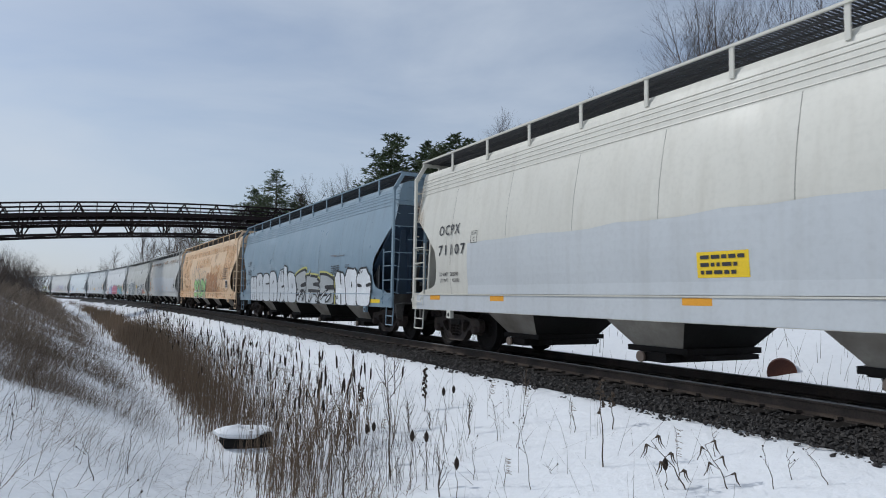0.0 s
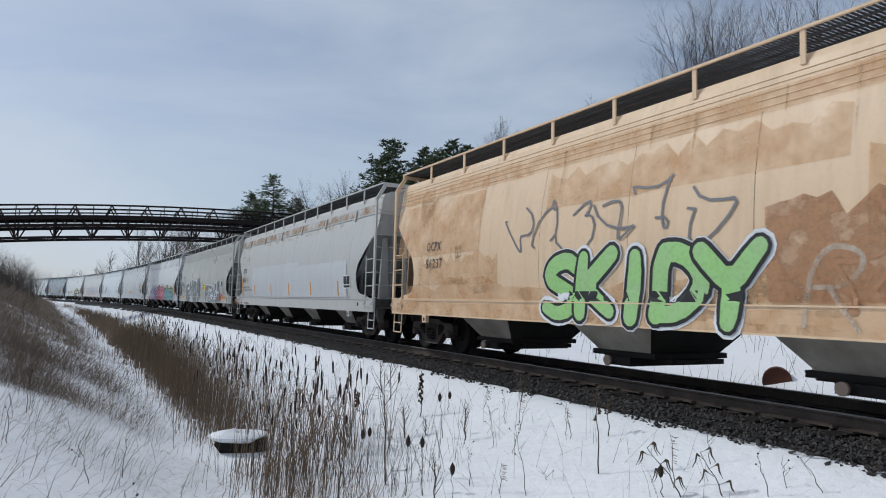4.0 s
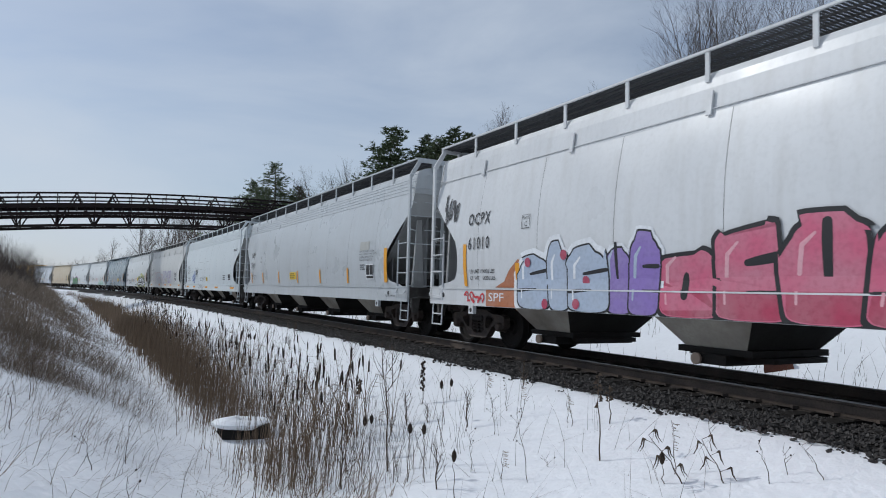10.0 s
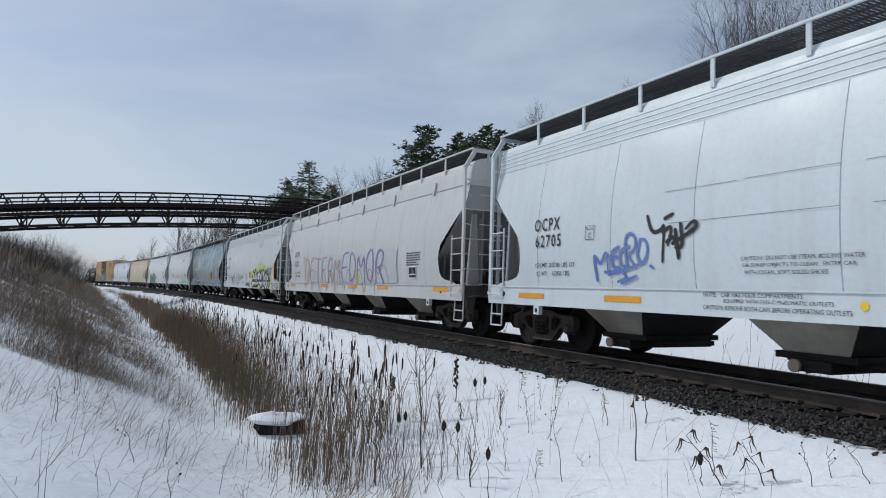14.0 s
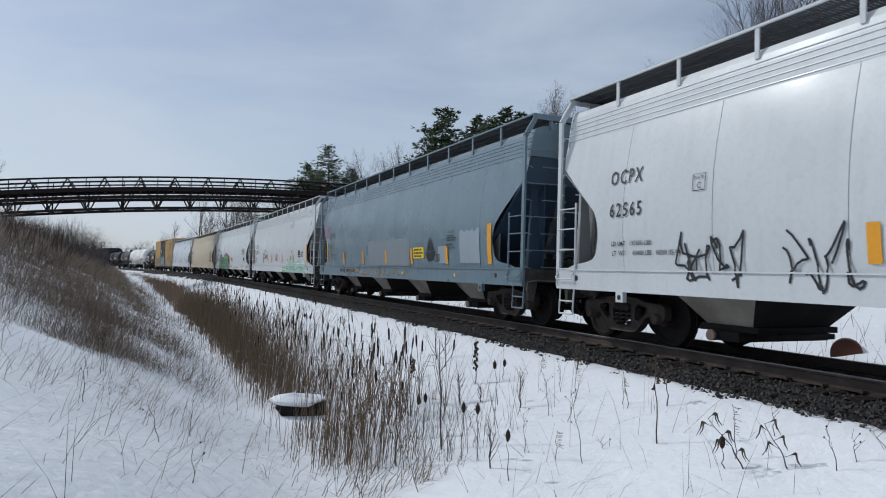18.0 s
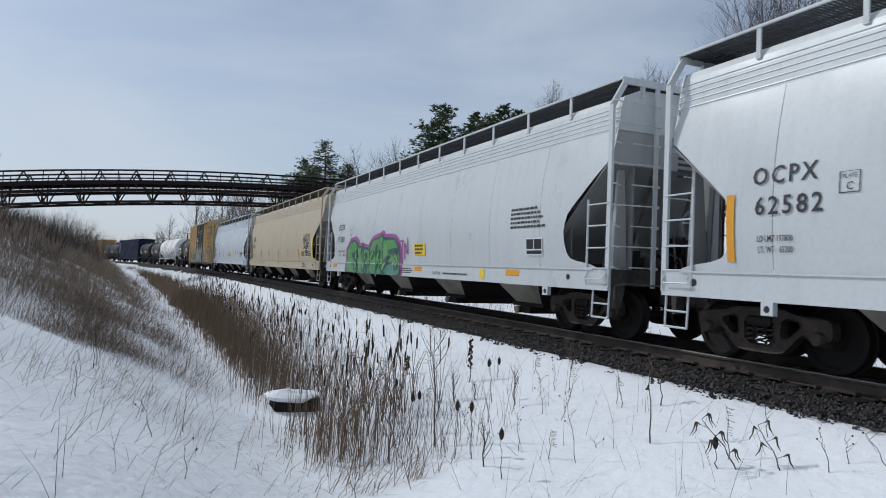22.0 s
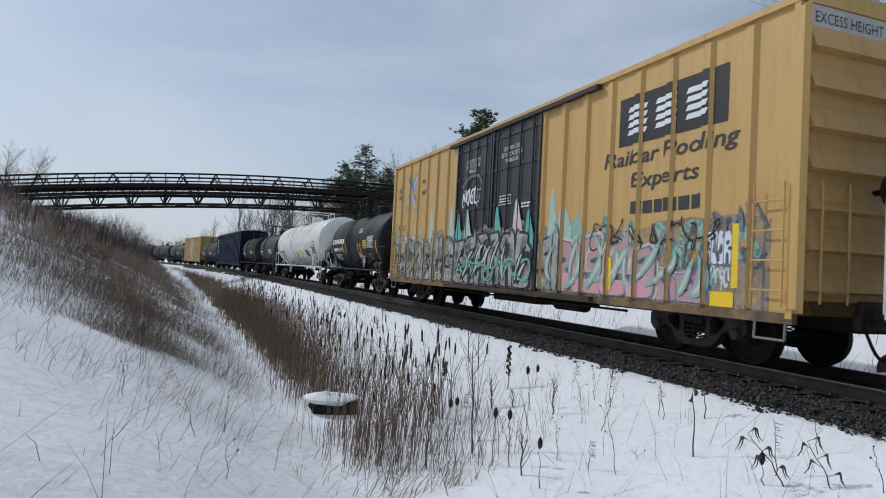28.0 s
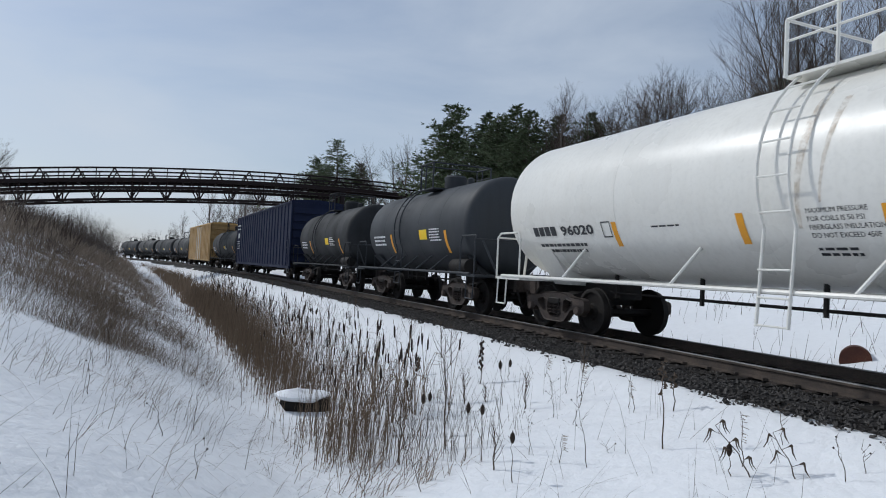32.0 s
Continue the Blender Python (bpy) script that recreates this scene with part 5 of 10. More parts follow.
def car_2():
    car, half = hopper("tan covered hopper car streaked with rust", TAN, car_length(2), TAN_SHADE, seed=3)
    marks(car, "OCPX", "56237", (-7.6, 2.4, 0.7, 0.22), (-7.6, 2.0, 0.8, 0.22), (-6.2, 2.2, 0.24))
    tag_piece(car, "SKIDY", -2.9, 0.93, 1.3, 2.1, SPRAY["lime"], BLACK, hopper_side, SPRAY["white"], 9, label="lime green graffiti with black edges")
    patch(car, 1.4, 5.0, 1.29, 2.4, ROLLED, 5, 0.16, "rust-brown rolled-over paint", lift=0.008)
    tag_piece(car, "RISE", 1.8, 1.0, 5.2, 1.95, None, OLD_CHALK, hopper_side, seed=66, label="pale graffiti outline")
    strokes(car, 2.2, 1.0, 6.6, 2.2, 6, 0.05, SPRAY["rust"], hopper_side, 11)
    strokes(car, -4.2, 2.0, 0.9, 3.2, 6, 0.04, GREY_MARK, hopper_side, 12, label="thin grey scrawl")
    small_print(car, 6.5, 1.98, 7.8, 2.66, 6, LETTER, hopper_side, random.Random(3))
    data_plate(car, 7.34, 1.55, 7.85, 1.92)
    for k, (x0, x1, z0, z1) in enumerate(((-9.2, 8.3, 3.66, 3.98), (-8.7, 7.4, 1.3, 1.62), (-9.3, 9.3, 0.92, 1.2), (-9.2, -5.2, 2.3, 3.6), (2.6, 8.4, 2.0, 2.9), (6.6, 9.1, 2.6, 3.65), (-8.0, -4.5, 1.6, 2.2), (-3.0, 2.4, 2.9, 3.5))):
        patch(car, x0, x1, z0, z1, TAN_RUST, 70 + k, 0.15 if z1 > 1.3 and z1 < 3.6 else 0.03, "orange rust bloom", "rust_stain", 0.004 + 0.0004 * k)
    rust_runs(car, half, 14, RUST, 6, 3.95, 0.9)
    rust_blots(car, 8.6, -8.6, 1.3, 1.75, 16, 63, 0.8, 0.22)
    rust_blots(car, -2.0, 6.5, 0.95, 1.2, 12, 64, 0.7, 0.1)
    for x0, z0, w, h in ((3.2, 3.1, 1.1, 0.5), (8.0, 2.7, 1.0, 1.2), (-8.3, 3.0, 0.9, 0.7)):
        lay("rust_stain", car, [[(x0, z0 + h), (x0 + w, z0 + h), (x0 + w * 0.8, z0 + h * 0.4), (x0 + w * 0.45, z0), (x0 + w * 0.1, z0 + h * 0.5)]], RUST, hopper_side, 0.006)
    return car


def car_3():
    car, half = hopper("off-white covered hopper car, rusty along the roof edge", OFF_WHITE, car_length(3), SHADE_GREY, False, seed=4)
    patch(car, -5.6, 1.6, 1.29, 2.62, TOUCHED_UP, 8, 0.018, "pale grey repainted area")
    patch(car, 1.6, 6.8, 1.29, 2.45, TOUCHED_UP, 9, 0.02)
    marks(car, "OCPX", "61018", (-7.47, 2.41, 0.63, 0.24), (-7.45, 1.97, 0.6, 0.24), (-6.62, 1.97, 0.26), ("LD LMT 196800 LBS 89250 KGS", -7.41, 1.69, 1.28), ("LT  WT  66200 LBS 30050 KGS  NEW 9-89", -7.41, 1.56, 1.77))
    upright_bars(car, (-5.1, -2.2, 0.45, 3.2, 6.0), w=0.11)
    upright_bars(car, (-7.6,), 1.34, 2.26, 0.14)
    rust_runs(car, half, 10, RUST, 7, 4.0, 0.3)
    patch(car, -9.2, 8.6, 3.79, 4.02, RIM_RUST, 61, 0.02, "orange rust along the roof edge", "rust_stain", 0.006)
    patch(car, -9.1, -7.2, 3.52, 3.72, SPECKLE, 62, 0.05, "", "rust_stain", 0.006)
    patch(car, -8.7, -6.3, 2.75, 3.3, SPECKLE, 66, 0.12, "", "rust_stain", 0.006)
    patch(car, -5.0, 6.0, 3.55, 3.7, SPECKLE, 67, 0.04, "", "rust_stain", 0.006)
    patch(car, -9.0, -7.6, 0.9, 0.99, SILL_RUST, 23, 0.02, "", "rust_stain", 0.009)
    patch(car, -9.35, -8.75, 0.95, 1.16, SILL_RUST, 21, 0.03, "bare rust on the sill", "rust_stain", 0.009)
    patch(car, -7.2, -6.2, 0.94, 1.0, SILL_RUST, 22, 0.03, "", "rust_stain", 0.009)
    for k, line in enumerate(("2 INCH", "HF COMP", "SHOES")):
        write(car, line, -8.05 + (0.08, 0, 0.08)[k], 1.13 - 0.075 * k, 0.06, LETTER, hopper_side)
    data_plate(car, 6.6, 1.6, 7.1, 1.95)
    return car


def car_4():
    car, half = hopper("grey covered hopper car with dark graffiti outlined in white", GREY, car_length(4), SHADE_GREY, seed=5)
    marks(car, "PFGX", "1817", (-7.29, 2.4, 0.78, 0.24), (-7.27, 2.0, 0.6, 0.25), (-5.92, 2.16, 0.26), ("LD LMT 196300 LBS", -7.21, 1.64, 0.94), ("LT WT    67700 LBS  NEW  12-90", -7.21, 1.54, 1.42))
    block_piece(car, "EMO!", -5.75, 0.9, -0.65, 2.35, SPRAY["moss"], SPRAY["white"], 13, "dark grey graffiti outlined in white", wild=0.7, wide=0.07)
    block_piece(car, "REAL", 1.5, 0.9, 5.5, 2.0, SPRAY["moss"], SPRAY["white"], 14, "dark grey graffiti outlined in white", wild=1.3, wide=0.05, rise=0.08)
    blades(car, 1.8, 0.95, 5.2, 2.1, 9, SPRAY["white"], SPRAY["moss"], hopper_side, 141, "white spray strokes", bulk=0.7)
    strokes(car, 5.6, 0.95, 6.4, 1.5, 3, 0.06, RED, hopper_side, 15, label="red spray scrawl")
    strokes(car, -0.7, 1.4, 0.6, 2.3, 3, 0.025, GREY_MARK, hopper_side, 16)
    sill_bars(car, (-7.7, -5.1, -2.0, 2.95, 6.37), z0=1.12, z1=1.23, w=0.9)
    strokes(car, -8.1, 2.2, -7.2, 2.7, 3, 0.07, SPRAY["white"], hopper_side, 91, label="white sprayed letters")
    strokes(car, -6.85, 1.75, -6.0, 2.2, 5, 0.035, GREY_MARK, hopper_side, 92, label="grey sprayed tag")
    strokes(car, 6.5, 1.3, 7.1, 1.75, 3, 0.022, GREY_MARK, hopper_side, 93)
    sticker(car, 0.71, 1.67, 1.47, 2.0, 5)
    data_plate(car, 6.22, 1.82, 6.62, 2.12)
    return car


def car_5():
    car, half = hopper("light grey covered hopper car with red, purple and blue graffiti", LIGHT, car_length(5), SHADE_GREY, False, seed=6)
    marks(car, "OCPX", "61010", (-7.6, 2.59, 0.86, 0.26), (-7.55, 2.07, 0.83, 0.26), (-5.6, 2.39, 0.26), ("LD LMT 196800 LBS", -7.49, 1.57, 0.97), ("LT  WT    66200 LBS", -7.48, 1.43, 0.97))
    lay("graffiti", car, [[(-6.55, 1.28), (-5.2, 1.28), (-5.3, 1.75), (-5.7, 1.82), (-6.0, 1.62), (-6.2, 1.4)]], SPRAY["orange"], hopper_side, 0.006, "rust-orange painted blob")
    lay("graffiti", car, [rect(-6.85, -5.6, 0.9, 1.23)], SPRAY["orange"], hopper_side, 0.006)
    strokes(car, -7.7, 0.93, -6.9, 1.2, 4, 0.035, RED, hopper_side, 94, label="red scrawled tag")
    write(car, "SPF", -6.75, 1.0, 0.17, SPRAY["white"], hopper_side, width=0.55, name="graffiti")
    block_piece(car, "SIS", -5.7, 0.9, -3.25, 1.95, SPRAY["pale_blue"], BLACK, 17, "pale blue graffiti with black edges and a white halo", SPRAY["white"], 0.12, wild=1.2, shine=SPRAY["white"], rim=0.03)
    lay("graffiti", car, [[(x + 0.09 * math.cos(a), z + 0.09 * math.sin(a)) for a in np.linspace(0, 5.8, 10)] for x, z in ((-5.35, 1.75), (-4.85, 1.0), (-4.3, 1.85), (-3.75, 1.4), (-4.0, 1.02))], SPRAY["crimson"], hopper_side, 0.03)
    block_piece(car, "VE", -3.3, 0.9, -2.2, 1.95, SPRAY["purple"], BLACK, 171, "purple graffiti with a white halo", SPRAY["white"], 0.08, wild=1.2, shine=SPRAY["pale_blue"], rim=0.03)
    block_piece(car, "DEUSE", -2.2, 0.9, 2.75, 1.9, SPRAY["pink"], BLACK, 18, "red and pink graffiti with dark edges", rise=0.28, wild=1.3, band_=SPRAY["crimson"], shine=SPRAY["rose"], rim=0.06, wide=0.05)
    block_piece(car, "WNEZ", 2.75, 0.9, 7.45, 1.95, SPRAY["olive"], BLACK, 19, "blue and olive graffiti with black edges", SPRAY["yellow"], 0.07, wild=1.3, band_=SPRAY["azure"], shine=SPRAY["sky"], wide=0.055, rim=0.065)
    blades(car, 3.0, 0.95, 7.2, 1.95, 9, SPRAY["sky"], SPRAY["azure"], hopper_side, 191, "blue spray strokes")
    upright_bars(car, (7.82,), 1.32, 2.25, 0.2)
    strokes(car, -8.75, 2.6, -8.1, 3.35, 5, 0.035, LETTER, hopper_side, 20, label="black scrawled tag", loops=1.6)
    upright_bars(car, (-7.75,), 1.3, 2.2, 0.13)
    upright_bars(car, (-5.78,), 1.3, 1.75, 0.14)
    write(car, "2 INCH HF COMP SHOES", 7.75, 0.97, 0.055, LETTER, hopper_side, width=0.95)
    small_print(car, 6.5, 1.75, 7.1, 2.0, 3, LETTER, hopper_side, random.Random(9))
    data_plate(car, 5.6, 1.55, 6.0, 1.9)
    return car


def car_6():
    car, half = hopper("cool grey covered hopper car with orange upright markers", COOL, car_length(6), SHADE_GREY, seed=7)
    marks(car, "OCPX", "71409", (-7.84, 2.53, 0.65, 0.24), (-7.82, 2.05, 0.74, 0.25), (-6.06, 2.28, 0.25), ("LD LMT   218400", -7.79, 1.66, 0.71), ("LT WT      67600", -7.78, 1.5, 0.71))
    upright_bars(car, (-7.75, -5.63, -2.96, -0.29, 2.39, 5.06), w=0.12)
    upright_bars(car, (7.92,), 1.38, 2.32, 0.2)
    for k, words in enumerate(("CAUTION: DO NOT USE STEAM,", "BOILING WATER OR SHARP OBJECTS", "TO CLEAN. ENTER CAR WITH", "CLEAN SOFT SOLED SHOES.")):
        write(car, words, 6.12, 2.25 - 0.08 * k, 0.055, LETTER, hopper_side, width=(1.1, 1.28, 1.05, 1.0)[k])
    patch(car, 6.12, 6.83, 2.32, 2.57, GREY, 51, 0.004, lift=0.005)
    small_print(car, 6.18, 1.74, 6.6, 1.92, 3, LETTER, hopper_side, random.Random(10))
    data_plate(car, 6.66, 1.5, 7.15, 1.88)
    sticker(car, -1.27, 1.5, -0.43, 1.77, 6)
    write(car, "2 INCH HF COMP SHOES", 8.0, 1.0, 0.05, LETTER, hopper_side, width=0.66)
    return car


def car_7():
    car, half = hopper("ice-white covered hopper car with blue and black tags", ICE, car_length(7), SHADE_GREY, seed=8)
    marks(car, "OCPX", "62705", (-7.17, 2.32, 0.83, 0.25), (-7.12, 2.01, 0.83, 0.24), (-5.57, 2.08, 0.25), ("LD LMT  202700  LBS  LO", -7.12, 1.63, 1.23), ("LT WT     65300  LBS", -7.1, 1.47, 1.04))
    scribble(car, [[(-5.27, 1.38), (-5.34, 1.88), (-5.17, 1.6), (-4.98, 1.92), (-4.97, 1.55)], [(-4.68, 1.92), (-4.88, 1.85), (-4.86, 1.58), (-4.68, 1.6)], [(-4.86, 1.75), (-4.72, 1.77)], [(-4.44, 1.92), (-4.68, 1.85), (-4.66, 1.6), (-4.48, 1.62)], [(-4.5, 1.55), (-4.55, 2.05), (-4.42, 2.14), (-4.28, 2.05), (-4.3, 1.85), (-4.5, 1.8), (-4.3, 1.58)],
                   [(-4.18, 2.02), (-4.28, 1.75), (-4.14, 1.6), (-4.0, 1.85), (-4.08, 2.03), (-4.2, 2.0)], [(-5.05, 1.52), (-4.75, 1.5), (-4.1, 1.66)], [(-4.95, 1.48), (-4.7, 1.58), (-4.5, 1.42), (-4.75, 1.36)], [(-4.66, 1.34), (-4.3, 1.45)], [(-3.97, 1.6), (-3.93, 1.57)]], 0.022, SPRAY["blue"], "blue sprayed tag")
    scribble(car, [[(-4.03, 2.36), (-3.93, 2.1), (-3.75, 2.12), (-3.66, 2.24), (-3.72, 1.66)], [(-3.7, 2.1), (-3.5, 2.2), (-3.6, 1.9)], [(-3.62, 1.95), (-3.45, 2.05), (-3.4, 1.7)], [(-3.45, 2.12), (-3.38, 1.72)], [(-3.5, 1.92), (-3.2, 2.05), (-3.02, 2.15), (-3.1, 2.24), (-3.25, 2.12)], [(-3.66, 2.3), (-3.5, 2.36)], [(-3.35, 2.2), (-3.3, 1.85), (-3.45, 1.86)]], 0.024, BLACK, "black sprayed tag")
    data_plate(car, 6.42, 1.5, 6.9, 1.82)
    sticker(car, -0.2, 1.46, 0.32, 1.7, 7)
    sill_bars(car, (-7.75, -5.08, -0.5, 2.7, 6.94), z0=1.03, z1=1.13, w=0.88)
    write(car, "2 INCH HF COMP SHOES", 6.5, 1.15, 0.055, LETTER, hopper_side, width=0.88)
    small_print(car, 5.0, 1.74, 5.75, 1.81, 1, LETTER, hopper_side, random.Random(55))
    small_print(car, 5.0, 1.5, 5.6, 1.7, 2, LETTER, hopper_side, random.Random(11))
    small_print(car, 7.2, 3.05, 8.2, 3.2, 2, LETTER, hopper_side, random.Random(12))
    for words, x, z, w in (("CAUTION:  DO NOT USE STEAM, BOILING WATER", -2.32, 1.63, 1.62), ("OR SHARP OBJECTS TO CLEAN.  ENTER CAR", -2.3, 1.54, 1.5), ("WITH CLEAN, SOFT SOLED SHOES.", -2.28, 1.45, 1.16), ("NOTE:   CAR HAS FOUR COMPARTMENTS", -2.96, 1.16, 1.5),
                           ("EQUIPPED WITH 5335-C PNEUMATIC OUTLETS", -2.61, 1.075, 1.54), ("CAUTION: REMOVE BOTH CAPS BEFORE OPERATING OUTLETS", -2.96, 0.985, 2.1)):
        write(car, words, x, z, 0.06, LETTER, hopper_side, width=w)
    lay("yellow_dot", car, [[(-0.73 + 0.05 * math.cos(a), 1.1 + 0.05 * math.sin(a)) for a in np.linspace(0, 5.8, 12)]], YELLOW, hopper_side)
    for x, z in ((-3.7, 2.7), (-2.28, 2.71), (-3.6, 2.22), (-2.28, 2.22), (-0.7, 2.7), (-0.6, 2.22)):
        lay("dent_line", car, [rect(x, x + 1.3, z, z + 0.007)], GREY_MARK, hopper_side)
    return car


def car_8():
    car, half = hopper("bone-white covered hopper car with faded pink graffiti", BONE, car_length(8), SHADE_GREY, False, seed=9)
    marks(car, "OCPX", "61202", (-7.4, 2.42, 0.8, 0.24), (-7.4, 2.0, 0.8, 0.24), (-5.8, 2.16, 0.25), ("CO LMT  197000", -7.3, 1.66, 0.9), ("LT WT     66000", -7.3, 1.52, 0.9))
    patch(car, -4.6, 5.15, 1.29, 2.34, PALE_GREY, 10, 0.02, "grey paint over old graffiti")
    tag_piece(car, "DETERM", -5.6, 1.22, -0.3, 2.3, None, SPRAY["faded_pink"], hopper_side, seed=23, wild=0.03, label="faded pink graffiti outline")
    tag_piece(car, "EDMOR", -0.3, 1.3, 4.2, 2.35, None, SPRAY["purple"], hopper_side, seed=24, wild=0.03, label="faded purple graffiti outline")
    scribble(car, [[(-5.4 + 1.1 * k, 1.0), (-5.2 + 1.1 * k, 1.5), (-4.8 + 1.1 * k, 1.85), (-4.5 + 1.1 * k, 1.25), (-4.4 + 1.1 * k, 0.95)] for k in range(8)], 0.018, SPRAY["faded_pink"])
    scribble(car, [[(3.4, 2.1), (3.5, 1.5), (3.9, 1.75), (4.2, 1.9), (4.5, 1.32)]], 0.022, SPRAY["faded_pink"])
    scribble(car, [[(1.3, 1.45), (1.5, 1.7), (1.75, 1.45), (1.5, 1.35), (1.3, 1.5)], [(1.4, 1.3), (1.6, 1.75)]], 0.05, SPRAY["yellow"], "small yellow sprayed mark", 0.013)
    lay("rust_stain", car, [rect(-8.4 + 0.1 * k, -8.37 + 0.1 * k, 2.75, 3.25) for k in range(5)] + [rect(-8.45, -7.95, 2.98, 3.02), rect(-8.45, -8.0, 2.72, 2.76)], RUST, hopper_side)
    sill_bars(car, (-8.2, -3.0, 0.6, 3.5, 7.65), z0=1.1, z1=1.2, w=0.9)
    small_print(car, 5.9, 1.78, 6.9, 2.17, 6, LETTER, hopper_side, random.Random(14))
    data_plate(car, 6.07, 1.46, 6.55, 1.74)
    return car


def car_9():
    car, half = hopper("white covered hopper car with black, white and yellow graffiti", WHITE_CAR, car_length(9), SHADE_GREY, seed=10)
    marks(car, "OCPX", "62565", (-7.3, 2.7, 0.81, 0.25), (-7.27, 2.15, 0.8, 0.24), (-5.39, 2.42, 0.25), ("LD LMT   197600 LBS", -7.23, 1.66, 0.99), ("LT  WT      65400 LBS   NEW 05-94", -7.22, 1.5, 1.6))
    lay("overspray", car, [[(1.2, 1.28), (6.9, 1.28), (6.3, 1.75), (5.8, 2.05), (4.7, 2.3), (4.0, 2.35), (3.86, 2.7), (3.7, 2.4), (3.0, 2.0), (2.3, 2.05), (1.5, 1.85)]], HALO, hopper_side, 0.0095, "yellow overspray round the graffiti")
    lay("overspray", car, [rect(1.2, 8.6, 0.9, 1.23)], HALO, hopper_side, 0.0095)
    blades(car, 1.5, 0.9, 6.3, 2.25, 34, BLACK, SPRAY["white"], hopper_side, 25, "wild black and white spiked graffiti in yellow overspray", 0.011, 1.15)
    tag_piece(car, "TEVS", 6.85, 0.9, 8.3, 1.25, SPRAY["slate"], SPRAY["white"], hopper_side, seed=52, fat=0.9, label="small black and white sprayed tag")
    strokes(car, 5.95, 1.5, 6.9, 2.15, 5, 0.05, GREY_MARK, hopper_side, 53, label="faded grey sprayed tag")
    for k, words in enumerate(("EXW 10-8   H 3-10", "EW  9-8   H 15-1", "CU FT 5800")):
        write(car, words, 6.75, 2.06 - 0.09 * k, 0.05, LETTER, hopper_side, width=(0.52, 0.52, 0.34)[k])
    strokes(car, -5.7, 1.0, -4.4, 1.85, 4, 0.035, BLACK, hopper_side, 26, label="black scrawled face", loops=1.5)
    strokes(car, -3.85, 1.0, -2.85, 1.85, 4, 0.03, BLACK, hopper_side, 27)
    strokes(car, -2.45, 1.42, -1.24, 1.75, 5, 0.03, BLACK, hopper_side, 28)
    strokes(car, -0.4, 0.95, 0.95, 1.22, 7, 0.045, BLACK, hopper_side, 29)
    sticker(car, 0.7, 1.5, 1.46, 1.88, 8)
    upright_bars(car, (-2.8, -0.4, 2.4, 5.4))
    upright_bars(car, (7.4,), 1.36, 2.3, 0.2)
    return car


def car_10():
    car, half = hopper("steel-blue covered hopper car with a stencilled sailing boat", STEEL_BLUE, car_length(10), NAVY, seed=11)
    marks(car, "OCPX", "62547", (-7.42, 2.4, 0.82, 0.25), (-7.38, 1.99, 0.79, 0.24), (-5.75, 2.14, 0.25), ("LD LMT   197300 LBS", -7.35, 1.68, 0.99), ("LT  WT      65700 LBS", -7.33, 1.54, 1.0))
    sticker(car, 2.34, 1.52, 3.14, 1.84, 9)
    upright_bars(car, (-5.24, -2.7, -0.2, 2.1, 4.62))
    upright_bars(car, (-7.78,), 1.43, 2.3, 0.13)
    upright_bars(car, (7.0,), 1.36, 2.3, 0.2)
    lay("boat_stencil", car, [[(3.25, 1.68), (3.98, 1.72), (3.8, 1.46), (3.4, 1.42)], [(3.34, 1.72), (3.56, 1.72), (3.6, 2.12), (3.5, 2.0)], [(3.62, 1.72), (3.9, 1.74), (3.74, 2.0), (3.66, 2.1)]], BLACK, hopper_side, label="black stencilled sailing boat")
    write(car, "SB", 3.92, 1.42, 0.22, BLACK, hopper_side, shear=0.3)
    patch(car, 4.15, 4.66, 1.38, 1.84, DULL_BLUE, 12, 0.02)
    patch(car, 5.5, 6.6, 1.38, 2.2, DULL_BLUE, 13, 0.05)
    patch(car, -2.0, 2.0, 1.3, 2.15, FADED_BLUE, 14, 0.02)
    write(car, "CAUTION", 4.8, 2.17, 0.06, LETTER, hopper_side)
    small_print(car, 4.7, 1.95, 5.3, 2.13, 3, LETTER, hopper_side, random.Random(15))
    small_print(car, 4.7, 1.84, 5.2, 1.91, 1, LETTER, hopper_side, random.Random(56))
    write(car, "LINED 09-14", 4.7, 1.75, 0.07, LETTER, hopper_side)
    strokes(car, -4.5, 0.95, 1.6, 1.2, 9, 0.05, OLD_OCHRE, hopper_side, 31, label="faint ochre scrawl on the sill")
    for x in (-3.6, 1.4, 5.2):
        lay("yellow_dot", car, [[(x + 0.05 * math.cos(a), 1.08 + 0.05 * math.sin(a)) for a in np.linspace(0, 5.8, 12)]], YELLOW, hopper_side)
    scribble(car, [[(-8.45, 2.9), (-8.3, 2.6), (-8.2, 2.95), (-8.1, 2.55)], [(-8.4, 2.72), (-8.05, 2.8)], [(-8.15, 3.15), (-8.0, 2.6), (-7.95, 3.0), (-7.8, 2.65)], [(-8.05, 2.5), (-7.85, 2.85), (-7.75, 3.1), (-7.72, 2.6)], [(-8.35, 2.5), (-7.9, 2.62), (-7.6, 2.75)], [(-7.85, 2.95), (-7.65, 2.7), (-7.85, 2.45)], [(-8.3, 3.0), (-8.0, 2.9), (-7.62, 3.05)]], 0.014, SPRAY["hot_pink"], "pink sprayed scrawl")
    lay("maker_mark", car, [rect(-5.75, -5.45, 1.05, 1.17)] + [rect(-5.38 + 0.13 * k, -5.28 + 0.13 * k, 1.05, 1.16) for k in range(13) if k not in (3, 10)], LETTER, hopper_side)
    return car


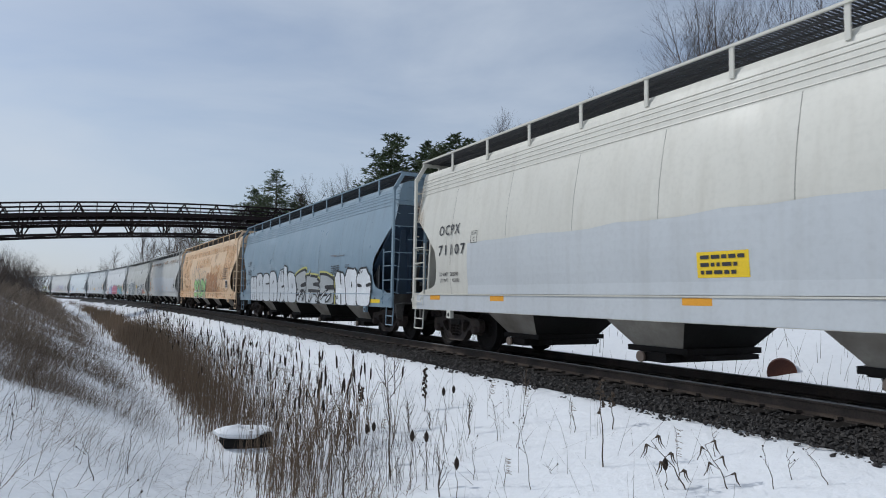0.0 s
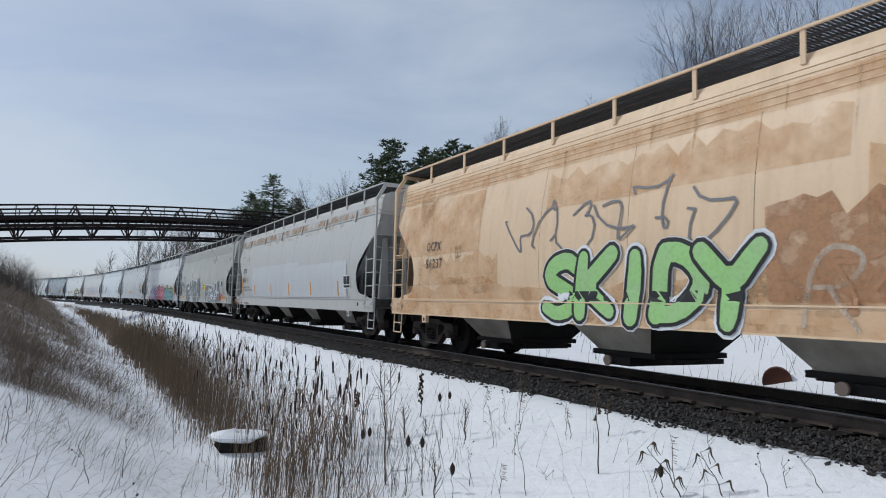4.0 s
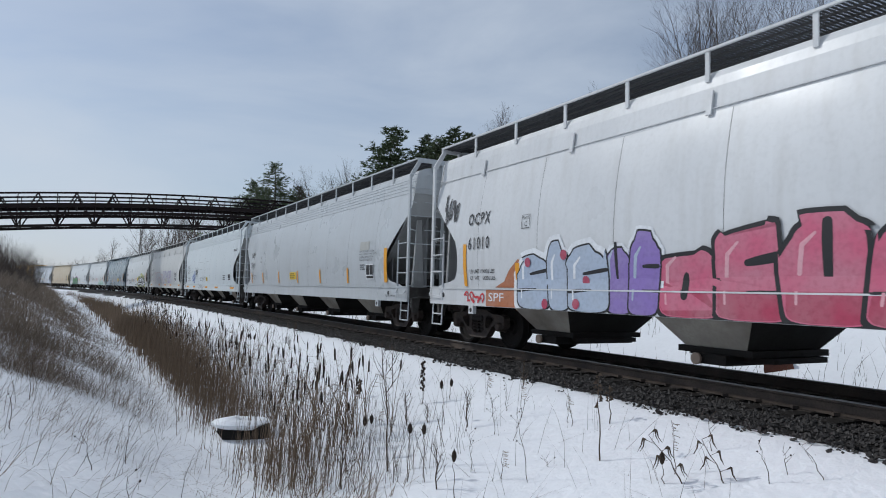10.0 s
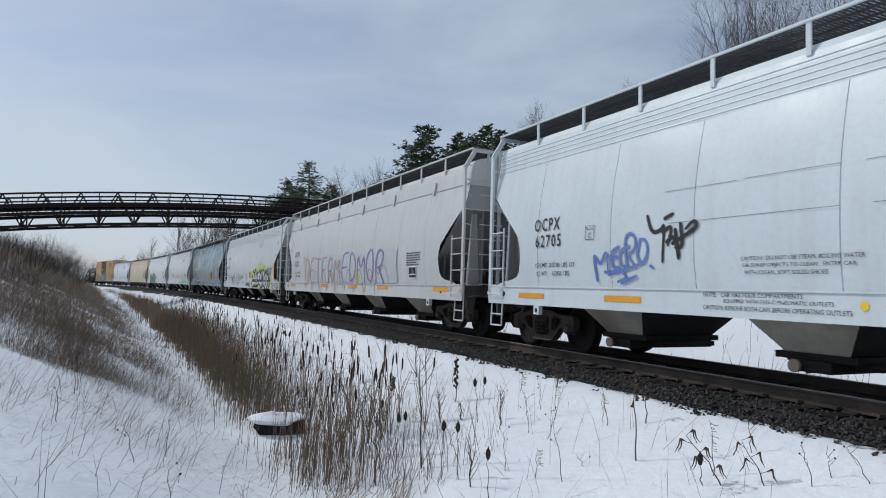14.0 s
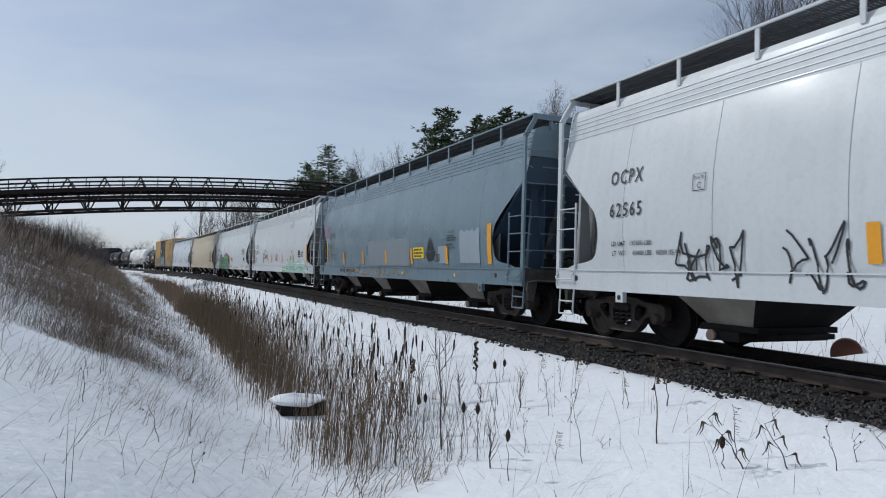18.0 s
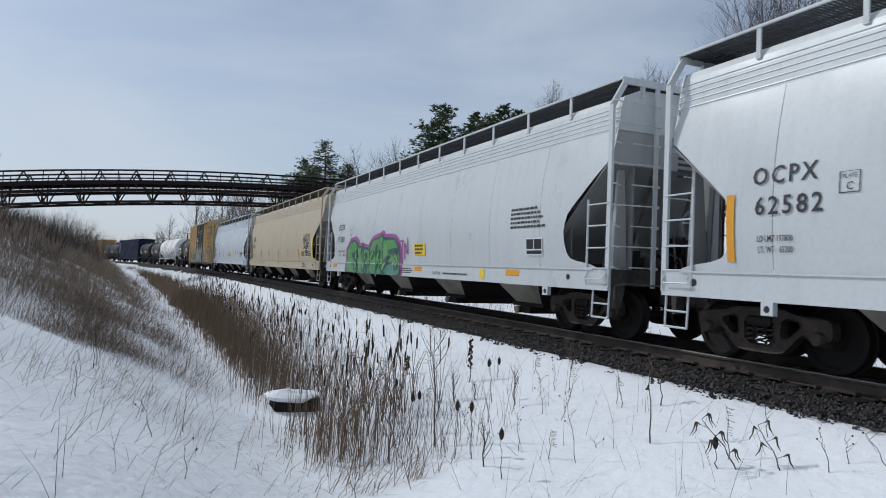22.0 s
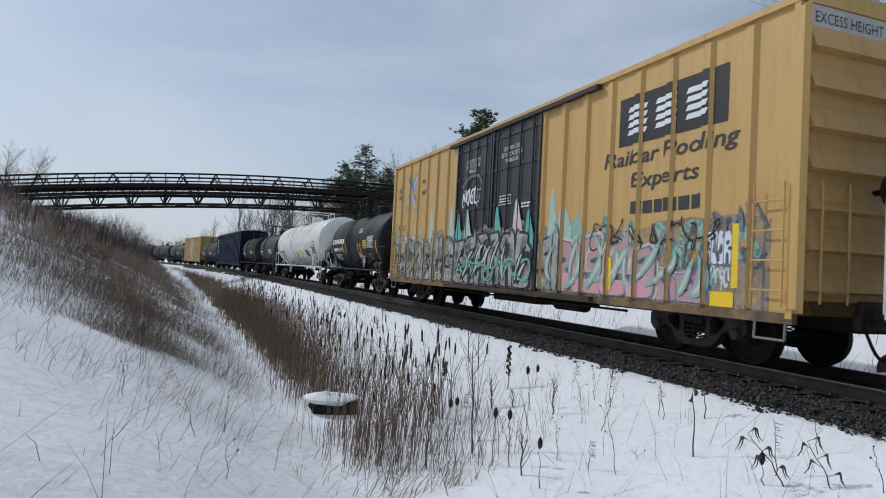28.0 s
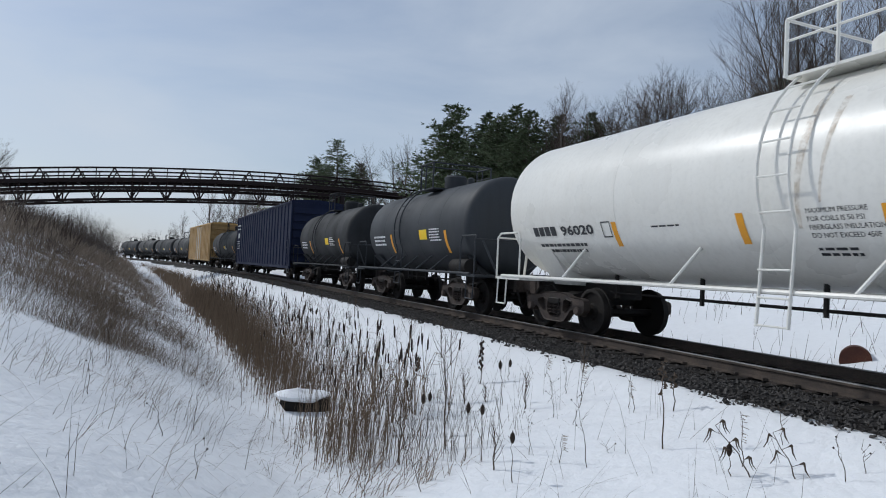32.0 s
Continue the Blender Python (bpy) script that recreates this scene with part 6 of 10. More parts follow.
def car_11():
    car, half = hopper("white covered hopper car with pale green graffiti on the sill", WHITE_CAR, car_length(11), SHADE_GREY, seed=12)
    marks(car, "OCPX", "62582", (-7.39, 2.39, 0.92, 0.23), (-7.34, 2.0, 0.95, 0.24), (-6.2, 2.19, 0.25), ("LD LMT 197800", -7.31, 1.66, 0.52), ("LT. WT   65200", -7.3, 1.52, 0.51))
    lay("graffiti", car, [rect(1.47, 2.5, 0.92, 1.18)], SPRAY["leaf"], hopper_side, 0.009, "green sprayed block with a white tag")
    scribble(car, [[(1.55 + 0.1 * k, 0.97), (1.6 + 0.1 * k, 1.13), (1.62 + 0.1 * k, 1.0), (1.66 + 0.1 * k, 1.1 + 0.02 * (k % 3))] for k in range(7)], 0.012, SPRAY["white"])
    wave = [(2.3, 0.92), (2.28, 1.05), (2.45, 1.27), (2.9, 1.42), (3.28, 1.45), (3.4, 1.57), (3.75, 1.52), (4.05, 1.45), (4.25, 1.52), (4.4, 1.45), (5.0, 1.46), (5.6, 1.62), (6.2, 1.5), (6.8, 1.42), (7.1, 1.15), (7.0, 0.92)]
    lay("graffiti", car, [[(3.6 + (x - 3.6) * 1.02, 0.905 + (z - 0.905) * 1.05) for x, z in wave]], SPRAY["white"], hopper_side, 0.0085, "pale teal graffiti with white edges")
    piece = lay("graffiti", car, [wave], SPRAY["mint"], hopper_side, 0.0105, "pale teal graffiti with dark letter lines")
    lay("letter", piece, [[(x, z), (x + 0.45, z + 0.09), (x + 0.62, z + 0.3), (x + 0.35, z + 0.22)] for x, z in ((2.6, 0.98), (3.2, 1.1), (3.75, 1.0), (4.3, 1.12), (4.9, 1.0), (5.5, 1.12), (6.1, 1.0))], SPRAY["faded_teal"], hopper_side, 0.0125)
    lay("letter", piece, [[(x, z), (x + 0.3, z + 0.04), (x + 0.28, z + 0.085), (x + 0.02, z + 0.05)] for x, z in ((2.62, 1.18), (2.7, 1.06), (4.3, 1.2), (4.35, 1.06), (5.2, 1.3), (5.9, 1.12))] + [[(3.45, 0.98), (3.6, 1.0), (4.05, 1.36), (3.98, 1.36)], [(3.85, 0.95), (3.9, 0.95), (4.3, 1.3), (4.25, 1.32)]], LETTER, hopper_side, 0.014)
    lay("letter", piece, [rect(4.5, 4.85, 1.0, 1.1), rect(6.3, 6.6, 1.05, 1.15)], SPRAY["leaf"], hopper_side, 0.015)
    for x, z in ((2.55, 1.22), (4.1, 1.5)):
        lay("letter", piece, [[(x + r0 * math.cos(k * math.pi / 4), z + r0 * math.sin(k * math.pi / 4)) for k, r0 in enumerate((0.14, 0.02) * 4)]], SPRAY["white"], hopper_side, 0.0165)
    lay("lime_square", car, [rect(3.56, 3.82, 1.5, 1.77)], SPRAY["leaf"], hopper_side, 0.008, "bright green sprayed square")
    scribble(car, [[(-4.3, 1.75), (-4.42, 2.0), (-4.25, 2.02), (-4.05, 1.95)], [(-4.3, 1.72), (-4.05, 1.68), (-3.85, 1.78)], [(-3.95, 1.98), (-3.85, 1.75)], [(-3.8, 1.95), (-3.62, 1.72), (-3.5, 1.95)], [(-3.75, 1.68), (-3.55, 1.9), (-3.45, 1.66)], [(-3.4, 1.95), (-3.35, 1.7), (-3.2, 1.92), (-3.0, 1.85), (-3.2, 1.76)],
                   [(-3.25, 1.8), (-3.0, 1.7), (-2.75, 1.62), (-2.6, 1.34)], [(-3.92, 2.22), (-3.78, 2.05)], [(-3.78, 2.25), (-3.9, 2.05)], [(-3.98, 2.14), (-3.72, 2.13)]], 0.02, BLACK, "black sprayed tag")
    upright_bars(car, (-4.62, -1.74, 1.36, 4.26), 1.42, 1.86)
    upright_bars(car, (-7.8,), 1.4, 2.3, 0.13)
    for k, words in enumerate(("CLOSE DUST CAPS AND ROOF", "HATCHES BEFORE CAR MOVES")):
        write(car, words, 2.77, 1.58 - 0.07 * k, 0.045, LETTER, hopper_side, width=0.56)
    small_print(car, 3.98, 2.0, 4.45, 2.04, 1, LETTER, hopper_side, random.Random(61))
    upright_bars(car, (7.25,), 1.38, 2.34, 0.2)
    data_plate(car, 5.54, 1.68, 5.98, 2.04)
    small_print(car, 6.2, 1.7, 6.7, 1.98, 3, LETTER, hopper_side, random.Random(16))
    small_print(car, -0.55, 1.5, 0.3, 1.92, 6, RED, hopper_side, random.Random(17))
    return car


def car_12():
    car, half = hopper("white covered hopper car with green and magenta graffiti", WHITE_CAR, car_length(12), SHADE_GREY, seed=13)
    marks(car, "OCPX", "71580", (-7.49, 2.52, 0.85, 0.23), (-7.47, 2.04, 0.9, 0.24), (-5.87, 2.27, 0.26), ("LD LMT   218500 LBS", -7.44, 1.65, 1.03), ("LT  WT      67500 LBS", -7.43, 1.5, 1.03))
    block_piece(car, "EMAS", -6.2, 0.9, -0.6, 1.9, SPRAY["green"], SPRAY["deep_teal"], 35, "green graffiti with dark edges and a magenta halo", SPRAY["magenta"], 0.2, rise=0.3, wild=1.2, band_=SPRAY["sea"], shine=SPRAY["leaf"], rim=0.09, wide=0.085)
    blades(car, -5.8, 0.95, -0.9, 1.9, 9, SPRAY["deep_teal"], SPRAY["leaf"], hopper_side, 351, "dark green spray strokes")
    tag_piece(car, "TN", -0.45, 1.4, 0.2, 2.0, None, SPRAY["magenta"], hopper_side, seed=37, label="magenta sprayed tag")
    sticker(car, 0.7, 1.52, 1.49, 1.86, 10)
    sill_bars(car, (-8.2, -4.9, 0.7, 6.0), z0=1.07, z1=1.19, w=0.55)
    write(car, "CAUTION:", 2.0, 1.0, 0.08, LETTER, hopper_side)
    small_print(car, 2.7, 1.0, 4.2, 1.08, 1, LETTER, hopper_side, random.Random(18))
    small_print(car, -0.3, 0.98, 0.6, 1.16, 3, LETTER, hopper_side, random.Random(19))
    lay("yellow_dot", car, [[(4.9 + 0.13 * math.cos(a), 1.08 + 0.13 * math.sin(a)) for a in np.linspace(0, 5.8, 12)]], YELLOW, hopper_side)
    small_print(car, 6.2, 2.05, 7.6, 2.52, 5, LETTER, hopper_side, random.Random(20))
    data_plate(car, 6.86, 1.53, 7.42, 1.83)
    return car


def car_13():
    car, half = hopper("buff covered hopper car with a black sprayed tag", BUFF, car_length(13), SHADE_GREY, seed=14)
    lay("overpainted_mark", car, [[(-7.9, 2.44), (-7.2, 2.46), (-7.25, 2.75), (-7.55, 2.86), (-7.8, 2.78)]], WASH, hopper_side, 0.006, "grey smear of paint under the reporting mark")
    marks(car, "OCPX", "62336", (-8.02, 2.5, 0.86, 0.25), (-7.93, 2.07, 0.77, 0.24), (-7.09, 2.32, 0.27), ("LD LMT   202700", -7.9, 1.56, 0.7), ("LT WT      65300", -7.88, 1.44, 0.7))
    upright_bars(car, (-8.08,), 1.46, 2.36, 0.12, YELLOW)
    write(car, "2 INCH HF COMP SHOES", -7.73, 1.06, 0.08, LETTER, hopper_side, width=1.1)
    lay("stencilled_box", car, [rect(-5.88, -5.6, 1.17, 1.185), rect(-5.88, -5.6, 1.06, 1.07), rect(-5.88, -5.865, 1.07, 1.17), rect(-5.615, -5.6, 1.07, 1.17), rect(-5.75, -5.74, 1.07, 1.17)], LETTER, hopper_side)
    for k, words in enumerate(("NOTE: CAR HAS FOUR COMPARTMENTS", "EQUIPPED WITH 5335-C PNEUMATIC OUTLETS", "CAUTION: REMOVE BOTH CAPS BEFORE OPERATING OUTLETS")):
        write(car, words, -5.1, 1.17 - 0.07 * k, 0.05, LETTER, hopper_side, width=(1.2, 1.35, 1.6)[k])
    lay("maker_ring", car, [[(0.41 + r0 * math.cos(a), 1.13 + r0 * math.sin(a)) for r0, a in ((0.125, q), (0.125, q + 0.27), (0.105, q + 0.27), (0.105, q))] for q in np.linspace(0, 2 * math.pi, 24, False)], LETTER, hopper_side)
    lay("maker_mark", car, [rect(0.34 + 0.05 * k, 0.375 + 0.05 * k, 1.1, 1.16) for k in range(3)], LETTER, hopper_side)
    lay("yellow_dot", car, [[(2.04 + 0.06 * math.cos(a), 1.12 + 0.06 * math.sin(a)) for a in np.linspace(0, 5.8, 12)]], YELLOW, hopper_side)
    write(car, "HALO", 6.35, 2.05, 0.55, BLACK, hopper_side, width=1.2, name="graffiti", offset=0.01, shear=-0.1)
    strokes(car, 6.5, 1.85, 7.5, 2.05, 3, 0.06, BLACK, hopper_side, 38)
    upright_bars(car, (8.02,), 1.45, 2.38, 0.2, YELLOW)
    upright_bars(car, (-4.98, -2.52, 0.36, 2.7, 5.3), 1.44, 1.89, 0.14)
    upright_bars(car, (-5.06, -2.36, 0.23, 2.86), 1.44, 1.87, 0.1, SPRAY["grey"])
    data_plate(car, 6.85, 1.52, 7.3, 1.82)
    small_print(car, 6.0, 1.5, 6.7, 1.75, 3, LETTER, hopper_side, random.Random(21))
    small_print(car, 7.4, 1.5, 7.9, 1.75, 3, LETTER, hopper_side, random.Random(22))
    small_print(car, 6.2, 0.98, 6.9, 1.2, 3, LETTER, hopper_side, random.Random(23))
    rust_runs(car, half, 5, RUST, 9)
    return car


def car_14():
    car, half = hopper("silver-grey covered hopper car with orange upright markers", SILVER_GREY, car_length(14), SHADE_GREY, seed=15)
    marks(car, "OCPX", "62813", (-7.07, 2.49, 0.64, 0.24), (-7.05, 2.06, 0.75, 0.23), (-5.85, 2.28, 0.25), ("LD LMT   202700 LBS", -7.05, 1.65, 0.9), ("LT WT      65300 LBS", -7.03, 1.49, 0.9))
    upright_bars(car, (-7.5,), 1.41, 2.32, 0.2)
    upright_bars(car, (-5.2, -2.4, 0.3, 3.0, 5.8))
    lay("white_square", car, [rect(-5.65, -5.4, 1.47, 1.64)], WHITE, hopper_side)
    small_print(car, -7.6, 1.0, -6.6, 1.06, 1, LETTER, hopper_side, random.Random(24))
    sticker(car, 0.8, 1.5, 1.6, 1.84, 11)
    data_plate(car, 6.4, 1.5, 6.9, 1.85)
    return car


for number, build in enumerate((car_0, car_1, car_2, car_3, car_4, car_5, car_6, car_7, car_8, car_9, car_10, car_11, car_12, car_13, car_14)):
    in_train(number, build())

# ---- box cars ----
def ribbed_side(car, x0, x1, z0, z1, ribs, skin, out=0.06, rib_w=0.13, inner=True):
    """Flat sheets between hat-shaped posts."""
    xs = [x0 + (x1 - x0) * i / ribs for i in range(ribs + 1)]
    for a, b in zip(xs, xs[1:]):
        part("side_panel", Shape().box(a + 0.01, b - 0.01, -1.50, -1.46, z0, z1).mesh("side_panel", SNOW), car, skin)
    for x in xs:
        part("side_post", Shape().add(
            [(x - rib_w, -1.499, z0 + 0.03), (x - rib_w * 0.55, -1.5 - out, z0 + 0.08), (x + rib_w * 0.55, -1.5 - out, z0 + 0.08), (x + rib_w, -1.499, z0 + 0.03),
             (x - rib_w, -1.499, z1 - 0.03), (x - rib_w * 0.55, -1.5 - out, z1 - 0.08), (x + rib_w * 0.55, -1.5 - out, z1 - 0.08), (x + rib_w, -1.499, z1 - 0.03)],
            [(0, 1, 5, 4), (1, 2, 6, 5), (2, 3, 7, 6), (0, 3, 2, 1), (4, 5, 6, 7)]).mesh("side_post", SNOW), car, skin)


def box_car(label, skin, length, z1, doors=None, ribs=(9, 9), roof=None, truck_in=2.25, seed=0, sill=None):
    half = (length - 1.2) / 2
    z0 = 0.84
    car = tagged(new("box_car"), label, "box car", "freight cars of the train")
    d0, d1 = doors or (0, 0)
    if doors:
        ribbed_side(car, -half, d0 - 0.05, z0, z1 - 0.12, ribs[0], skin)
        ribbed_side(car, d1 + 0.05, half, z0, z1 - 0.12, ribs[1], skin)
    else:
        ribbed_side(car, -half, half, z0, z1 - 0.12, ribs[0], skin)
    part("far_side", Shape().box(-half, half, 1.44, 1.5, z0, z1 - 0.12).mesh("far_side", SNOW), car, skin)
    part("roof", Shape().along([(-1.56, z1 - 0.12), (-1.56, z1 - 0.02), (-0.8, z1 + 0.08), (0, z1 + 0.12), (0.8, z1 + 0.08), (1.56, z1 - 0.02), (1.56, z1 - 0.12)], -half - 0.03, half + 0.03).mesh("roof", SNOW), car, roof or skin)
    part("floor", Shape().box(-half, half, -1.44, 1.44, z0, z0 + 0.2).mesh("floor", DARK_IRON), car, DARK_IRON)
    for way in (-1, 1):
        e = way * half
        s = Shape().box(min(e, e - way * 0.05), max(e, e - way * 0.05), -1.5, 1.5, z0, z1 - 0.1)
        part("end_wall", s.mesh("end_wall", SNOW), car, skin)
        zs = np.linspace(z0 + 0.3, z1 - 0.75, 7)
        for z in zs:
            s = Shape().add([(e, -1.42, z), (e + way * 0.13, -1.4, z + 0.03), (e + way * 0.13, 1.4, z + 0.03), (e, 1.42, z), (e, -1.42, z + 0.36), (e, 1.42, z + 0.36)], [(0, 1, 2, 3), (1, 4, 5, 2), (0, 4, 1), (3, 2, 5)])
            part("end_corrugation", s.mesh("end_corrugation", SNOW), car, skin)
        for side in (-1, 1):
            part("corner_post", Shape().box(min(e, e - way * 0.1), max(e, e - way * 0.1), min(side * 1.46, side * 1.55), max(side * 1.46, side * 1.55), z0 - 0.05, z1 - 0.1).mesh("corner_post", SNOW), car, skin)
            s = Shape()
            for x in (e - way * 0.12, e - way * 0.62):
                s.rod((x, side * 1.6, z0 + 0.1), (x, side * 1.6, z0 + 1.75), 0.015)
            for z in (1.15, 1.55, 1.95, 2.35):
                s.rod((e - way * 0.12, side * 1.6, z), (e - way * 0.62, side * 1.6, z), 0.013)
            part("side_ladder", s.mesh("side_ladder", SNOW), car, skin)
            s = Shape().pipe([(e - way * 0.12, side * 1.5, z0), (e - way * 0.12, side * 1.52, 0.5), (e - way * 0.62, side * 1.52, 0.5), (e - way * 0.62, side * 1.5, z0)], 0.018)
            part("stirrup_step", s.mesh("stirrup_step", GREY_STEEL), car, GREY_STEEL)
        s = Shape().rod((e + way * 0.12, -0.7, 1.0), (e + way * 0.12, -0.7, 2.6), 0.018).rod((e + way * 0.12, -1.2, 1.0), (e + way * 0.12, -1.2, 2.6), 0.018)
        for z in (1.15, 1.55, 1.95, 2.35):
            s.rod((e + way * 0.12, -0.7, z), (e + way * 0.12, -1.2, z), 0.013)
        part("end_ladder", s.mesh("end_ladder", SNOW), car, skin)
        coupler(car, e, way)
    s = Shape().lathe([(half + 0.3, 0.0), (half + 0.3, 0.07), (half + 0.26, 0.07), (half + 0.26, 0.24), (half + 0.3, 0.28), (half + 0.33, 0.25)], 20, "x", (0, -0.1, 2.55)).rod((half, -0.1, 2.55), (half + 0.28, -0.1, 2.55), 0.04)
    part("brake_wheel", s.mesh("brake_wheel", DARK_IRON, True), car, DARK_IRON)
    part("side_sill", Shape().box(-half, half, -1.53, -1.44, z0 - 0.12, z0 + 0.02).mesh("side_sill", SNOW), car, sill or skin)
    part("far_sill", Shape().box(-half, half, 1.44, 1.53, z0 - 0.12, z0 + 0.02).mesh("far_sill", SNOW), car, skin)
    part("centre_sill", Shape().box(-half, half, -0.3, 0.3, 0.62, z0).mesh("centre_sill", DARK_IRON), car, DARK_IRON)
    s = Shape().rod((-half + 4, -1.1, 0.62), (half - 4, -1.1, 0.62), 0.025).box(-1.2, 1.2, -0.9, 0.9, 0.5, 0.72).rod((2.2, -0.9, 0.62), (3.3, -0.9, 0.62), 0.16, 12)
    part("brake_rigging", s.mesh("brake_rigging", DARK_IRON), car, DARK_IRON)
    for x in (-half + truck_in, half - truck_in):
        truck(car, x)
    return car, half


YELLOW_CAR = paint("box_car_yellow", (0.56, 0.35, 0.12), 0.25, 0.4, 0.5)
DOOR_BLACK = paint("door_black", (0.03, 0.031, 0.033), 0.2, 0.3, 0.45)
OCHRE = paint("ochre_paint", (0.46, 0.3, 0.13), 0.6, 0.6, 0.6)
DEEP_BLUE = paint("deep_blue_paint", (0.006, 0.011, 0.036), 0.1, 0.25, 0.75)


SILL_GRIME = material("grimy_brown_sill", (0.1, 0.075, 0.055), 0.8, vary=0.3, scale=2.5, fine=20, bump=0.004, other=(0.3, 0.2, 0.09))
WORN_SILVER = material("worn_silver_spray", (0.36, 0.355, 0.335), 0.6, vary=0.2, scale=3.0, fine=20, bump=0.0, other=(0.5, 0.485, 0.445))
thin_out(WORN_SILVER, 2.4, 0.3, 0.55, 0.92)
OLD_BLACK = material("worn_black_spray", (0.03, 0.03, 0.032), 0.7, vary=0.2, scale=3.0, fine=20, bump=0.0)
thin_out(OLD_BLACK, 3.4, 0.34, 0.56, 0.92)
OLD_WHITE = paint("weathered_white_paint", (0.5, 0.5, 0.48), 0.2, 0.4, 0.6)


def yellow_box_car():
    car, half = box_car("yellow box car with black double doors, graffiti along its lower side", YELLOW_CAR, car_length(15), 5.08, (-2.6, 2.28), (7, 8), seed=3, sill=SILL_GRIME)
    for a, b in ((-2.6, -0.3), (-0.2, 2.28)):
        door = part("door", Shape().box(a, b, -1.56, -1.5, 0.86, 4.85).mesh("door", SNOW), car, DOOR_BLACK, "black plug door with ribs and lock rods")
        for k in range(4):
            x = a + (b - a) * (k + 0.5) / 4
            part("lock_rod", Shape().rod((x, -1.6, 0.9), (x, -1.6, 4.8), 0.022).mesh("lock_rod", DOOR_BLACK), door, DOOR_BLACK)
        for z in (1.1, 2.0, 2.9, 3.8, 4.6):
            part("door_rib", Shape().box(a + 0.05, b - 0.05, -1.585, -1.56, z, z + 0.07).mesh("door_rib", DOOR_BLACK), door, DOOR_BLACK)
        for x in (a + 0.02, b - 0.02):
            part("door_frame", Shape().box(x - 0.04, x + 0.04, -1.6, -1.55, 0.86, 4.85).mesh("door_frame", DOOR_BLACK), door, DOOR_BLACK)
    part("door_track", Shape().box(-3.2, 4.5, -1.64, -1.53, 4.86, 4.95).mesh("door_track", DOOR_BLACK), car, RUSTY_IRON)
    part("door_track", Shape().box(-3.2, 4.5, -1.64, -1.5, 0.76, 0.84).mesh("door_track", DOOR_BLACK), car, RUSTY_IRON)
    POSTS.clear()
    POSTS.extend([-half + (half - 2.65) * i / 7 for i in range(8)] + [2.33 + (half - 2.33) * i / 8 for i in range(9)])
    out = post_side
    flush = lambda z: 1.50
    # emblem on the side: a dark panel with pale slanted shapes
    panel = lay("emblem_panel", car, [rect(5.1, 7.75, 3.62, 4.5)], BLACK, out, 0.005, "black panel with white slanted shapes", ())
    white = [[(x, z), (x + 0.5, z), (x + 0.55, z + 0.09), (x + 0.05, z + 0.09)] for x in (5.35, 6.1, 6.85) for z in (3.8, 3.94, 4.08, 4.22)]
    lay("emblem", panel, white, WHITE, out, 0.009, "", ())
    write(car, "Railcar Pooling", 4.75, 3.17, 0.36, LETTER, out, width=3.25, shear=0.18, offset=0.012)
    write(car, "Experts", 5.55, 2.75, 0.34, LETTER, out, width=1.65, shear=0.18, offset=0.012)
    lay("web_address", car, [rect(5.55 + 0.3 * k, 5.8 + 0.3 * k, 2.36, 2.58) for k in range(6)], LETTER, out, 0.005, "", ())
    for words, x, z, w in (("next", -8.52, 3.98, 0.5), ("load", -8.5, 3.74, 0.5), ("any", -5.92, 4.05, 0.45), ("road", -5.92, 3.72, 0.6)):
        write(car, words, x, z, 0.19, LETTER, out, width=w, shear=0.2, offset=0.008)
    for way in (-1, 1):
        for k, m in enumerate((SPRAY["azure"] if way > 0 else SPRAY["faded_pink"], OLD_WHITE, SPRAY["faded_pink"] if way > 0 else SPRAY["blue"])):
            x = 0.15 * (k - 1)
            arms = [[(-6.95 + way * (u0 * 0.52) + x - 0.08, 3.87 + u0 * 0.66), (-6.95 + way * (u0 * 0.52) + x + 0.08, 3.87 + u0 * 0.66), (-6.95 + way * (u1 * 0.52) + x + 0.08, 3.87 + u1 * 0.66), (-6.95 + way * (u1 * 0.52) + x - 0.08, 3.87 + u1 * 0.66)] for u0, u1 in ((-1, -0.06), (0.06, 1))]
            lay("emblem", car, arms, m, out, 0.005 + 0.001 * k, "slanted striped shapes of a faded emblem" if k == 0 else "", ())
    text_on = lambda z: 1.59
    for words, x, z, w in (("CLOSE AND LOCK", 0.45, 4.24, 0.85), ("BOTH DOORS BEFORE", 0.34, 4.09, 1.1), ("MOVING CAR", 0.58, 3.94, 0.66), ("CLOSE THIS DOOR", -1.92, 4.22, 0.98), ("BEFORE CLOSING", -1.9, 4.08, 0.93), ("MAIN DOOR", -1.72, 3.94, 0.6)):
        write(car, words, x, z, 0.1, WHITE, text_on, width=w)
    notice = lay("notice", car, [rect(0.3, 0.95, 2.9, 2.915), rect(0.3, 0.95, 3.12, 3.135), rect(0.3, 0.315, 2.915, 3.12), rect(0.935, 0.95, 2.915, 3.12)], WHITE, text_on, 0.006, "", ())
    small_print(notice, 0.36, 2.95, 0.9, 3.08, 2, WHITE, text_on, random.Random(81))
    small_print(car, 1.5, 2.75, 2.0, 2.9, 2, WHITE, text_on, random.Random(82))
    write(car, "TBOX", -8.43, 2.57, 0.2, LETTER, out, width=1.2, spacing=1.5)
    lay("number_bars", car, [rect(-8.5 + 0.42 * k, -8.25 + 0.42 * k, 2.12, 2.34) for k in range(6)], OLD_WHITE, out, 0.006, "", ())
    # layers of faded graffiti over the lower side and the doors
    doors_ = lambda z: 1.605
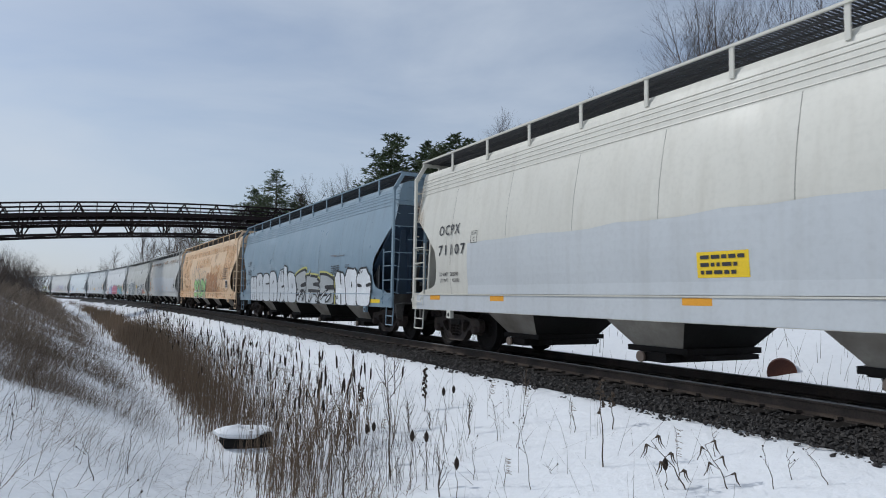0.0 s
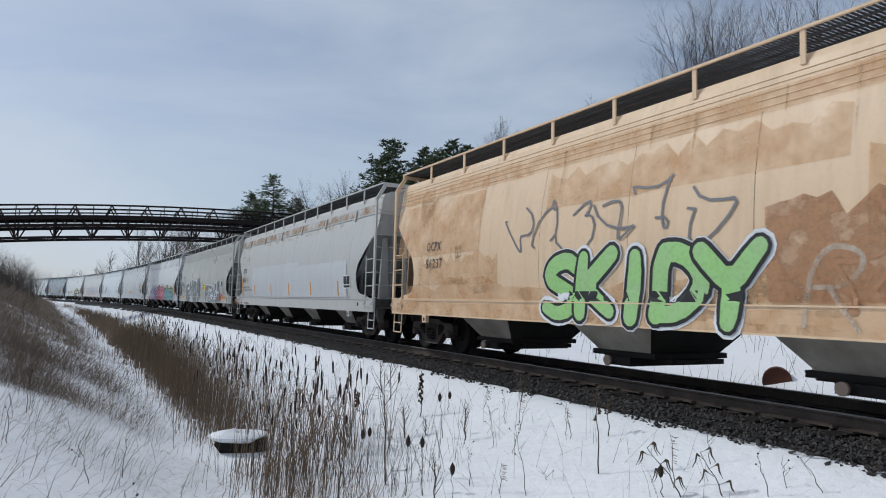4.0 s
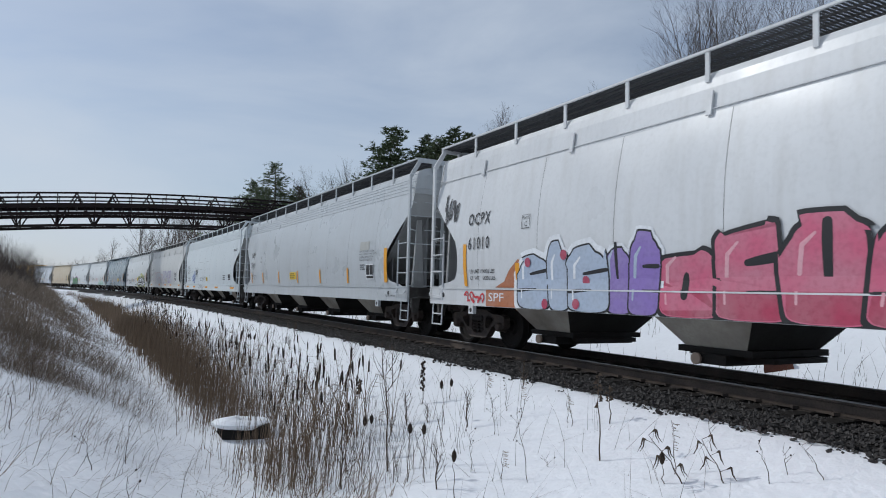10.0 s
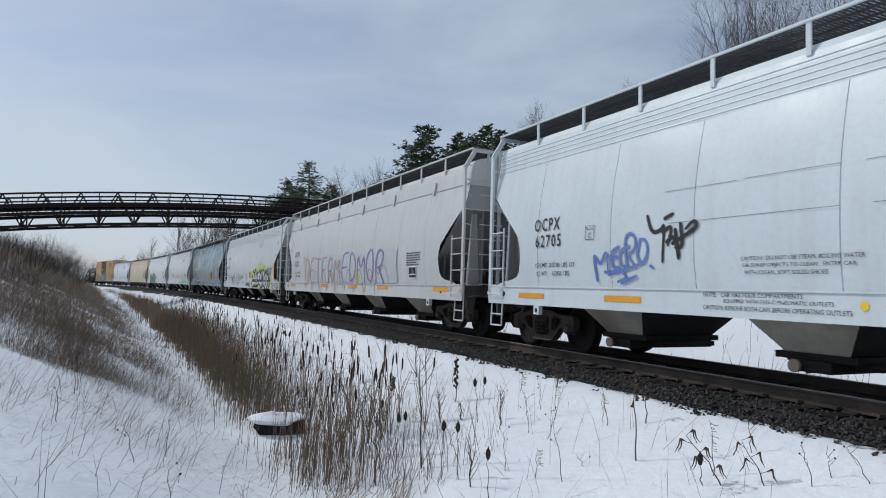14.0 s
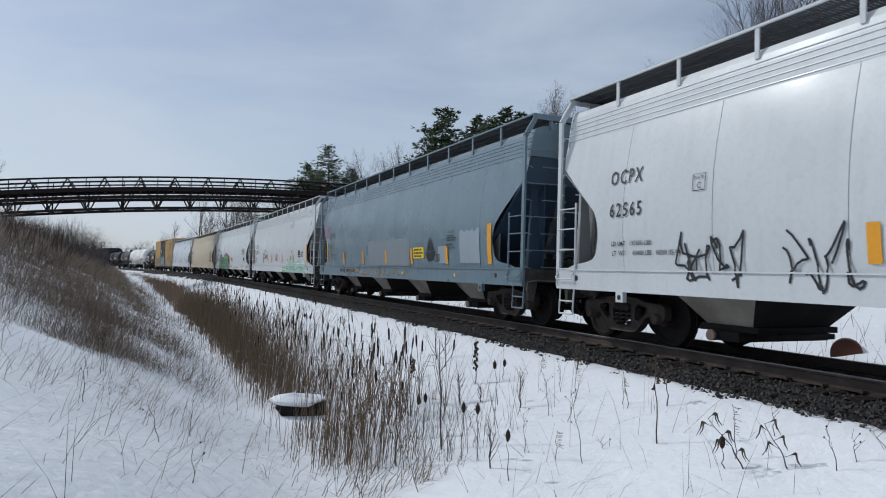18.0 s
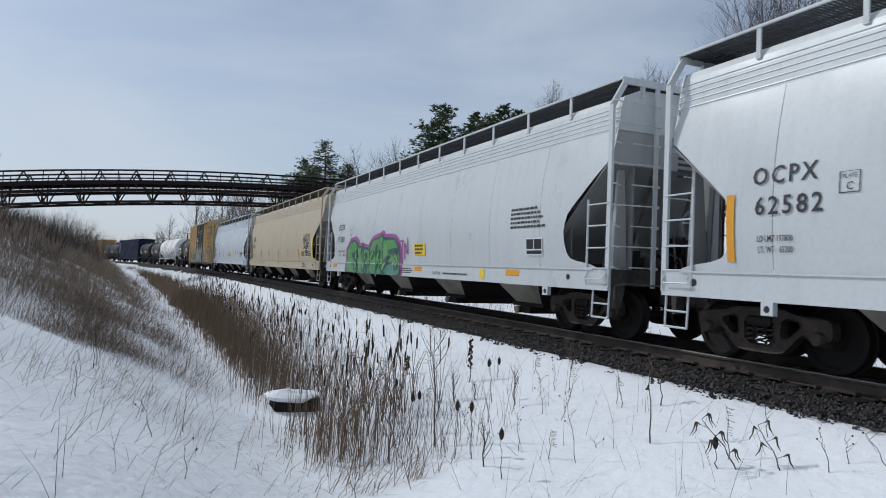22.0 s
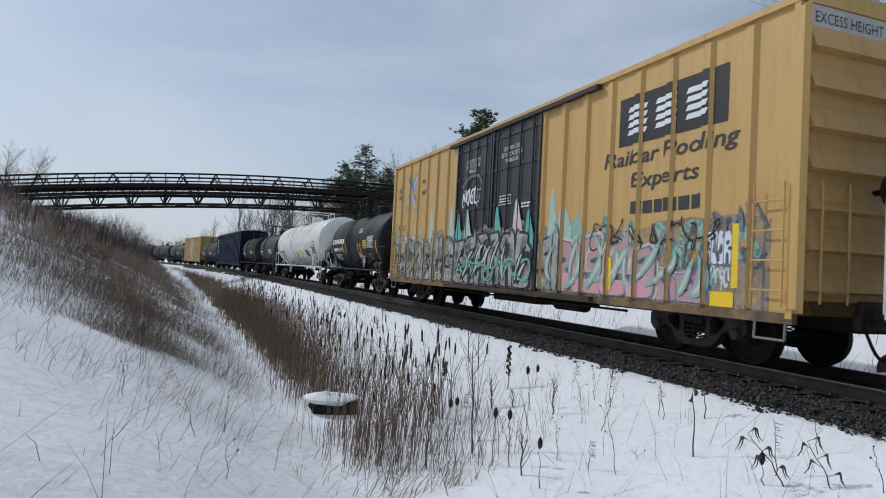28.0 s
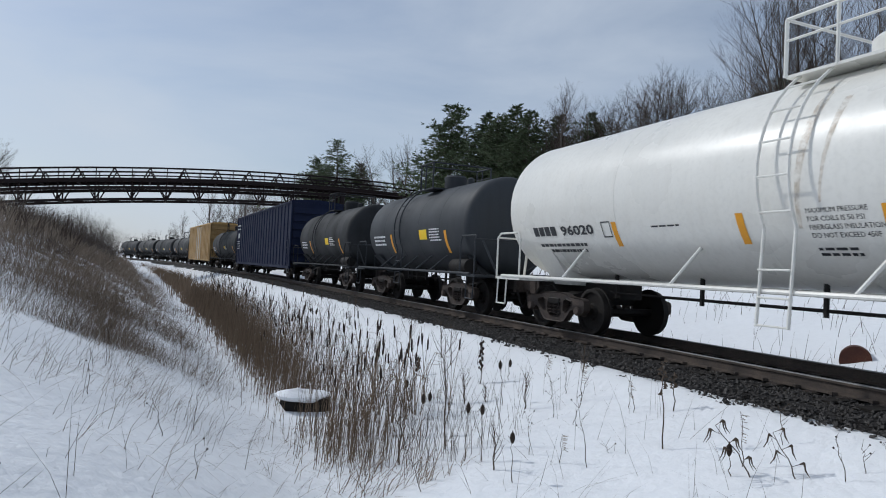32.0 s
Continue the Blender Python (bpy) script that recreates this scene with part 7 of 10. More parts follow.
    for x0, x1, z1, on_, seed in ((-8.95, -2.7, 2.32, post_side, 71), (-2.55, 2.2, 2.3, doors_, 72), (2.4, 8.6, 2.2, post_side, 73)):
        r = random.Random(seed)
        ragged_ = [(x1 - (x1 - x0) * k / 16, z1 + r.uniform(-0.18, 0.18)) for k in range(17)]
        lay("graffiti", car, [[(x0, 0.86), (x1, 0.86)] + ragged_], WASH, on_, 0.002, "worn grey wash of old spray paint", ())
    for x, w, top_, mat_, on_ in ((-8.75, 0.4, 2.87, "teal", post_side), (-7.3, 0.35, 2.6, "teal", post_side), (-6.7, 0.5, 2.85, "mint", post_side), (-5.75, 0.35, 2.7, "teal", post_side), (-5.15, 0.75, 3.16, "mint", post_side), (-3.4, 0.7, 3.16, "mint", post_side),
                                  (-2.55, 0.6, 2.9, "teal", doors_), (-1.95, 0.7, 2.95, "mint", doors_), (0.0, 0.6, 2.9, "teal", doors_), (1.0, 0.75, 3.0, "chalk", doors_), (1.7, 0.5, 2.7, "teal", doors_), (2.55, 0.55, 3.1, "mint", post_side), (3.0, 0.7, 2.65, "mint", post_side), (3.5, 0.7, 2.5, "faded_teal", post_side)):
        lay("graffiti", car, [[(x, 1.75), (x + w, 1.75), (x + w * 0.86, 2.2), (x + w * 0.45, top_), (x + w * 0.3, top_ - 0.05), (x + w * 0.14, 2.2)]], SPRAY[mat_], on_, 0.0035, "", ())
    strokes(car, -8.8, 1.1, 8.3, 2.35, 26, 0.1, SPRAY["faded_teal"], post_side, 47, lift=0.003, label="faded teal spray")
    block_piece(car, "STAPERIS", -8.7, 0.9, -2.75, 2.2, WORN_SILVER, OLD_BLACK, 42, "tall worn silver graffiti with black edges", wild=0.9, rim=0.045, surface=post_side, wide=0.04)
    blades(car, -8.5, 0.95, -2.9, 2.2, 12, OLD_BLACK, WASH, post_side, 421, "worn dark spray strokes", bulk=0.6)
    strokes(car, -8.7, 0.9, -2.9, 1.5, 14, 0.03, SPRAY["chalk"], post_side, 422, lift=0.05)
    block_piece(car, "ERAPAS", -2.45, 0.9, 2.1, 2.2, WORN_SILVER, BLACK, 43, "tall silver graffiti over the doors", wild=1.0, rim=0.06, surface=doors_, wide=0.07)
    blades(car, -2.4, 0.95, 2.0, 2.3, 12, BLACK, SPRAY["chalk"], doors_, 431, "black spray strokes over the doors", bulk=0.7)
    strokes(car, -2.4, 1.0, 2.1, 1.7, 8, 0.05, SPRAY["teal"], doors_, 432, lift=0.05)
    block_piece(car, "SI", 2.35, 0.9, 3.2, 2.25, WORN_SILVER, OLD_BLACK, 410, "worn silver graffiti", wild=0.9, rim=0.05, surface=post_side, wide=0.04)
    block_piece(car, "RISES", 2.95, 0.9, 6.25, 1.95, SPRAY["faded_pink"], SPRAY["slate"], 41, "faded pink graffiti", SPRAY["chalk"], 0.09, wild=1.4, band_=SPRAY["rose"], shine=SPRAY["chalk"], rim=0.03, surface=post_side, wide=0.05)
    block_piece(car, "PSI", 6.36, 0.9, 7.45, 1.4, SPRAY["faded_pink"], SPRAY["purple"], 411, "faded pink and purple graffiti", SPRAY["chalk"], 0.05, wild=1.2, rim=0.03, surface=post_side)
    blades(car, 3.0, 0.95, 7.3, 2.2, 12, SPRAY["faded_teal"], SPRAY["chalk"], post_side, 412, "faded teal spray strokes", bulk=0.7)
    tag_piece(car, "NOEL", -2.04, 3.06, -0.95, 3.5, None, SPRAY["white"], doors_, seed=44, wild=0.04, label="white sprayed tag")
    strokes(car, -2.05, 2.98, -0.8, 3.55, 5, 0.016, SPRAY["white"], doors_, 442)
    lay("graffiti", car, fat_line(rounded([(-2.1, 3.55), (-1.9, 3.75), (-1.4, 3.86), (-0.95, 3.8), (-0.8, 3.6)], 1), 0.045), WASH, doors_, 0.003, "", ())
    strokes(car, 6.9, 1.3, 8.5, 2.4, 5, 0.05, SPRAY["slate"], post_side, 45, lift=0.02)
    strokes(car, 4.3, 1.6, 7.7, 2.3, 8, 0.03, BLACK, post_side, 46, lift=0.021)
    block_piece(car, "ROOR", 7.4, 1.5, 7.92, 2.0, SPRAY["white"], SPRAY["slate"], 441, "white sprayed tag", rim=0.02, surface=post_side)
    strokes(car, 7.4, 1.1, 7.9, 1.5, 5, 0.035, SPRAY["white"], post_side, 443)
    for x, z0, z1 in ((7.95, 1.15, 2.08), (4.9, 1.0, 1.6), (-8.7, 1.3, 2.0)):
        lay("reflector", car, [rect(x, x + 0.15, z0, z1)], YELLOW, out, 0.034, "", ())
    lay("sticker", car, [rect(7.52, 7.98, 0.87, 1.09)], YELLOW, out, 0.012, "", ())
    # lettering on the leading end
    bm = lettering("EXCESS HEIGHT CAR", 1.7, 0.15)
    for v in bm.verts:
        v.co = Vector((half + 0.012, -1.3 + v.co.x, 4.72 + v.co.z))
    part("white_band", Shape().box(half + 0.003, half + 0.008, -1.45, 1.45, 4.45, 4.95).mesh("white_band", OLD_WHITE), car, OLD_WHITE, "white band across the top of the end")
    part("lettering", bm, car, LETTER)
    return car


def blue_box_car():
    car, half = box_car("dark blue ribbed freight car", DEEP_BLUE, car_length(20), 4.7, None, (22, 0), seed=4)
    lay("lettering", car, [rect(-half + 0.4, -half + 2.2, 3.9 - 0.3 * k, 4.0 - 0.3 * k) for k in range(2)] + [rect(-half + 0.9, -half + 1.7, 2.9, 3.3)] + [rect(-half + 0.4 + 0.2 * (k % 3), -half + 2.2 - 0.3 * (k % 2), 2.6 - 0.2 * k, 2.65 - 0.2 * k) for k in range(4)], SPRAY["grey"], lambda z: 1.575, 0.004, "", ())
    return car


def ochre_box_car():
    car, half = box_car("weathered ochre box car with pale door posts", OCHRE, car_length(22), 5.1, (-1.6, 2.0), (7, 7), YELLOW_CAR, seed=5)
    for a, b in ((-1.6, 0.1), (0.2, 2.0)):
        door = part("door", Shape().box(a, b, -1.56, -1.5, 0.86, 4.85).mesh("door", SNOW), car, OCHRE)
        part("door_post", Shape().box(a, a + 0.15, -1.6, -1.555, 0.86, 4.85).box(b - 0.15, b, -1.6, -1.555, 0.86, 4.85).mesh("door_post", SNOW), door, OFF_WHITE)
    return car


# ---- tank cars ----
def tank_car(label, skin, length, radius, cz, head=None, frame=None, seed=0, rails=True, ladder_x=-0.9, dome_x=0.4, shift=0.0, inset=0.75, deck=0.95):
    half = (length - 1.1) / 2
    shell = half - inset
    frame = frame or skin
    car = tagged(new("tank_car"), label, "tank car", "freight cars of the train")
    prof = [(-shell, 0.0)]
    for k in range(1, 9):
        a = math.pi / 2 * k / 8
        prof.append((-shell + 0.36 * (1 - math.cos(a)), radius * math.sin(a) ** 0.5))
    body = prof + [(-shell * 0.55, radius), (-shell * 0.18, radius), (shell * 0.18, radius), (shell * 0.55, radius)] + [(-x, r) for x, r in reversed(prof)]
    body = [(x + shift, r) for x, r in body]
    part("tank_shell", Shape().lathe(body, 56, "x", (0, 0, cz)).mesh("tank_shell", SNOW, True), car, skin)
    for x in (-shell * 0.55, -shell * 0.18, shell * 0.18, shell * 0.55):
        part("weld_band", Shape().lathe([(x - 0.02, radius - 0.003), (x - 0.008, radius + 0.005), (x + 0.008, radius + 0.005), (x + 0.02, radius - 0.003)], 56, "x", (0, 0, cz)).mesh("weld_band", SNOW, True), car, skin)
    top = cz + radius
    # manway, platform and its railing
    part("manway", Shape().lathe([(top - 0.1, 0.36), (top + 0.34, 0.36), (top + 0.4, 0.3), (top + 0.42, 0.0)], 20, "z", (dome_x, 0, 0)).mesh("manway", SNOW, True), car, skin)
    s = Shape()
    for side in (-1, 1):
        s.box(dome_x - deck, dome_x + deck, min(side * 0.45, side * 1.0), max(side * 0.45, side * 1.0), top - 0.12, top - 0.08)
    part("platform", s.mesh("platform", GRATE), car, frame)
    s = Shape()
    for side in (-1, 1):
        y = side * 1.0
        s.pipe([(dome_x - deck, y, top - 0.1), (dome_x - deck, y, top + 0.7), (dome_x + deck, y, top + 0.7), (dome_x + deck, y, top - 0.1)], 0.028, 8)
        s.rod((dome_x - deck * 0.2, y, top - 0.1), (dome_x - deck * 0.2, y, top + 0.7), 0.024)
        s.rod((dome_x - deck, y, top + 0.4), (dome_x + deck, y, top + 0.4), 0.018)
    for x in (dome_x - deck, dome_x + deck):
        s.rod((x, -1.0, top + 0.7), (x, 1.0, top + 0.7), 0.024)
    part("platform_railing", s.mesh("platform_railing", SNOW, True), car, frame)
    part("valve", Shape().lathe([(top - 0.1, 0.12), (top + 0.25, 0.12), (top + 0.3, 0.06), (top + 0.32, 0.0)], 12, "z", (dome_x + 0.7, 0.2, 0)).mesh("valve", SNOW, True), car, frame)
    # ladder that follows the shell
    s = Shape()
    arc = [math.radians(a) for a in range(62, -31, -8)]
    r = radius + 0.16
    for x in (ladder_x - 0.24, ladder_x + 0.24):
        pts = [(x, -r * math.cos(a), cz + r * math.sin(a)) for a in arc] + [(x, -r * 0.95, 0.62)]
        s.pipe(pts, 0.022, 6)
    for a in arc[::2]:
        s.rod((ladder_x - 0.24, -r * math.cos(a), cz + r * math.sin(a)), (ladder_x + 0.24, -r * math.cos(a), cz + r * math.sin(a)), 0.015)
    for z in (0.64, 1.0, 1.36):
        s.rod((ladder_x - 0.24, -r * 0.95, z), (ladder_x + 0.24, -r * 0.95, z), 0.015)
    part("ladder", s.mesh("ladder", SNOW, True), car, frame)
    # sills, saddles, handrails and end platforms
    for way in (-1, 1):
        part("stub_sill", Shape().box(min(way * half, way * (half - 3.0)), max(way * half, way * (half - 3.0)), -0.28, 0.28, 0.72, 1.02).mesh("stub_sill", DARK_IRON), car, DARK_IRON)
    for way in (-1, 1):
        e = way * half
        x = way * (half - 1.5)
        part("saddle", Shape().along([(-1.2, cz - radius * 0.62), (-0.6, 0.95), (0.6, 0.95), (1.2, cz - radius * 0.62)], x - 0.35, x + 0.35).mesh("saddle", SNOW), car, frame)
        part("end_platform", Shape().box(min(e, e - way * 1.1), max(e, e - way * 1.1), -1.5, 1.5, 1.0, 1.06).mesh("end_platform", SNOW), car, frame)
        for side in (-1, 1):
            s = Shape().pipe([(e - way * 0.05, side * 1.5, 1.03), (e - way * 0.05, side * 1.5, 1.95), (e - way * 0.1, side * 1.45, 2.05), (e - way * 0.9, side * 1.45, 2.05), (e - way * 1.0, side * 1.45, 1.9), (e - way * 1.0, side * 1.45, 1.03)], 0.022, 6)
            part("grab_rail", s.mesh("grab_rail", SNOW, True), car, frame)
            s = Shape().pipe([(e - way * 0.1, side * 1.48, 1.0), (e - way * 0.1, side * 1.5, 0.45), (e - way * 0.5, side * 1.5, 0.45), (e - way * 0.5, side * 1.48, 1.0)], 0.018, 6)
            part("stirrup_step", s.mesh("stirrup_step", SNOW, True), car, frame)
            s = Shape().rod((e - way * 0.1, side * 0.8, 1.05), (e - way * 0.6, side * 1.0, 1.95), 0.03)
            part("brace", s.mesh("brace", SNOW, True), car, frame)
        s = Shape().rod((e - way * 0.05, -1.5, 1.95), (e - way * 0.05, 1.5, 1.95), 0.022)
        part("end_rail", s.mesh("end_rail", SNOW, True), car, frame)
        coupler(car, e, way)
    if rails:
        for side in (-1, 1):
            s = Shape().rod((-half + 0.3, side * 1.5, 1.08), (half - 0.3, side * 1.5, 1.08), 0.035, 8)
            for x in np.linspace(-shell + 2.2, shell - 2.2, 5):
                s.rod((float(x), side * 1.5, 1.1), (float(x) + 0.3, side * (radius * 0.8), cz - radius * 0.63), 0.028)
            part("handrail", s.mesh("handrail", SNOW, True), car, frame)
    s = Shape().rod((-half + 3.0, -0.5, 0.86), (half - 3.0, -0.5, 0.86), 0.018).rod((-half + 3.0, 0.5, 0.8), (half - 3.0, 0.5, 0.8), 0.018)
    for x in np.linspace(-half + 3.2, half - 3.2, 6):
        s.box(float(x) - 0.025, float(x) + 0.025, -0.53, -0.47, 0.76, cz - radius * 0.9)
    s.rod((0.8, 0, cz - radius), (0.8, 0, cz - radius - 0.3), 0.2, 14)
    part("underframe_piping", s.mesh("underframe_piping", DARK_IRON), car, DARK_IRON)
    s = Shape().rod((half - 1.95, -1.15, 1.26), (half - 0.95, -1.15, 1.26), 0.2, 16)
    part("air_reservoir", s.mesh("air_reservoir", SNOW, True), car, DARK_IRON)
    for x in (-half + 1.88, half - 1.88):
        truck(car, x)

    def on_shell(z):
        return math.sqrt(max(0.01, radius ** 2 - (z - cz) ** 2))
    return car, half, on_shell


TANK_BLACK = paint("tank_black", (0.0105, 0.011, 0.012), 0.0, 0.3, 0.62)
TANK_WHITE = paint("tank_white", (0.74, 0.725, 0.675), 0.0, 0.14, 0.32)
TANK_GREY = paint("tank_dark_grey", (0.04, 0.044, 0.05), 0.1, 0.35, 0.62)
TANK_DULL = paint("tank_dull_grey", (0.032, 0.034, 0.037), 0.2, 0.5, 0.75)
def spill_head():
    """White paint with a soft brown run below the middle."""
    m = paint("tank_head_paint", (0.78, 0.77, 0.73), 0.0, 0.12, 0.35)
    n, l = m.node_tree.nodes, m.node_tree.links
    bsdf = n["Principled BSDF"]
    old = bsdf.inputs["Base Color"].links[0].from_socket
    tc = n.new("ShaderNodeTexCoord")
    mp = n.new("ShaderNodeMapping")
    mp.inputs["Location"].default_value = (0, 0.75 / 0.3, -1.65 / 0.8)
    mp.inputs["Scale"].default_value = (0, 1 / 0.3, 1 / 0.8)
    wob = n.new("ShaderNodeTexNoise")
    wob.inputs["Scale"].default_value = 2.5
    ln = n.new("ShaderNodeVectorMath")
    ln.operation = "LENGTH"
    add = n.new("ShaderNodeMath")
    add.operation = "ADD"
    ramp = n.new("ShaderNodeMapRange")
    ramp.inputs["From Min"].default_value, ramp.inputs["From Max"].default_value = 1.75, 1.0
    mix = n.new("ShaderNodeMix")
    mix.data_type = "RGBA"
    mix.inputs[7].default_value = (0.03, 0.017, 0.012, 1)
    l.new(tc.outputs["Object"], mp.inputs["Vector"])
    l.new(tc.outputs["Object"], wob.inputs["Vector"])
    l.new(mp.outputs["Vector"], ln.inputs[0])
    l.new(ln.outputs["Value"], add.inputs[0])
    l.new(wob.outputs["Fac"], add.inputs[1])
    l.new(add.outputs[0], ramp.inputs["Value"])
    l.new(ramp.outputs["Result"], mix.inputs["Factor"])
    l.new(old, mix.inputs[6])
    l.new(mix.outputs[2], bsdf.inputs["Base Color"])
    return m


SPILL_HEAD = spill_head()
SHELL_CUTS = tuple(1.2 + 0.16 * k for k in range(18))


def shell_print(car, body, x0, z0, height, mat, on, width=None, **more):
    bm = lettering(body, width, height, **more)
    bmesh.ops.translate(bm, verts=bm.verts, vec=(x0, 0, z0))
    return lay_mesh("lettering", car, bm, mat, on, 0.008, "", SHELL_CUTS)


def shell_patch(car, polys, mat, on, name="marking", label="", lift=0.007):
    return lay(name, car, polys, mat, on, lift, label, SHELL_CUTS)


def band(x, z0, z1, w=0.16):
    return [(x, z0), (x + w, z0), (x + w, z1), (x, z1)]


def black_tank():
    car, half, on = tank_car("black tank car with white lettering and orange markers", TANK_BLACK, car_length(16), 1.36, 2.39, ladder_x=-0.5, dome_x=0.45, shift=-0.29, inset=0.85, deck=0.45)
    # maker's emblem and name as plain white shapes
    logo = [rect(-4.5, -4.18, 2.31, 2.4), rect(-4.5, -4.38, 2.43, 2.57), rect(-4.3, -4.18, 2.43, 2.57)]
    logo += [[(-4.08 + 0.37 * k, 2.33), (-3.8 + 0.37 * k, 2.33), (-3.77 + 0.37 * k, 2.56), (-4.05 + 0.37 * k, 2.56)] for k in range(6)]
    shell_patch(car, logo, WHITE, on, "emblem", "plain white shapes")
    shell_print(car, "14177", -3.2, 1.95, 0.18, WHITE, on, 0.88, offset=0.03)
    shell_patch(car, [rect(-4.24 + 0.23 * k, -4.05 + 0.23 * k, 1.95, 2.13) for k in range(4)], WHITE, on)
    small_print(car, -4.1, 1.5, -2.8, 1.82, 3, WHITE, on, random.Random(31))
    for x, z0, z1, w in ((-2.3, 1.86, 2.33, 0.13), (-1.74, 1.86, 2.33, 0.13), (0.68, 1.67, 2.29, 0.14), (1.12, 1.67, 2.29, 0.14), (3.74, 1.45, 2.36, 0.14)):
        shell_patch(car, [band(x, z0, z1, w)], ORANGE, on, "reflector")
    shell_patch(car, [rect(1.68, 2.3, 2.04, 2.41)], YELLOW, on, "sticker")
    small_print(car, 1.76, 2.06, 2.3, 2.4, 3, LETTER, lambda z: on(z) + 0.004, random.Random(40))
    grid = [rect(2.43, 3.43, 2.05 + 0.085 * k, 2.062 + 0.085 * k) for k in range(7)] + [rect(x, x + 0.012, 2.065, 2.56) for x in (2.43, 2.9, 3.1, 3.26, 3.418)]
    shell_patch(car, grid, WHITE, on, "data_plate", "white printed table of figures")
    small_print(car, 2.46, 2.07, 3.4, 2.56, 6, WHITE, on, random.Random(32))
    shell_patch(car, [rect(2.43, 2.81, 1.57, 1.585), rect(2.43, 2.81, 1.795, 1.81), rect(2.43, 2.445, 1.585, 1.795), rect(2.795, 2.81, 1.585, 1.795), rect(2.61, 2.62, 1.585, 1.795)], WHITE, on, "data_plate")
    small_print(car, 0.72, 1.5, 1.44, 1.84, 5, WHITE, on, random.Random(33))
    small_print(car, 0.75, 2.76, 1.5, 2.98, 4, WHITE, on, random.Random(34))
    sign = part("placard", Shape().prism([(2.87, 1.2), (3.08, 1.45), (2.87, 1.7), (2.66, 1.45)], -1.56, -1.54).mesh("placard", WHITE), car, WHITE, "black and white diamond placard with a number")
    part("placard_field", Shape().prism([(2.87, 1.235), (2.993, 1.385), (2.747, 1.385)], -1.566, -1.562).mesh("placard_field", BLACK), sign, BLACK)
    part("placard_field", Shape().prism([(2.87, 1.665), (2.747, 1.515), (2.993, 1.515)], -1.566, -1.562).mesh("placard_field", BLACK), sign, BLACK)
    part("placard_post", Shape().box(2.8, 2.94, -1.53, -1.4, 1.05, 1.6).mesh("placard_post", DARK_IRON), sign, DARK_IRON)
    bm = lettering("1830", 0.27, 0.1)
    for v in bm.verts:
        v.co = Vector((2.735 + v.co.x, -1.568, 1.41 + v.co.z))
    part("lettering", bm, sign, LETTER)
    return car


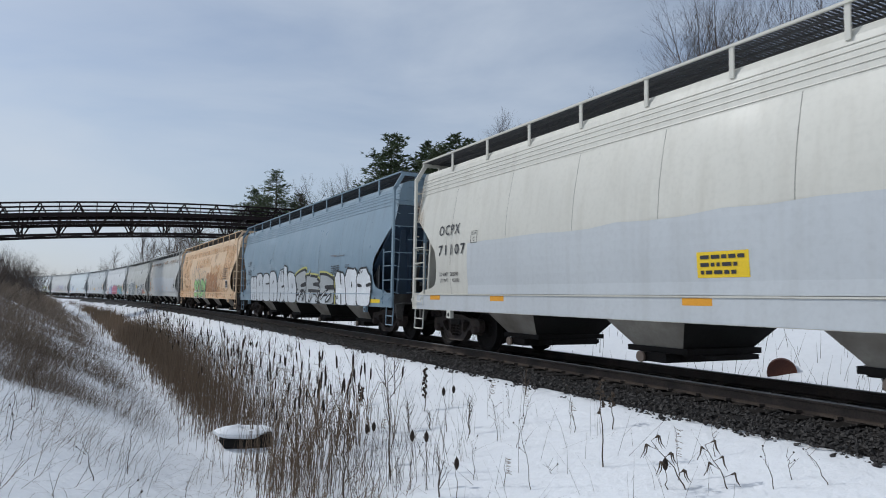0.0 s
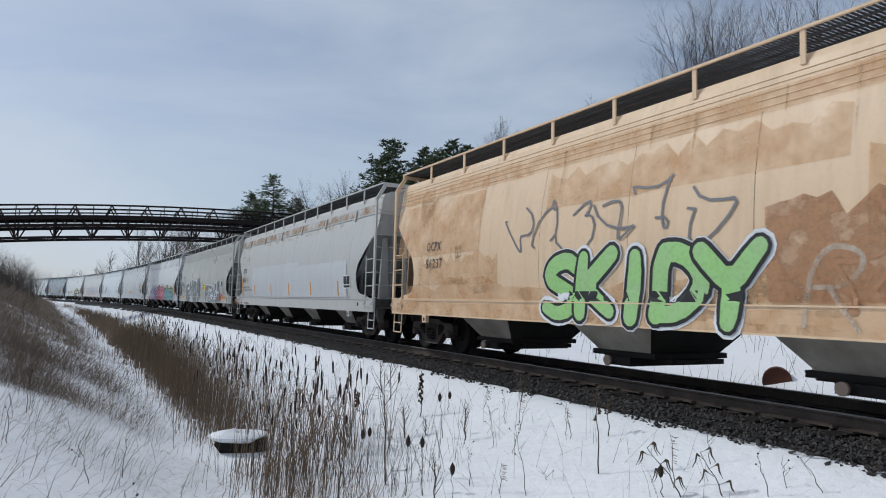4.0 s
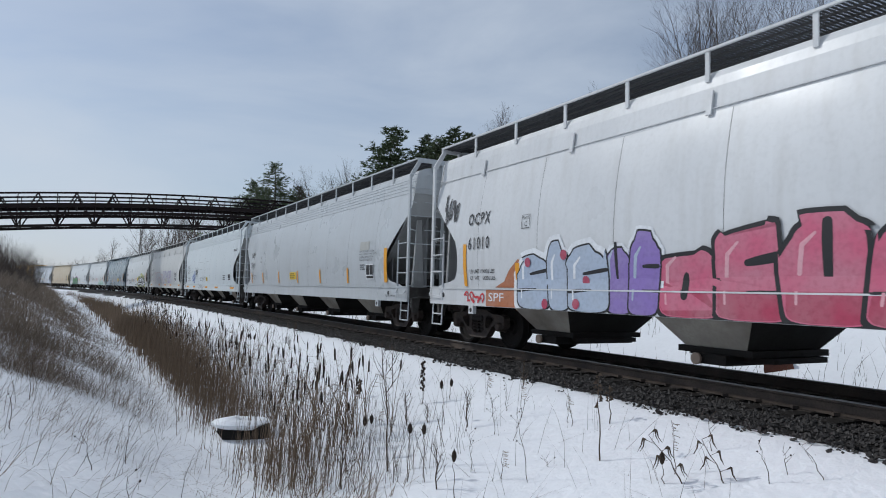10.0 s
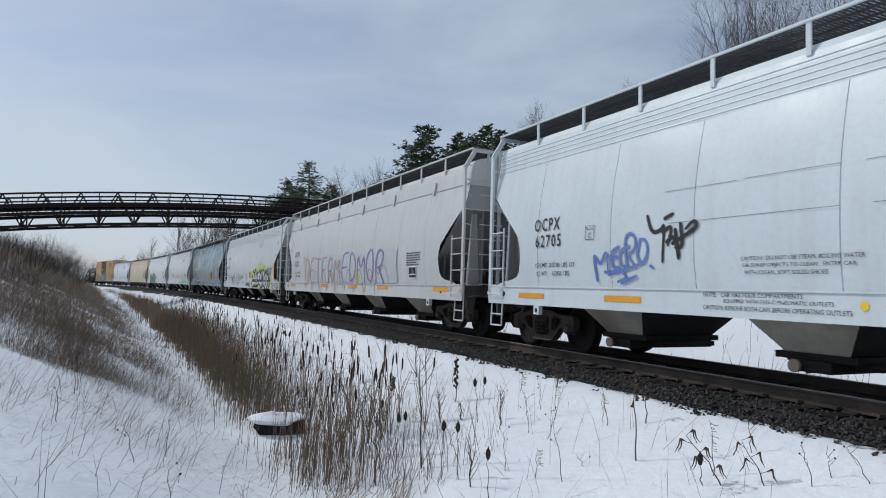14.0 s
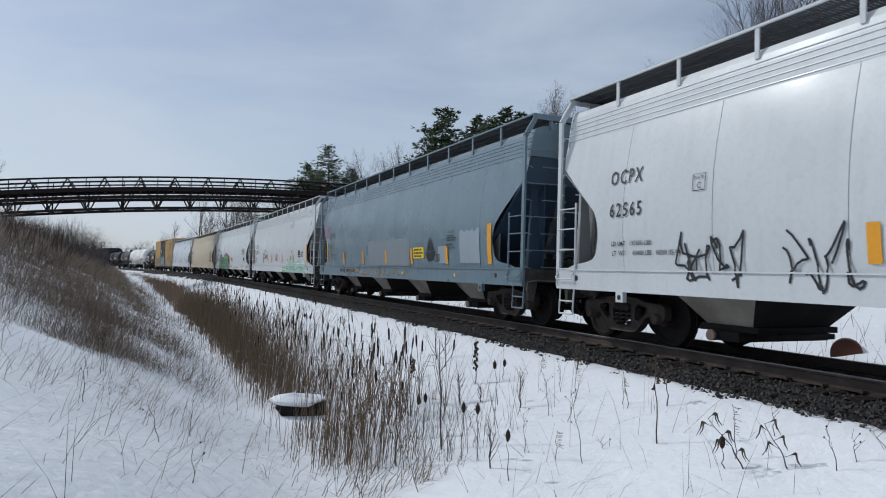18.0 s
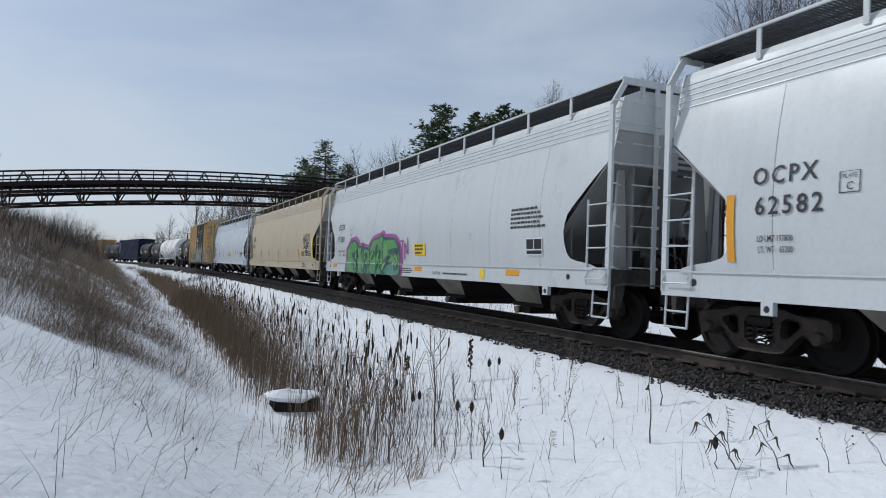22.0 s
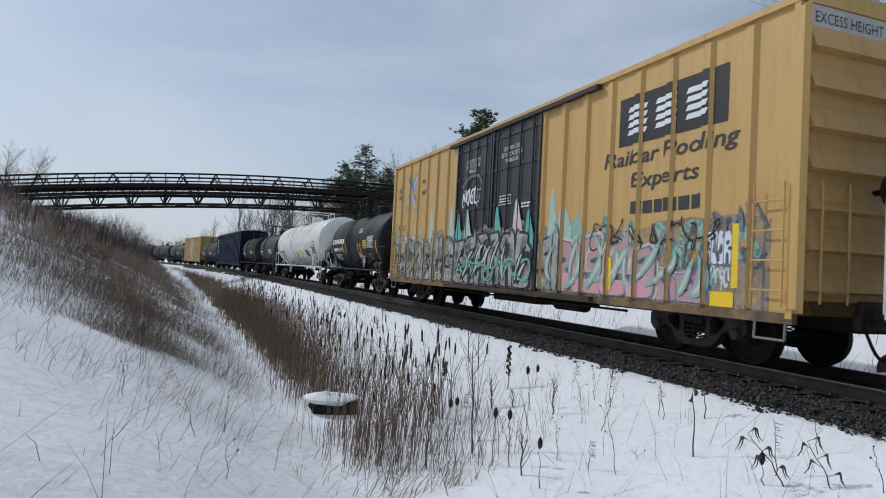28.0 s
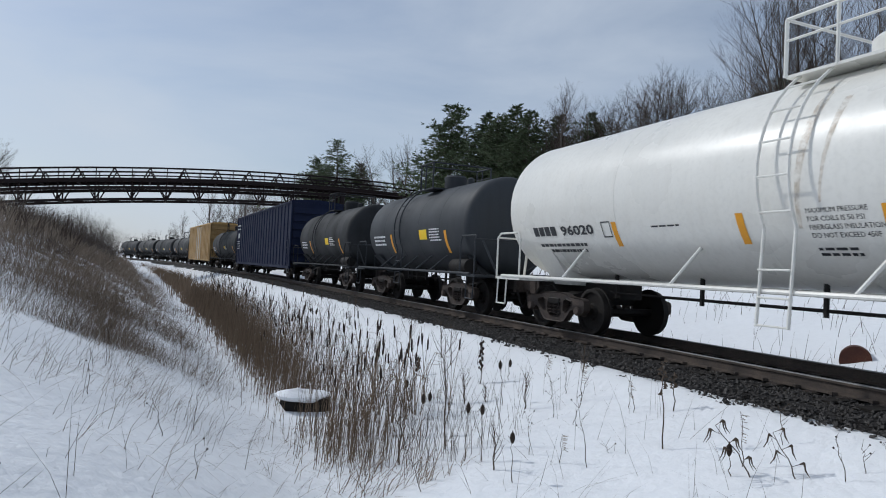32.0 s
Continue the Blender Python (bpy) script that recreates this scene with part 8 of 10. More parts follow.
def white_tank():
    car, half, on = tank_car("white tank car with a stained end and white handrails", TANK_WHITE, car_length(17), 1.5, 2.62, ladder_x=-1.05, dome_x=-0.5, shift=-0.33, inset=0.6)
    shell_print(car, "96020", -6.25, 1.94, 0.19, LETTER, on, 1.07, offset=0.03)
    shell_patch(car, [rect(-7.28 + 0.22 * k, -7.1 + 0.22 * k, 1.95, 2.13) for k in range(4)], LETTER, on)
    shell_patch(car, [rect(-4.92, -4.66, 1.88, 1.9), rect(-4.92, -4.66, 2.14, 2.16), rect(-4.92, -4.9, 1.9, 2.14), rect(-4.68, -4.66, 1.9, 2.14)], LETTER, on)
    small_print(car, -7.2, 1.6, -5.2, 1.82, 2, LETTER, on, random.Random(35))
    small_print(car, -3.6, 2.0, -2.9, 2.05, 1, LETTER, on, random.Random(36))
    for x in (-4.62, -1.85, 0.2, 4.35):
        shell_patch(car, [band(x, 1.72, 2.14, 0.13)], ORANGE, on, "reflector")
    shell_patch(car, [band(7.18, 1.3, 2.3, 0.13)], ORANGE, on, "reflector")
    for k, line in enumerate(("MAXIMUM PRESSURE", "FOR COILS IS 50 PSI", "FIBERGLASS INSULATION", "DO NOT EXCEED 450F")):
        shell_print(car, line, -0.75, 2.08 - 0.1 * k, 0.06, LETTER, on)
    small_print(car, -0.75, 1.55, -0.1, 1.68, 2, LETTER, on, random.Random(37))
    shell_patch(car, [rect(0.75, 1.35, 1.76, 2.1)], YELLOW, on, "sticker")
    small_print(car, 0.75, 1.66, 1.35, 1.73, 2, LETTER, on, random.Random(38))
    small_print(car, 2.02, 1.8, 2.65, 2.0, 2, RED, on, random.Random(39))
    shell_print(car, "SR 13450", 3.15, 2.3, 0.1, LETTER, on)
    shell_patch(car, [[(3.2, 1.74), (4.2, 1.7), (4.08, 2.1), (3.0, 2.15)]], LETTER, on, "painted_out_panel")
    shell_print(car, "FRA-AIP", 4.72, 2.19, 0.11, LETTER, on)
    shell_print(car, "DOT-SP 21134", 5.3, 2.5, 0.11, LETTER, on)
    shell_print(car, "DOT 111A100W-1", 5.3, 2.33, 0.11, LETTER, on)
    shell_patch(car, [rect(5.34, 6.35, 1.86, 2.29)], LETTER, on, "data_plate")
    shell_patch(car, [rect(5.38, 6.31, 1.92 + 0.07 * k, 1.93 + 0.07 * k) for k in range(5)] + [rect(5.75 + 0.2 * k, 5.76 + 0.2 * k, 1.88, 2.27) for k in range(3)], WHITE, on, "plate_lines", lift=0.012)
    shell_patch(car, [rect(4.75, 5.12, 1.6, 1.82)], LETTER, on, "data_plate")
    shell_patch(car, [rect(6.9, 7.03, 1.5, 1.57)], RED, on)
    sign = part("placard", Shape().prism([(6.9, 1.16), (7.12, 1.42), (6.9, 1.68), (6.68, 1.42)], -1.63, -1.61).mesh("placard", WHITE), car, WHITE, "white diamond placard with a number")
    part("placard_post", Shape().box(6.82, 6.98, -1.6, -1.45, 1.05, 1.85).mesh("placard_post", WHITE), sign, WHITE)
    bm = lettering("2735", 0.27, 0.11)
    for v in bm.verts:
        v.co = Vector((6.765 + v.co.x, -1.636, 1.36 + v.co.z))
    part("lettering", bm, sign, LETTER)
    # brown runs below the filling hatch and dark spill on the leading head
    shell_patch(car, [[(-0.9, 1.9), (-0.85, 1.9), (-0.62, 3.6), (-0.72, 3.75), (-0.8, 3.2)], [(-0.55, 2.2), (-0.52, 2.2), (-0.3, 3.5), (-0.4, 3.5)]], RUST, on, "rust_stain")
    s = Shape().lathe([(half - 0.918, 0.02), (half - 0.920, 0.5), (half - 0.940, 0.9), (half - 0.998, 1.2), (half - 1.080, 1.385), (half - 1.170, 1.48)], 48, "x", (0, 0, 2.62))
    part("stained_head", s.mesh("stained_head", SPILL_HEAD, True), car, SPILL_HEAD, "white tank head with a brown spill running down")
    bars = Shape()
    for y0, y1, z0, z1 in [(-0.34 + 0.115 * k, -0.255 + 0.115 * k, 2.6, 2.73) for k in range(4)]:
        bars.box(half - 0.917, half - 0.913, y0, y1, z0, z1)
    for words, y0, z0, w, h in (("96020", 0.2, 2.6, 0.6, 0.13), ("CAPY 26544 GALS", -0.2, 2.49, 0.72, 0.07), ("CAPY 100 480 LITERS", -0.2, 2.38, 0.86, 0.07)):
        bm = lettering(words, w, h, 0.006)
        for v in bm.verts:
            v.co = Vector((half - 0.914, y0 + v.co.x, z0 + v.co.z))
        part("lettering", bm, car, LETTER)
    part("head_print", bars.mesh("head_print", LETTER), car, LETTER)
    part("head_plate", Shape().box(half - 0.940, half - 0.900, -0.3, 0.55, 1.2, 1.75).mesh("head_plate", SNOW), car, GREY_STEEL, "grey plate on the lower head")
    return car


def dark_tank(number, label, skin, radius=1.36, cz=2.4, **more):
    more.setdefault("deck", 0.5)
    car, half, on = tank_car(label, skin, car_length(number), radius, cz, **more)
    rng = random.Random(number)
    small_print(car, -half + 1.6, 1.85, -half + 2.9, 2.25, 3, WHITE, on, rng)
    shell_patch(car, [rect(0.9, 1.5, 2.02, 2.32)], YELLOW, on, "sticker")
    for x in (-half + 3.4, half - 2.4):
        shell_patch(car, [band(x, 1.62, 2.25)], ORANGE, on, "reflector")
    small_print(car, 1.7, 1.95, 2.6, 2.35, 5, WHITE, on, rng)
    return car


in_train(15, yellow_box_car())
in_train(16, black_tank())
in_train(17, white_tank())
in_train(18, dark_tank(18, "dark grey tank car with orange markers", TANK_GREY, ladder_x=-0.7, dome_x=0.5))
in_train(19, dark_tank(19, "dull grey tank car with a yellow sticker", TANK_DULL, 1.38, 2.42, ladder_x=-0.7, dome_x=0.5))
in_train(20, blue_box_car())
in_train(21, dark_tank(21, "dull grey tank car, weathered", TANK_DULL, 1.45, 2.55))
in_train(22, ochre_box_car())
for number in range(23, 27):
    in_train(number, dark_tank(number, "dark tank car with pale lettering", TANK_BLACK if number % 2 else TANK_DULL, 1.45, 2.55))

# ---- sleepers and loose ballast ----
sleeper_mesh = Shape().box(-0.115, 0.115, -1.3, 1.3, -0.36, -0.19).mesh("sleeper", TIE)
plate_mesh = Shape().box(-0.09, 0.09, -0.93, -0.6, -0.19, -0.178).box(-0.09, 0.09, 0.6, 0.93, -0.19, -0.178).mesh("tie_plate", RAIL)
rng = random.Random(5)
for k in range(150):
    s = -17 + 0.52 * k
    x, y, a = on_track(s)
    sl = part("sleeper", sleeper_mesh, track, TIE, "", pose(float(x), float(y), rng.uniform(-0.012, 0.008), 0, 0, math.degrees(a) - 90 + rng.uniform(-1, 1)))
    part("tie_plate", plate_mesh, sl, RAIL)
clips = Shape()
for k in range(120):
    m = track_pose(-17 + 0.52 * k + 0.2)
    for yy in (-0.84, -0.67):
        c = m @ Vector((0, yy, -0.165))
        clips.box(c.x - 0.035, c.x + 0.035, c.y - 0.035, c.y + 0.035, c.z - 0.02, c.z + 0.02)
tagged(part("rail_anchors", clips.mesh("rail_anchors", RAIL), track, RAIL), kind="stuff")


def rubble(count, s0, s1, o0, o1, size, seed, base):
    """Angular stones scattered on the ballast shoulder."""
    r = np.random.default_rng(seed)
    s = s0 + (s1 - s0) * r.random(count) ** 1.6
    o = r.uniform(o0, o1, count)
    ragged = 2.08 + 0.1 * np.sin(s * 1.7) * np.sin(s * 0.63 + 1) + 0.06 * np.sin(s * 4.3)
    keep = (o < ragged) | (r.random(count) < 0.06)
    s, o = s[keep], o[keep]
    count = len(s)
    x, y, _ = on_track(s, o)
    z = base(o) + r.uniform(-0.01, 0.02, count)
    corner = np.array([(1, 0, 0), (-1, 0, 0), (0, 1, 0), (0, -1, 0), (0, 0, 1), (0, 0, -1)], float)
    v = corner[None] * r.uniform(0.6, 1.3, (count, 6, 1)) + r.uniform(-0.35, 0.35, (count, 6, 3))
    v *= (size * r.uniform(0.55, 1.35, count))[:, None, None]
    turn = r.uniform(0, 6.3, count)
    c, si = np.cos(turn)[:, None], np.sin(turn)[:, None]
    vx = v[..., 0] * c - v[..., 1] * si + x[:, None]
    vy = v[..., 0] * si + v[..., 1] * c + y[:, None]
    vz = v[..., 2] * 0.8 + z[:, None]
    tri = np.array([(0, 2, 4), (2, 1, 4), (1, 3, 4), (3, 0, 4), (2, 0, 5), (1, 2, 5), (3, 1, 5), (0, 3, 5)])
    faces = (tri[None] + 6 * np.arange(count)[:, None, None]).reshape(-1, 3)
    return mesh_from("ballast_stones", np.stack([vx, vy, vz], -1).reshape(-1, 3).tolist(), faces.tolist(), BALLAST)


def shoulder(o):
    return np.interp(o, [-2.35, -1.7, 1.6, 2.0, 2.5], [-0.5, -0.24, -0.215, -0.27, -0.5])


tagged(part("ballast_stones", rubble(30000, -17, 60, 0.93, 2.3, 0.028, 3, shoulder), track, BALLAST, "dark angular crushed stone"), kind="stuff")
tagged(part("ballast_stones", rubble(2500, -17, 30, -2.2, 0.7, 0.036, 4, shoulder), track, BALLAST), kind="stuff")

# ---- footbridge over the line ----
BRIDGE_X, BRIDGE_Y, PANEL_X, PANEL_Y = -37.83, 62.0, 2.804, 1.473
ACROSS = (-0.465, 0.885)
bridge = tagged(new("footbridge"), "dark weathering-steel truss footbridge arched over the railway", "footbridge")


def bridge_point(n, dz, back=0.0):
    """A point of the bridge at panel n, dz under the handrail."""
    return Vector((BRIDGE_X + PANEL_X * n + ACROSS[0] * back, BRIDGE_Y + PANEL_Y * n + ACROSS[1] * back, 10.55 - 0.0195 * (n - 7.5) ** 2 + dz))


def bridge_run(name, n0, n1, dz, back, w, h):
    v, f, count = [], [], int(round((n1 - n0) * 2))
    out_ = Vector((ACROSS[0], ACROSS[1], 0)) * (w / 2)
    for k in range(count + 1):
        p = bridge_point(n0 + k / 2, dz, back)
        v += [p + i * out_ + Vector((0, 0, j * h / 2)) for i, j in ((-1, -1), (1, -1), (1, 1), (-1, 1))]
        if k:
            b = 4 * k
            f += [(b - 4 + j, b - 4 + (j + 1) % 4, b + (j + 1) % 4, b + j) for j in range(4)]
    f += [(0, 1, 2, 3), (4 * count, 4 * count + 1, 4 * count + 2, 4 * count + 3)]
    part(name, Shape().add(v, f).mesh(name, BRIDGE_STEEL), bridge, BRIDGE_STEEL)


def bridge_bar(name, n0, z0, n1, z1, back, w, h):
    part(name, Shape().bar(bridge_point(n0, z0, back), bridge_point(n1, z1, back), w, h).mesh(name, BRIDGE_STEEL), bridge, BRIDGE_STEEL)


BRIDGE_START, BRIDGE_PIER, BRIDGE_END = -7, 7, 14
for back in (0.0, 3.6):
    bridge_run("top_chord", BRIDGE_START, BRIDGE_END, 0.0, back, 0.16, 0.16)
    for dz in (-0.42, -0.75):
        bridge_run("guard_rail", BRIDGE_START, BRIDGE_END, dz, back, 0.06, 0.07)
    bridge_run("deck_beam", BRIDGE_START, BRIDGE_END, -1.18, back, 0.22, 0.36)
    bridge_run("lower_beam", BRIDGE_START, BRIDGE_PIER, -1.95, back, 0.2, 0.3)
    bridge_run("bottom_chord", BRIDGE_START, BRIDGE_PIER, -3.1, back, 0.2, 0.24)
    for n in range(BRIDGE_START, BRIDGE_PIER):
        bridge_bar("diagonal", n, 0.0, n + 0.5, -3.1, back, 0.12, 0.12)
        bridge_bar("diagonal", n + 1, 0.0, n + 0.5, -3.1, back, 0.12, 0.12)
        bridge_bar("web_post", n + 0.5, -1.18, n + 0.5, -3.1, back, 0.11, 0.11)
        bridge_bar("railing_post", n + 0.5, 0.0, n + 0.5, -1.18, back, 0.06, 0.06)
    for n in range(BRIDGE_PIER, BRIDGE_END):
        bridge_bar("diagonal", n, 0.0, n + 0.35, -1.18, back, 0.09, 0.09)
        bridge_bar("diagonal", n, 0.0, n - 0.35, -1.18, back, 0.09, 0.09)
        bridge_bar("railing_post", n + 0.5, 0.0, n + 0.5, -1.18, back, 0.06, 0.06)
s = Shape()
n = BRIDGE_START
while n < BRIDGE_END:
    a, b, c, d = bridge_point(n, -1.05), bridge_point(n + 0.5, -1.05), bridge_point(n + 0.5, -1.05, 3.6), bridge_point(n, -1.05, 3.6)
    up = Vector((0, 0, 0.08))
    s.add([a, b, c, d, a + up, b + up, c + up, d + up], [(0, 1, 2, 3), (4, 5, 6, 7), (0, 1, 5, 4), (1, 2, 6, 5), (2, 3, 7, 6), (3, 0, 4, 7)])
    n += 0.5
part("deck", s.mesh("deck", BRIDGE_STEEL), bridge, BRIDGE_STEEL, "timber deck seen from below, dark")
for n in range(BRIDGE_START, BRIDGE_PIER):
    part("cross_beam", Shape().bar(bridge_point(n + 0.5, -3.1), bridge_point(n + 0.5, -3.1, 3.6), 0.12, 0.16).mesh("cross_beam", BRIDGE_STEEL), bridge, BRIDGE_STEEL)
    part("cross_beam", Shape().bar(bridge_point(n, -1.3), bridge_point(n, -1.3, 3.6), 0.14, 0.22).mesh("cross_beam", BRIDGE_STEEL), bridge, BRIDGE_STEEL)
    part("sway_brace", Shape().bar(bridge_point(n + 0.5, -3.1), bridge_point(n + 1.5, -3.1, 3.6), 0.08, 0.08).mesh("sway_brace", BRIDGE_STEEL), bridge, BRIDGE_STEEL)
for n in (BRIDGE_START, BRIDGE_PIER + 0.2, 10.6):
    for back in (0.2, 3.4):
        p = bridge_point(n, -1.4 if n > 0 else -3.0, back)
        part("pier", Shape().rod((p.x, p.y, ground_at(p.x, p.y) - 0.5), p, 0.3, 10).mesh("pier", BRIDGE_STEEL), bridge, BRIDGE_STEEL)
    a, b = bridge_point(n, -1.6 if n > 0 else -3.1, -0.3), bridge_point(n, -1.6 if n > 0 else -3.1, 3.9)
    part("pier_cap", Shape().bar(a, b, 0.6, 0.5).mesh("pier_cap", BRIDGE_STEEL), bridge, BRIDGE_STEEL)

# ---- culvert in the ditch and rusty pipe end beyond the track ----
CULVERT_DARK = material("culvert_inside", (0.012, 0.011, 0.01), 0.9, vary=0.2, scale=5, fine=30, bump=0.01)
RUST_PIPE = material("rusty_culvert", (0.075, 0.03, 0.022), 0.85, vary=0.2, scale=4, fine=30, bump=0.01, other=(0.11, 0.045, 0.03))
culvert = tagged(new("culvert"), "dark culvert mouth in the ditch under a cap of snow", "culvert")
culvert.matrix_basis = pose(-3.4, 11.55, -1.3, 0, -6, 12) @ Matrix.Scale(0.72, 4)
part("mouth", Shape().lathe([(-0.3, 0.0), (-0.3, 0.22), (0.3, 0.22), (0.3, 0.2), (-0.25, 0.19)], 18, "y", (0.3, -0.05, 0.0)).mesh("mouth", CULVERT_DARK, True), culvert, CULVERT_DARK)
# near-black block added to stand for the shade in the hollow under the cap
part("headwall", Shape().prism([(-0.42, 0.16), (0.72, 0.16), (0.74, -0.3), (0.2, -0.32), (-0.25, -0.12)], -0.5, 0.3).mesh("headwall", CULVERT_DARK), culvert, CULVERT_DARK)
cap = Shape()
rings, cols = 7, 26
vs, fs = [], []
for j in range(rings + 1):
    for i in range(cols):
        a, r = 2 * math.pi * i / cols, math.sin(math.pi * j / rings)
        edge = 1 + 0.07 * math.sin(3 * a + 1) + 0.05 * math.sin(5 * a)
        zz = -math.cos(math.pi * j / rings)
        vs.append((0.06 + 0.66 * r ** 0.7 * edge * math.cos(a), -0.16 + 0.5 * r ** 0.7 * edge * math.sin(a), 0.23 + (0.12 if zz > 0 else 0.13) * zz + 0.02 * math.sin(2 * a) - 0.06 * math.cos(a)))
for j in range(rings):
    for i in range(cols):
        fs.append((j * cols + i, j * cols + (i + 1) % cols, (j + 1) * cols + (i + 1) % cols, (j + 1) * cols + i))
part("snow_cap", cap.add(vs, fs).mesh("snow_cap", SNOW, True), culvert, SNOW, "thick rounded cap of snow")

pipe = tagged(new("drain_pipe"), "rusty round pipe end half buried in snow", "pipe")
pipe.matrix_basis = pose(7.98, 15.75, -0.44, 0, 0, -27)
part("pipe_end", Shape().lathe([(-0.1, 0.0), (-0.1, 0.29), (-0.12, 0.32), (0.35, 0.32), (0.35, 0.0)], 28, "y").mesh("pipe_end", RUST_PIPE, True), pipe, RUST_PIPE)

# ---- dry plants ----
def stems(x, y, z, h, lean, way, r, curve, seed, droop=0.0):
    """Many thin tapering three-sided stems, as arrays; returns vertices and faces. droop: how far the tips hang over."""
    n = len(x)
    rng_ = np.random.default_rng(seed)
    ts = np.array([0.0, 0.4, 0.75, 1.0]) if droop else np.array([0.0, 0.5, 1.0])
    rad = np.interp(ts, [0, 0.5, 1], [1.0, 0.75, 0.12])
    rows = len(ts)
    out_ = (lean[:, None] * ts[None] + curve[:, None] * ts[None] ** 2) * h[:, None]
    cx = x[:, None] + out_ * np.cos(way)[:, None]
    cy = y[:, None] + out_ * np.sin(way)[:, None]
    hang = droop * np.minimum(1.2, lean + curve)[:, None] * ts[None] ** 2.5
    cz = z[:, None] + h[:, None] * (ts[None] * np.sqrt(np.maximum(0.05, 1 - 0.4 * (lean + curve)[:, None] ** 2)) - hang) - 0.03
    a0 = rng_.uniform(0, 6.3, n)
    v = np.empty((n, rows, 3, 3))
    for k in range(3):
        a = a0 + k * 2.094
        v[:, :, k, 0] = cx + (r[:, None] * rad[None]) * np.cos(a)[:, None]
        v[:, :, k, 1] = cy + (r[:, None] * rad[None]) * np.sin(a)[:, None]
        v[:, :, k, 2] = cz
    quad = [(j * 3 + k, j * 3 + (k + 1) % 3, j * 3 + 3 + (k + 1) % 3, j * 3 + 3 + k) for j in range(rows - 1) for k in range(3)]
    f = (np.array(quad)[None] + 3 * rows * np.arange(n)[:, None, None]).reshape(-1, 4)
    return v.reshape(-1, 3), f


def field(name, label, count, s_range, o_mid, o_dev, h_range, r, mat, seed, power=1.6, lean=0.25, wind=0.4, category="grass", patchy=0.0, sway=1.1, droop=0.0):
    """A stretch of grass or reed beside the track as one object of stuff."""
    g = np.random.default_rng(seed)
    s = s_range[0] + (s_range[1] - s_range[0]) * g.random(count) ** power
    o = g.normal(o_mid, o_dev, count) if np.isscalar(o_mid) else g.uniform(o_mid[0], o_mid[1], count)
    if patchy:
        keep = (np.sin(s * 0.9 + 2 * np.sin(o * 1.1)) * np.sin(o * 1.7 + 0.6 * s) + g.uniform(-1, 1, count)) > patchy - 0.6
        s, o = s[keep], o[keep]
    x, y, _ = on_track(s, o)
    open_ = np.hypot((x + 3.1) / 0.75, (y - 11.1) / 0.75) > 1   # the mouth of the culvert stays free
    x, y = x[open_], y[open_]
    n = len(x)
    z = ground_height(x, y)
    d = np.hypot(x, y)
    h = g.uniform(h_range[0], h_range[1], n) * (0.6 + 0.4 * g.random(n))
    way = g.normal(wind, sway, n)
    rr = r * (0.7 + 0.6 * g.random(n)) * np.clip(d / 14, 0.9, 4)
    v, f = stems(x, y, z, h, np.abs(g.normal(0, lean, n)), way, rr, np.abs(g.normal(0, lean * 0.7, n)), seed + 1, droop)
    return tagged(new(name, mesh_from(name, v.tolist(), f.tolist(), mat)), label, category, kind="stuff")


field("reed_bed", "dense bed of dry brown reeds in the ditch", 5200, (-8.3, 24), 6.2, 0.36, (0.6, 1.3), 0.0045, REED, 11, 1.0, 0.1, 0.3, "reeds")
field("reed_bed", "dense bed of dry brown reeds in the ditch", 4600, (20, 150), 6.15, 0.5, (0.8, 1.3), 0.005, REED, 12, 1.3, 0.1, 0.3, "reeds")
field("reed_litter", "bent and broken reed stems at the foot of the reeds", 1500, (-9.2, 20), 6.2, 0.45, (0.25, 0.6), 0.005, REED, 13, 1.5, 0.7, 0.3, "reeds")
field("reed_edge", "thin dry stems on the snow beside the reeds", 1500, (-8.8, 22), 5.1, 0.5, (0.3, 1.1), 0.0032, WEED, 14, 1.3, 0.2, 0.3, "reeds", sway=2.5)
field("bank_grass", "wispy dry grass over the snow of the bank", 4400, (-11, 14), (7.3, 13.5), 0, (0.25, 0.9), 0.003, GRASS_DARK, 15, 1.0, 0.8, 0.0, patchy=0.6, sway=1.1, droop=0.6)
field("bank_grass", "wispy dry grass over the snow of the bank", 11000, (2, 110), (9.4, 21), 0, (0.35, 0.95), 0.0048, GRASS, 16, 1.2, 0.55, -0.5, patchy=0.35)
field("bank_grass", "sparse dry stems on the snow of the bank", 1500, (-14, 14), (7.3, 13.0), 0, (0.15, 0.8), 0.0028, WEED, 17, 0.9, 0.8, 0.2, sway=1.2)
field("matted_grass", "brown grass bent over in tufts on the snow of the bank", 15000, (-6.5, 30), (8.7, 14.5), 0, (0.35, 0.95), 0.0032, GRASS_DARK, 23, 1.0, 0.8, -0.2, patchy=1.0, sway=0.9, droop=0.5)
field("matted_grass", "pale dry grass bent over on the snow of the bank", 9000, (-8, 30), (8.0, 14.5), 0, (0.3, 0.8), 0.0028, GRASS, 25, 1.0, 0.8, 0.2, patchy=0.8, sway=1.0, droop=0.5)
field("matted_grass", "brown grass laid flat in mats along the bank", 10000, (8, 90), (9.8, 21), 0, (0.4, 1.0), 0.005, GRASS, 24, 1.0, 0.8, -0.3, patchy=0.5, sway=0.6)
field("bank_grass", "dense brown grass along the top of the bank", 5200, (10, 140), (13.5, 24), 0, (0.5, 1.3), 0.0055, GRASS, 18, 1.1, 0.4, -0.3)
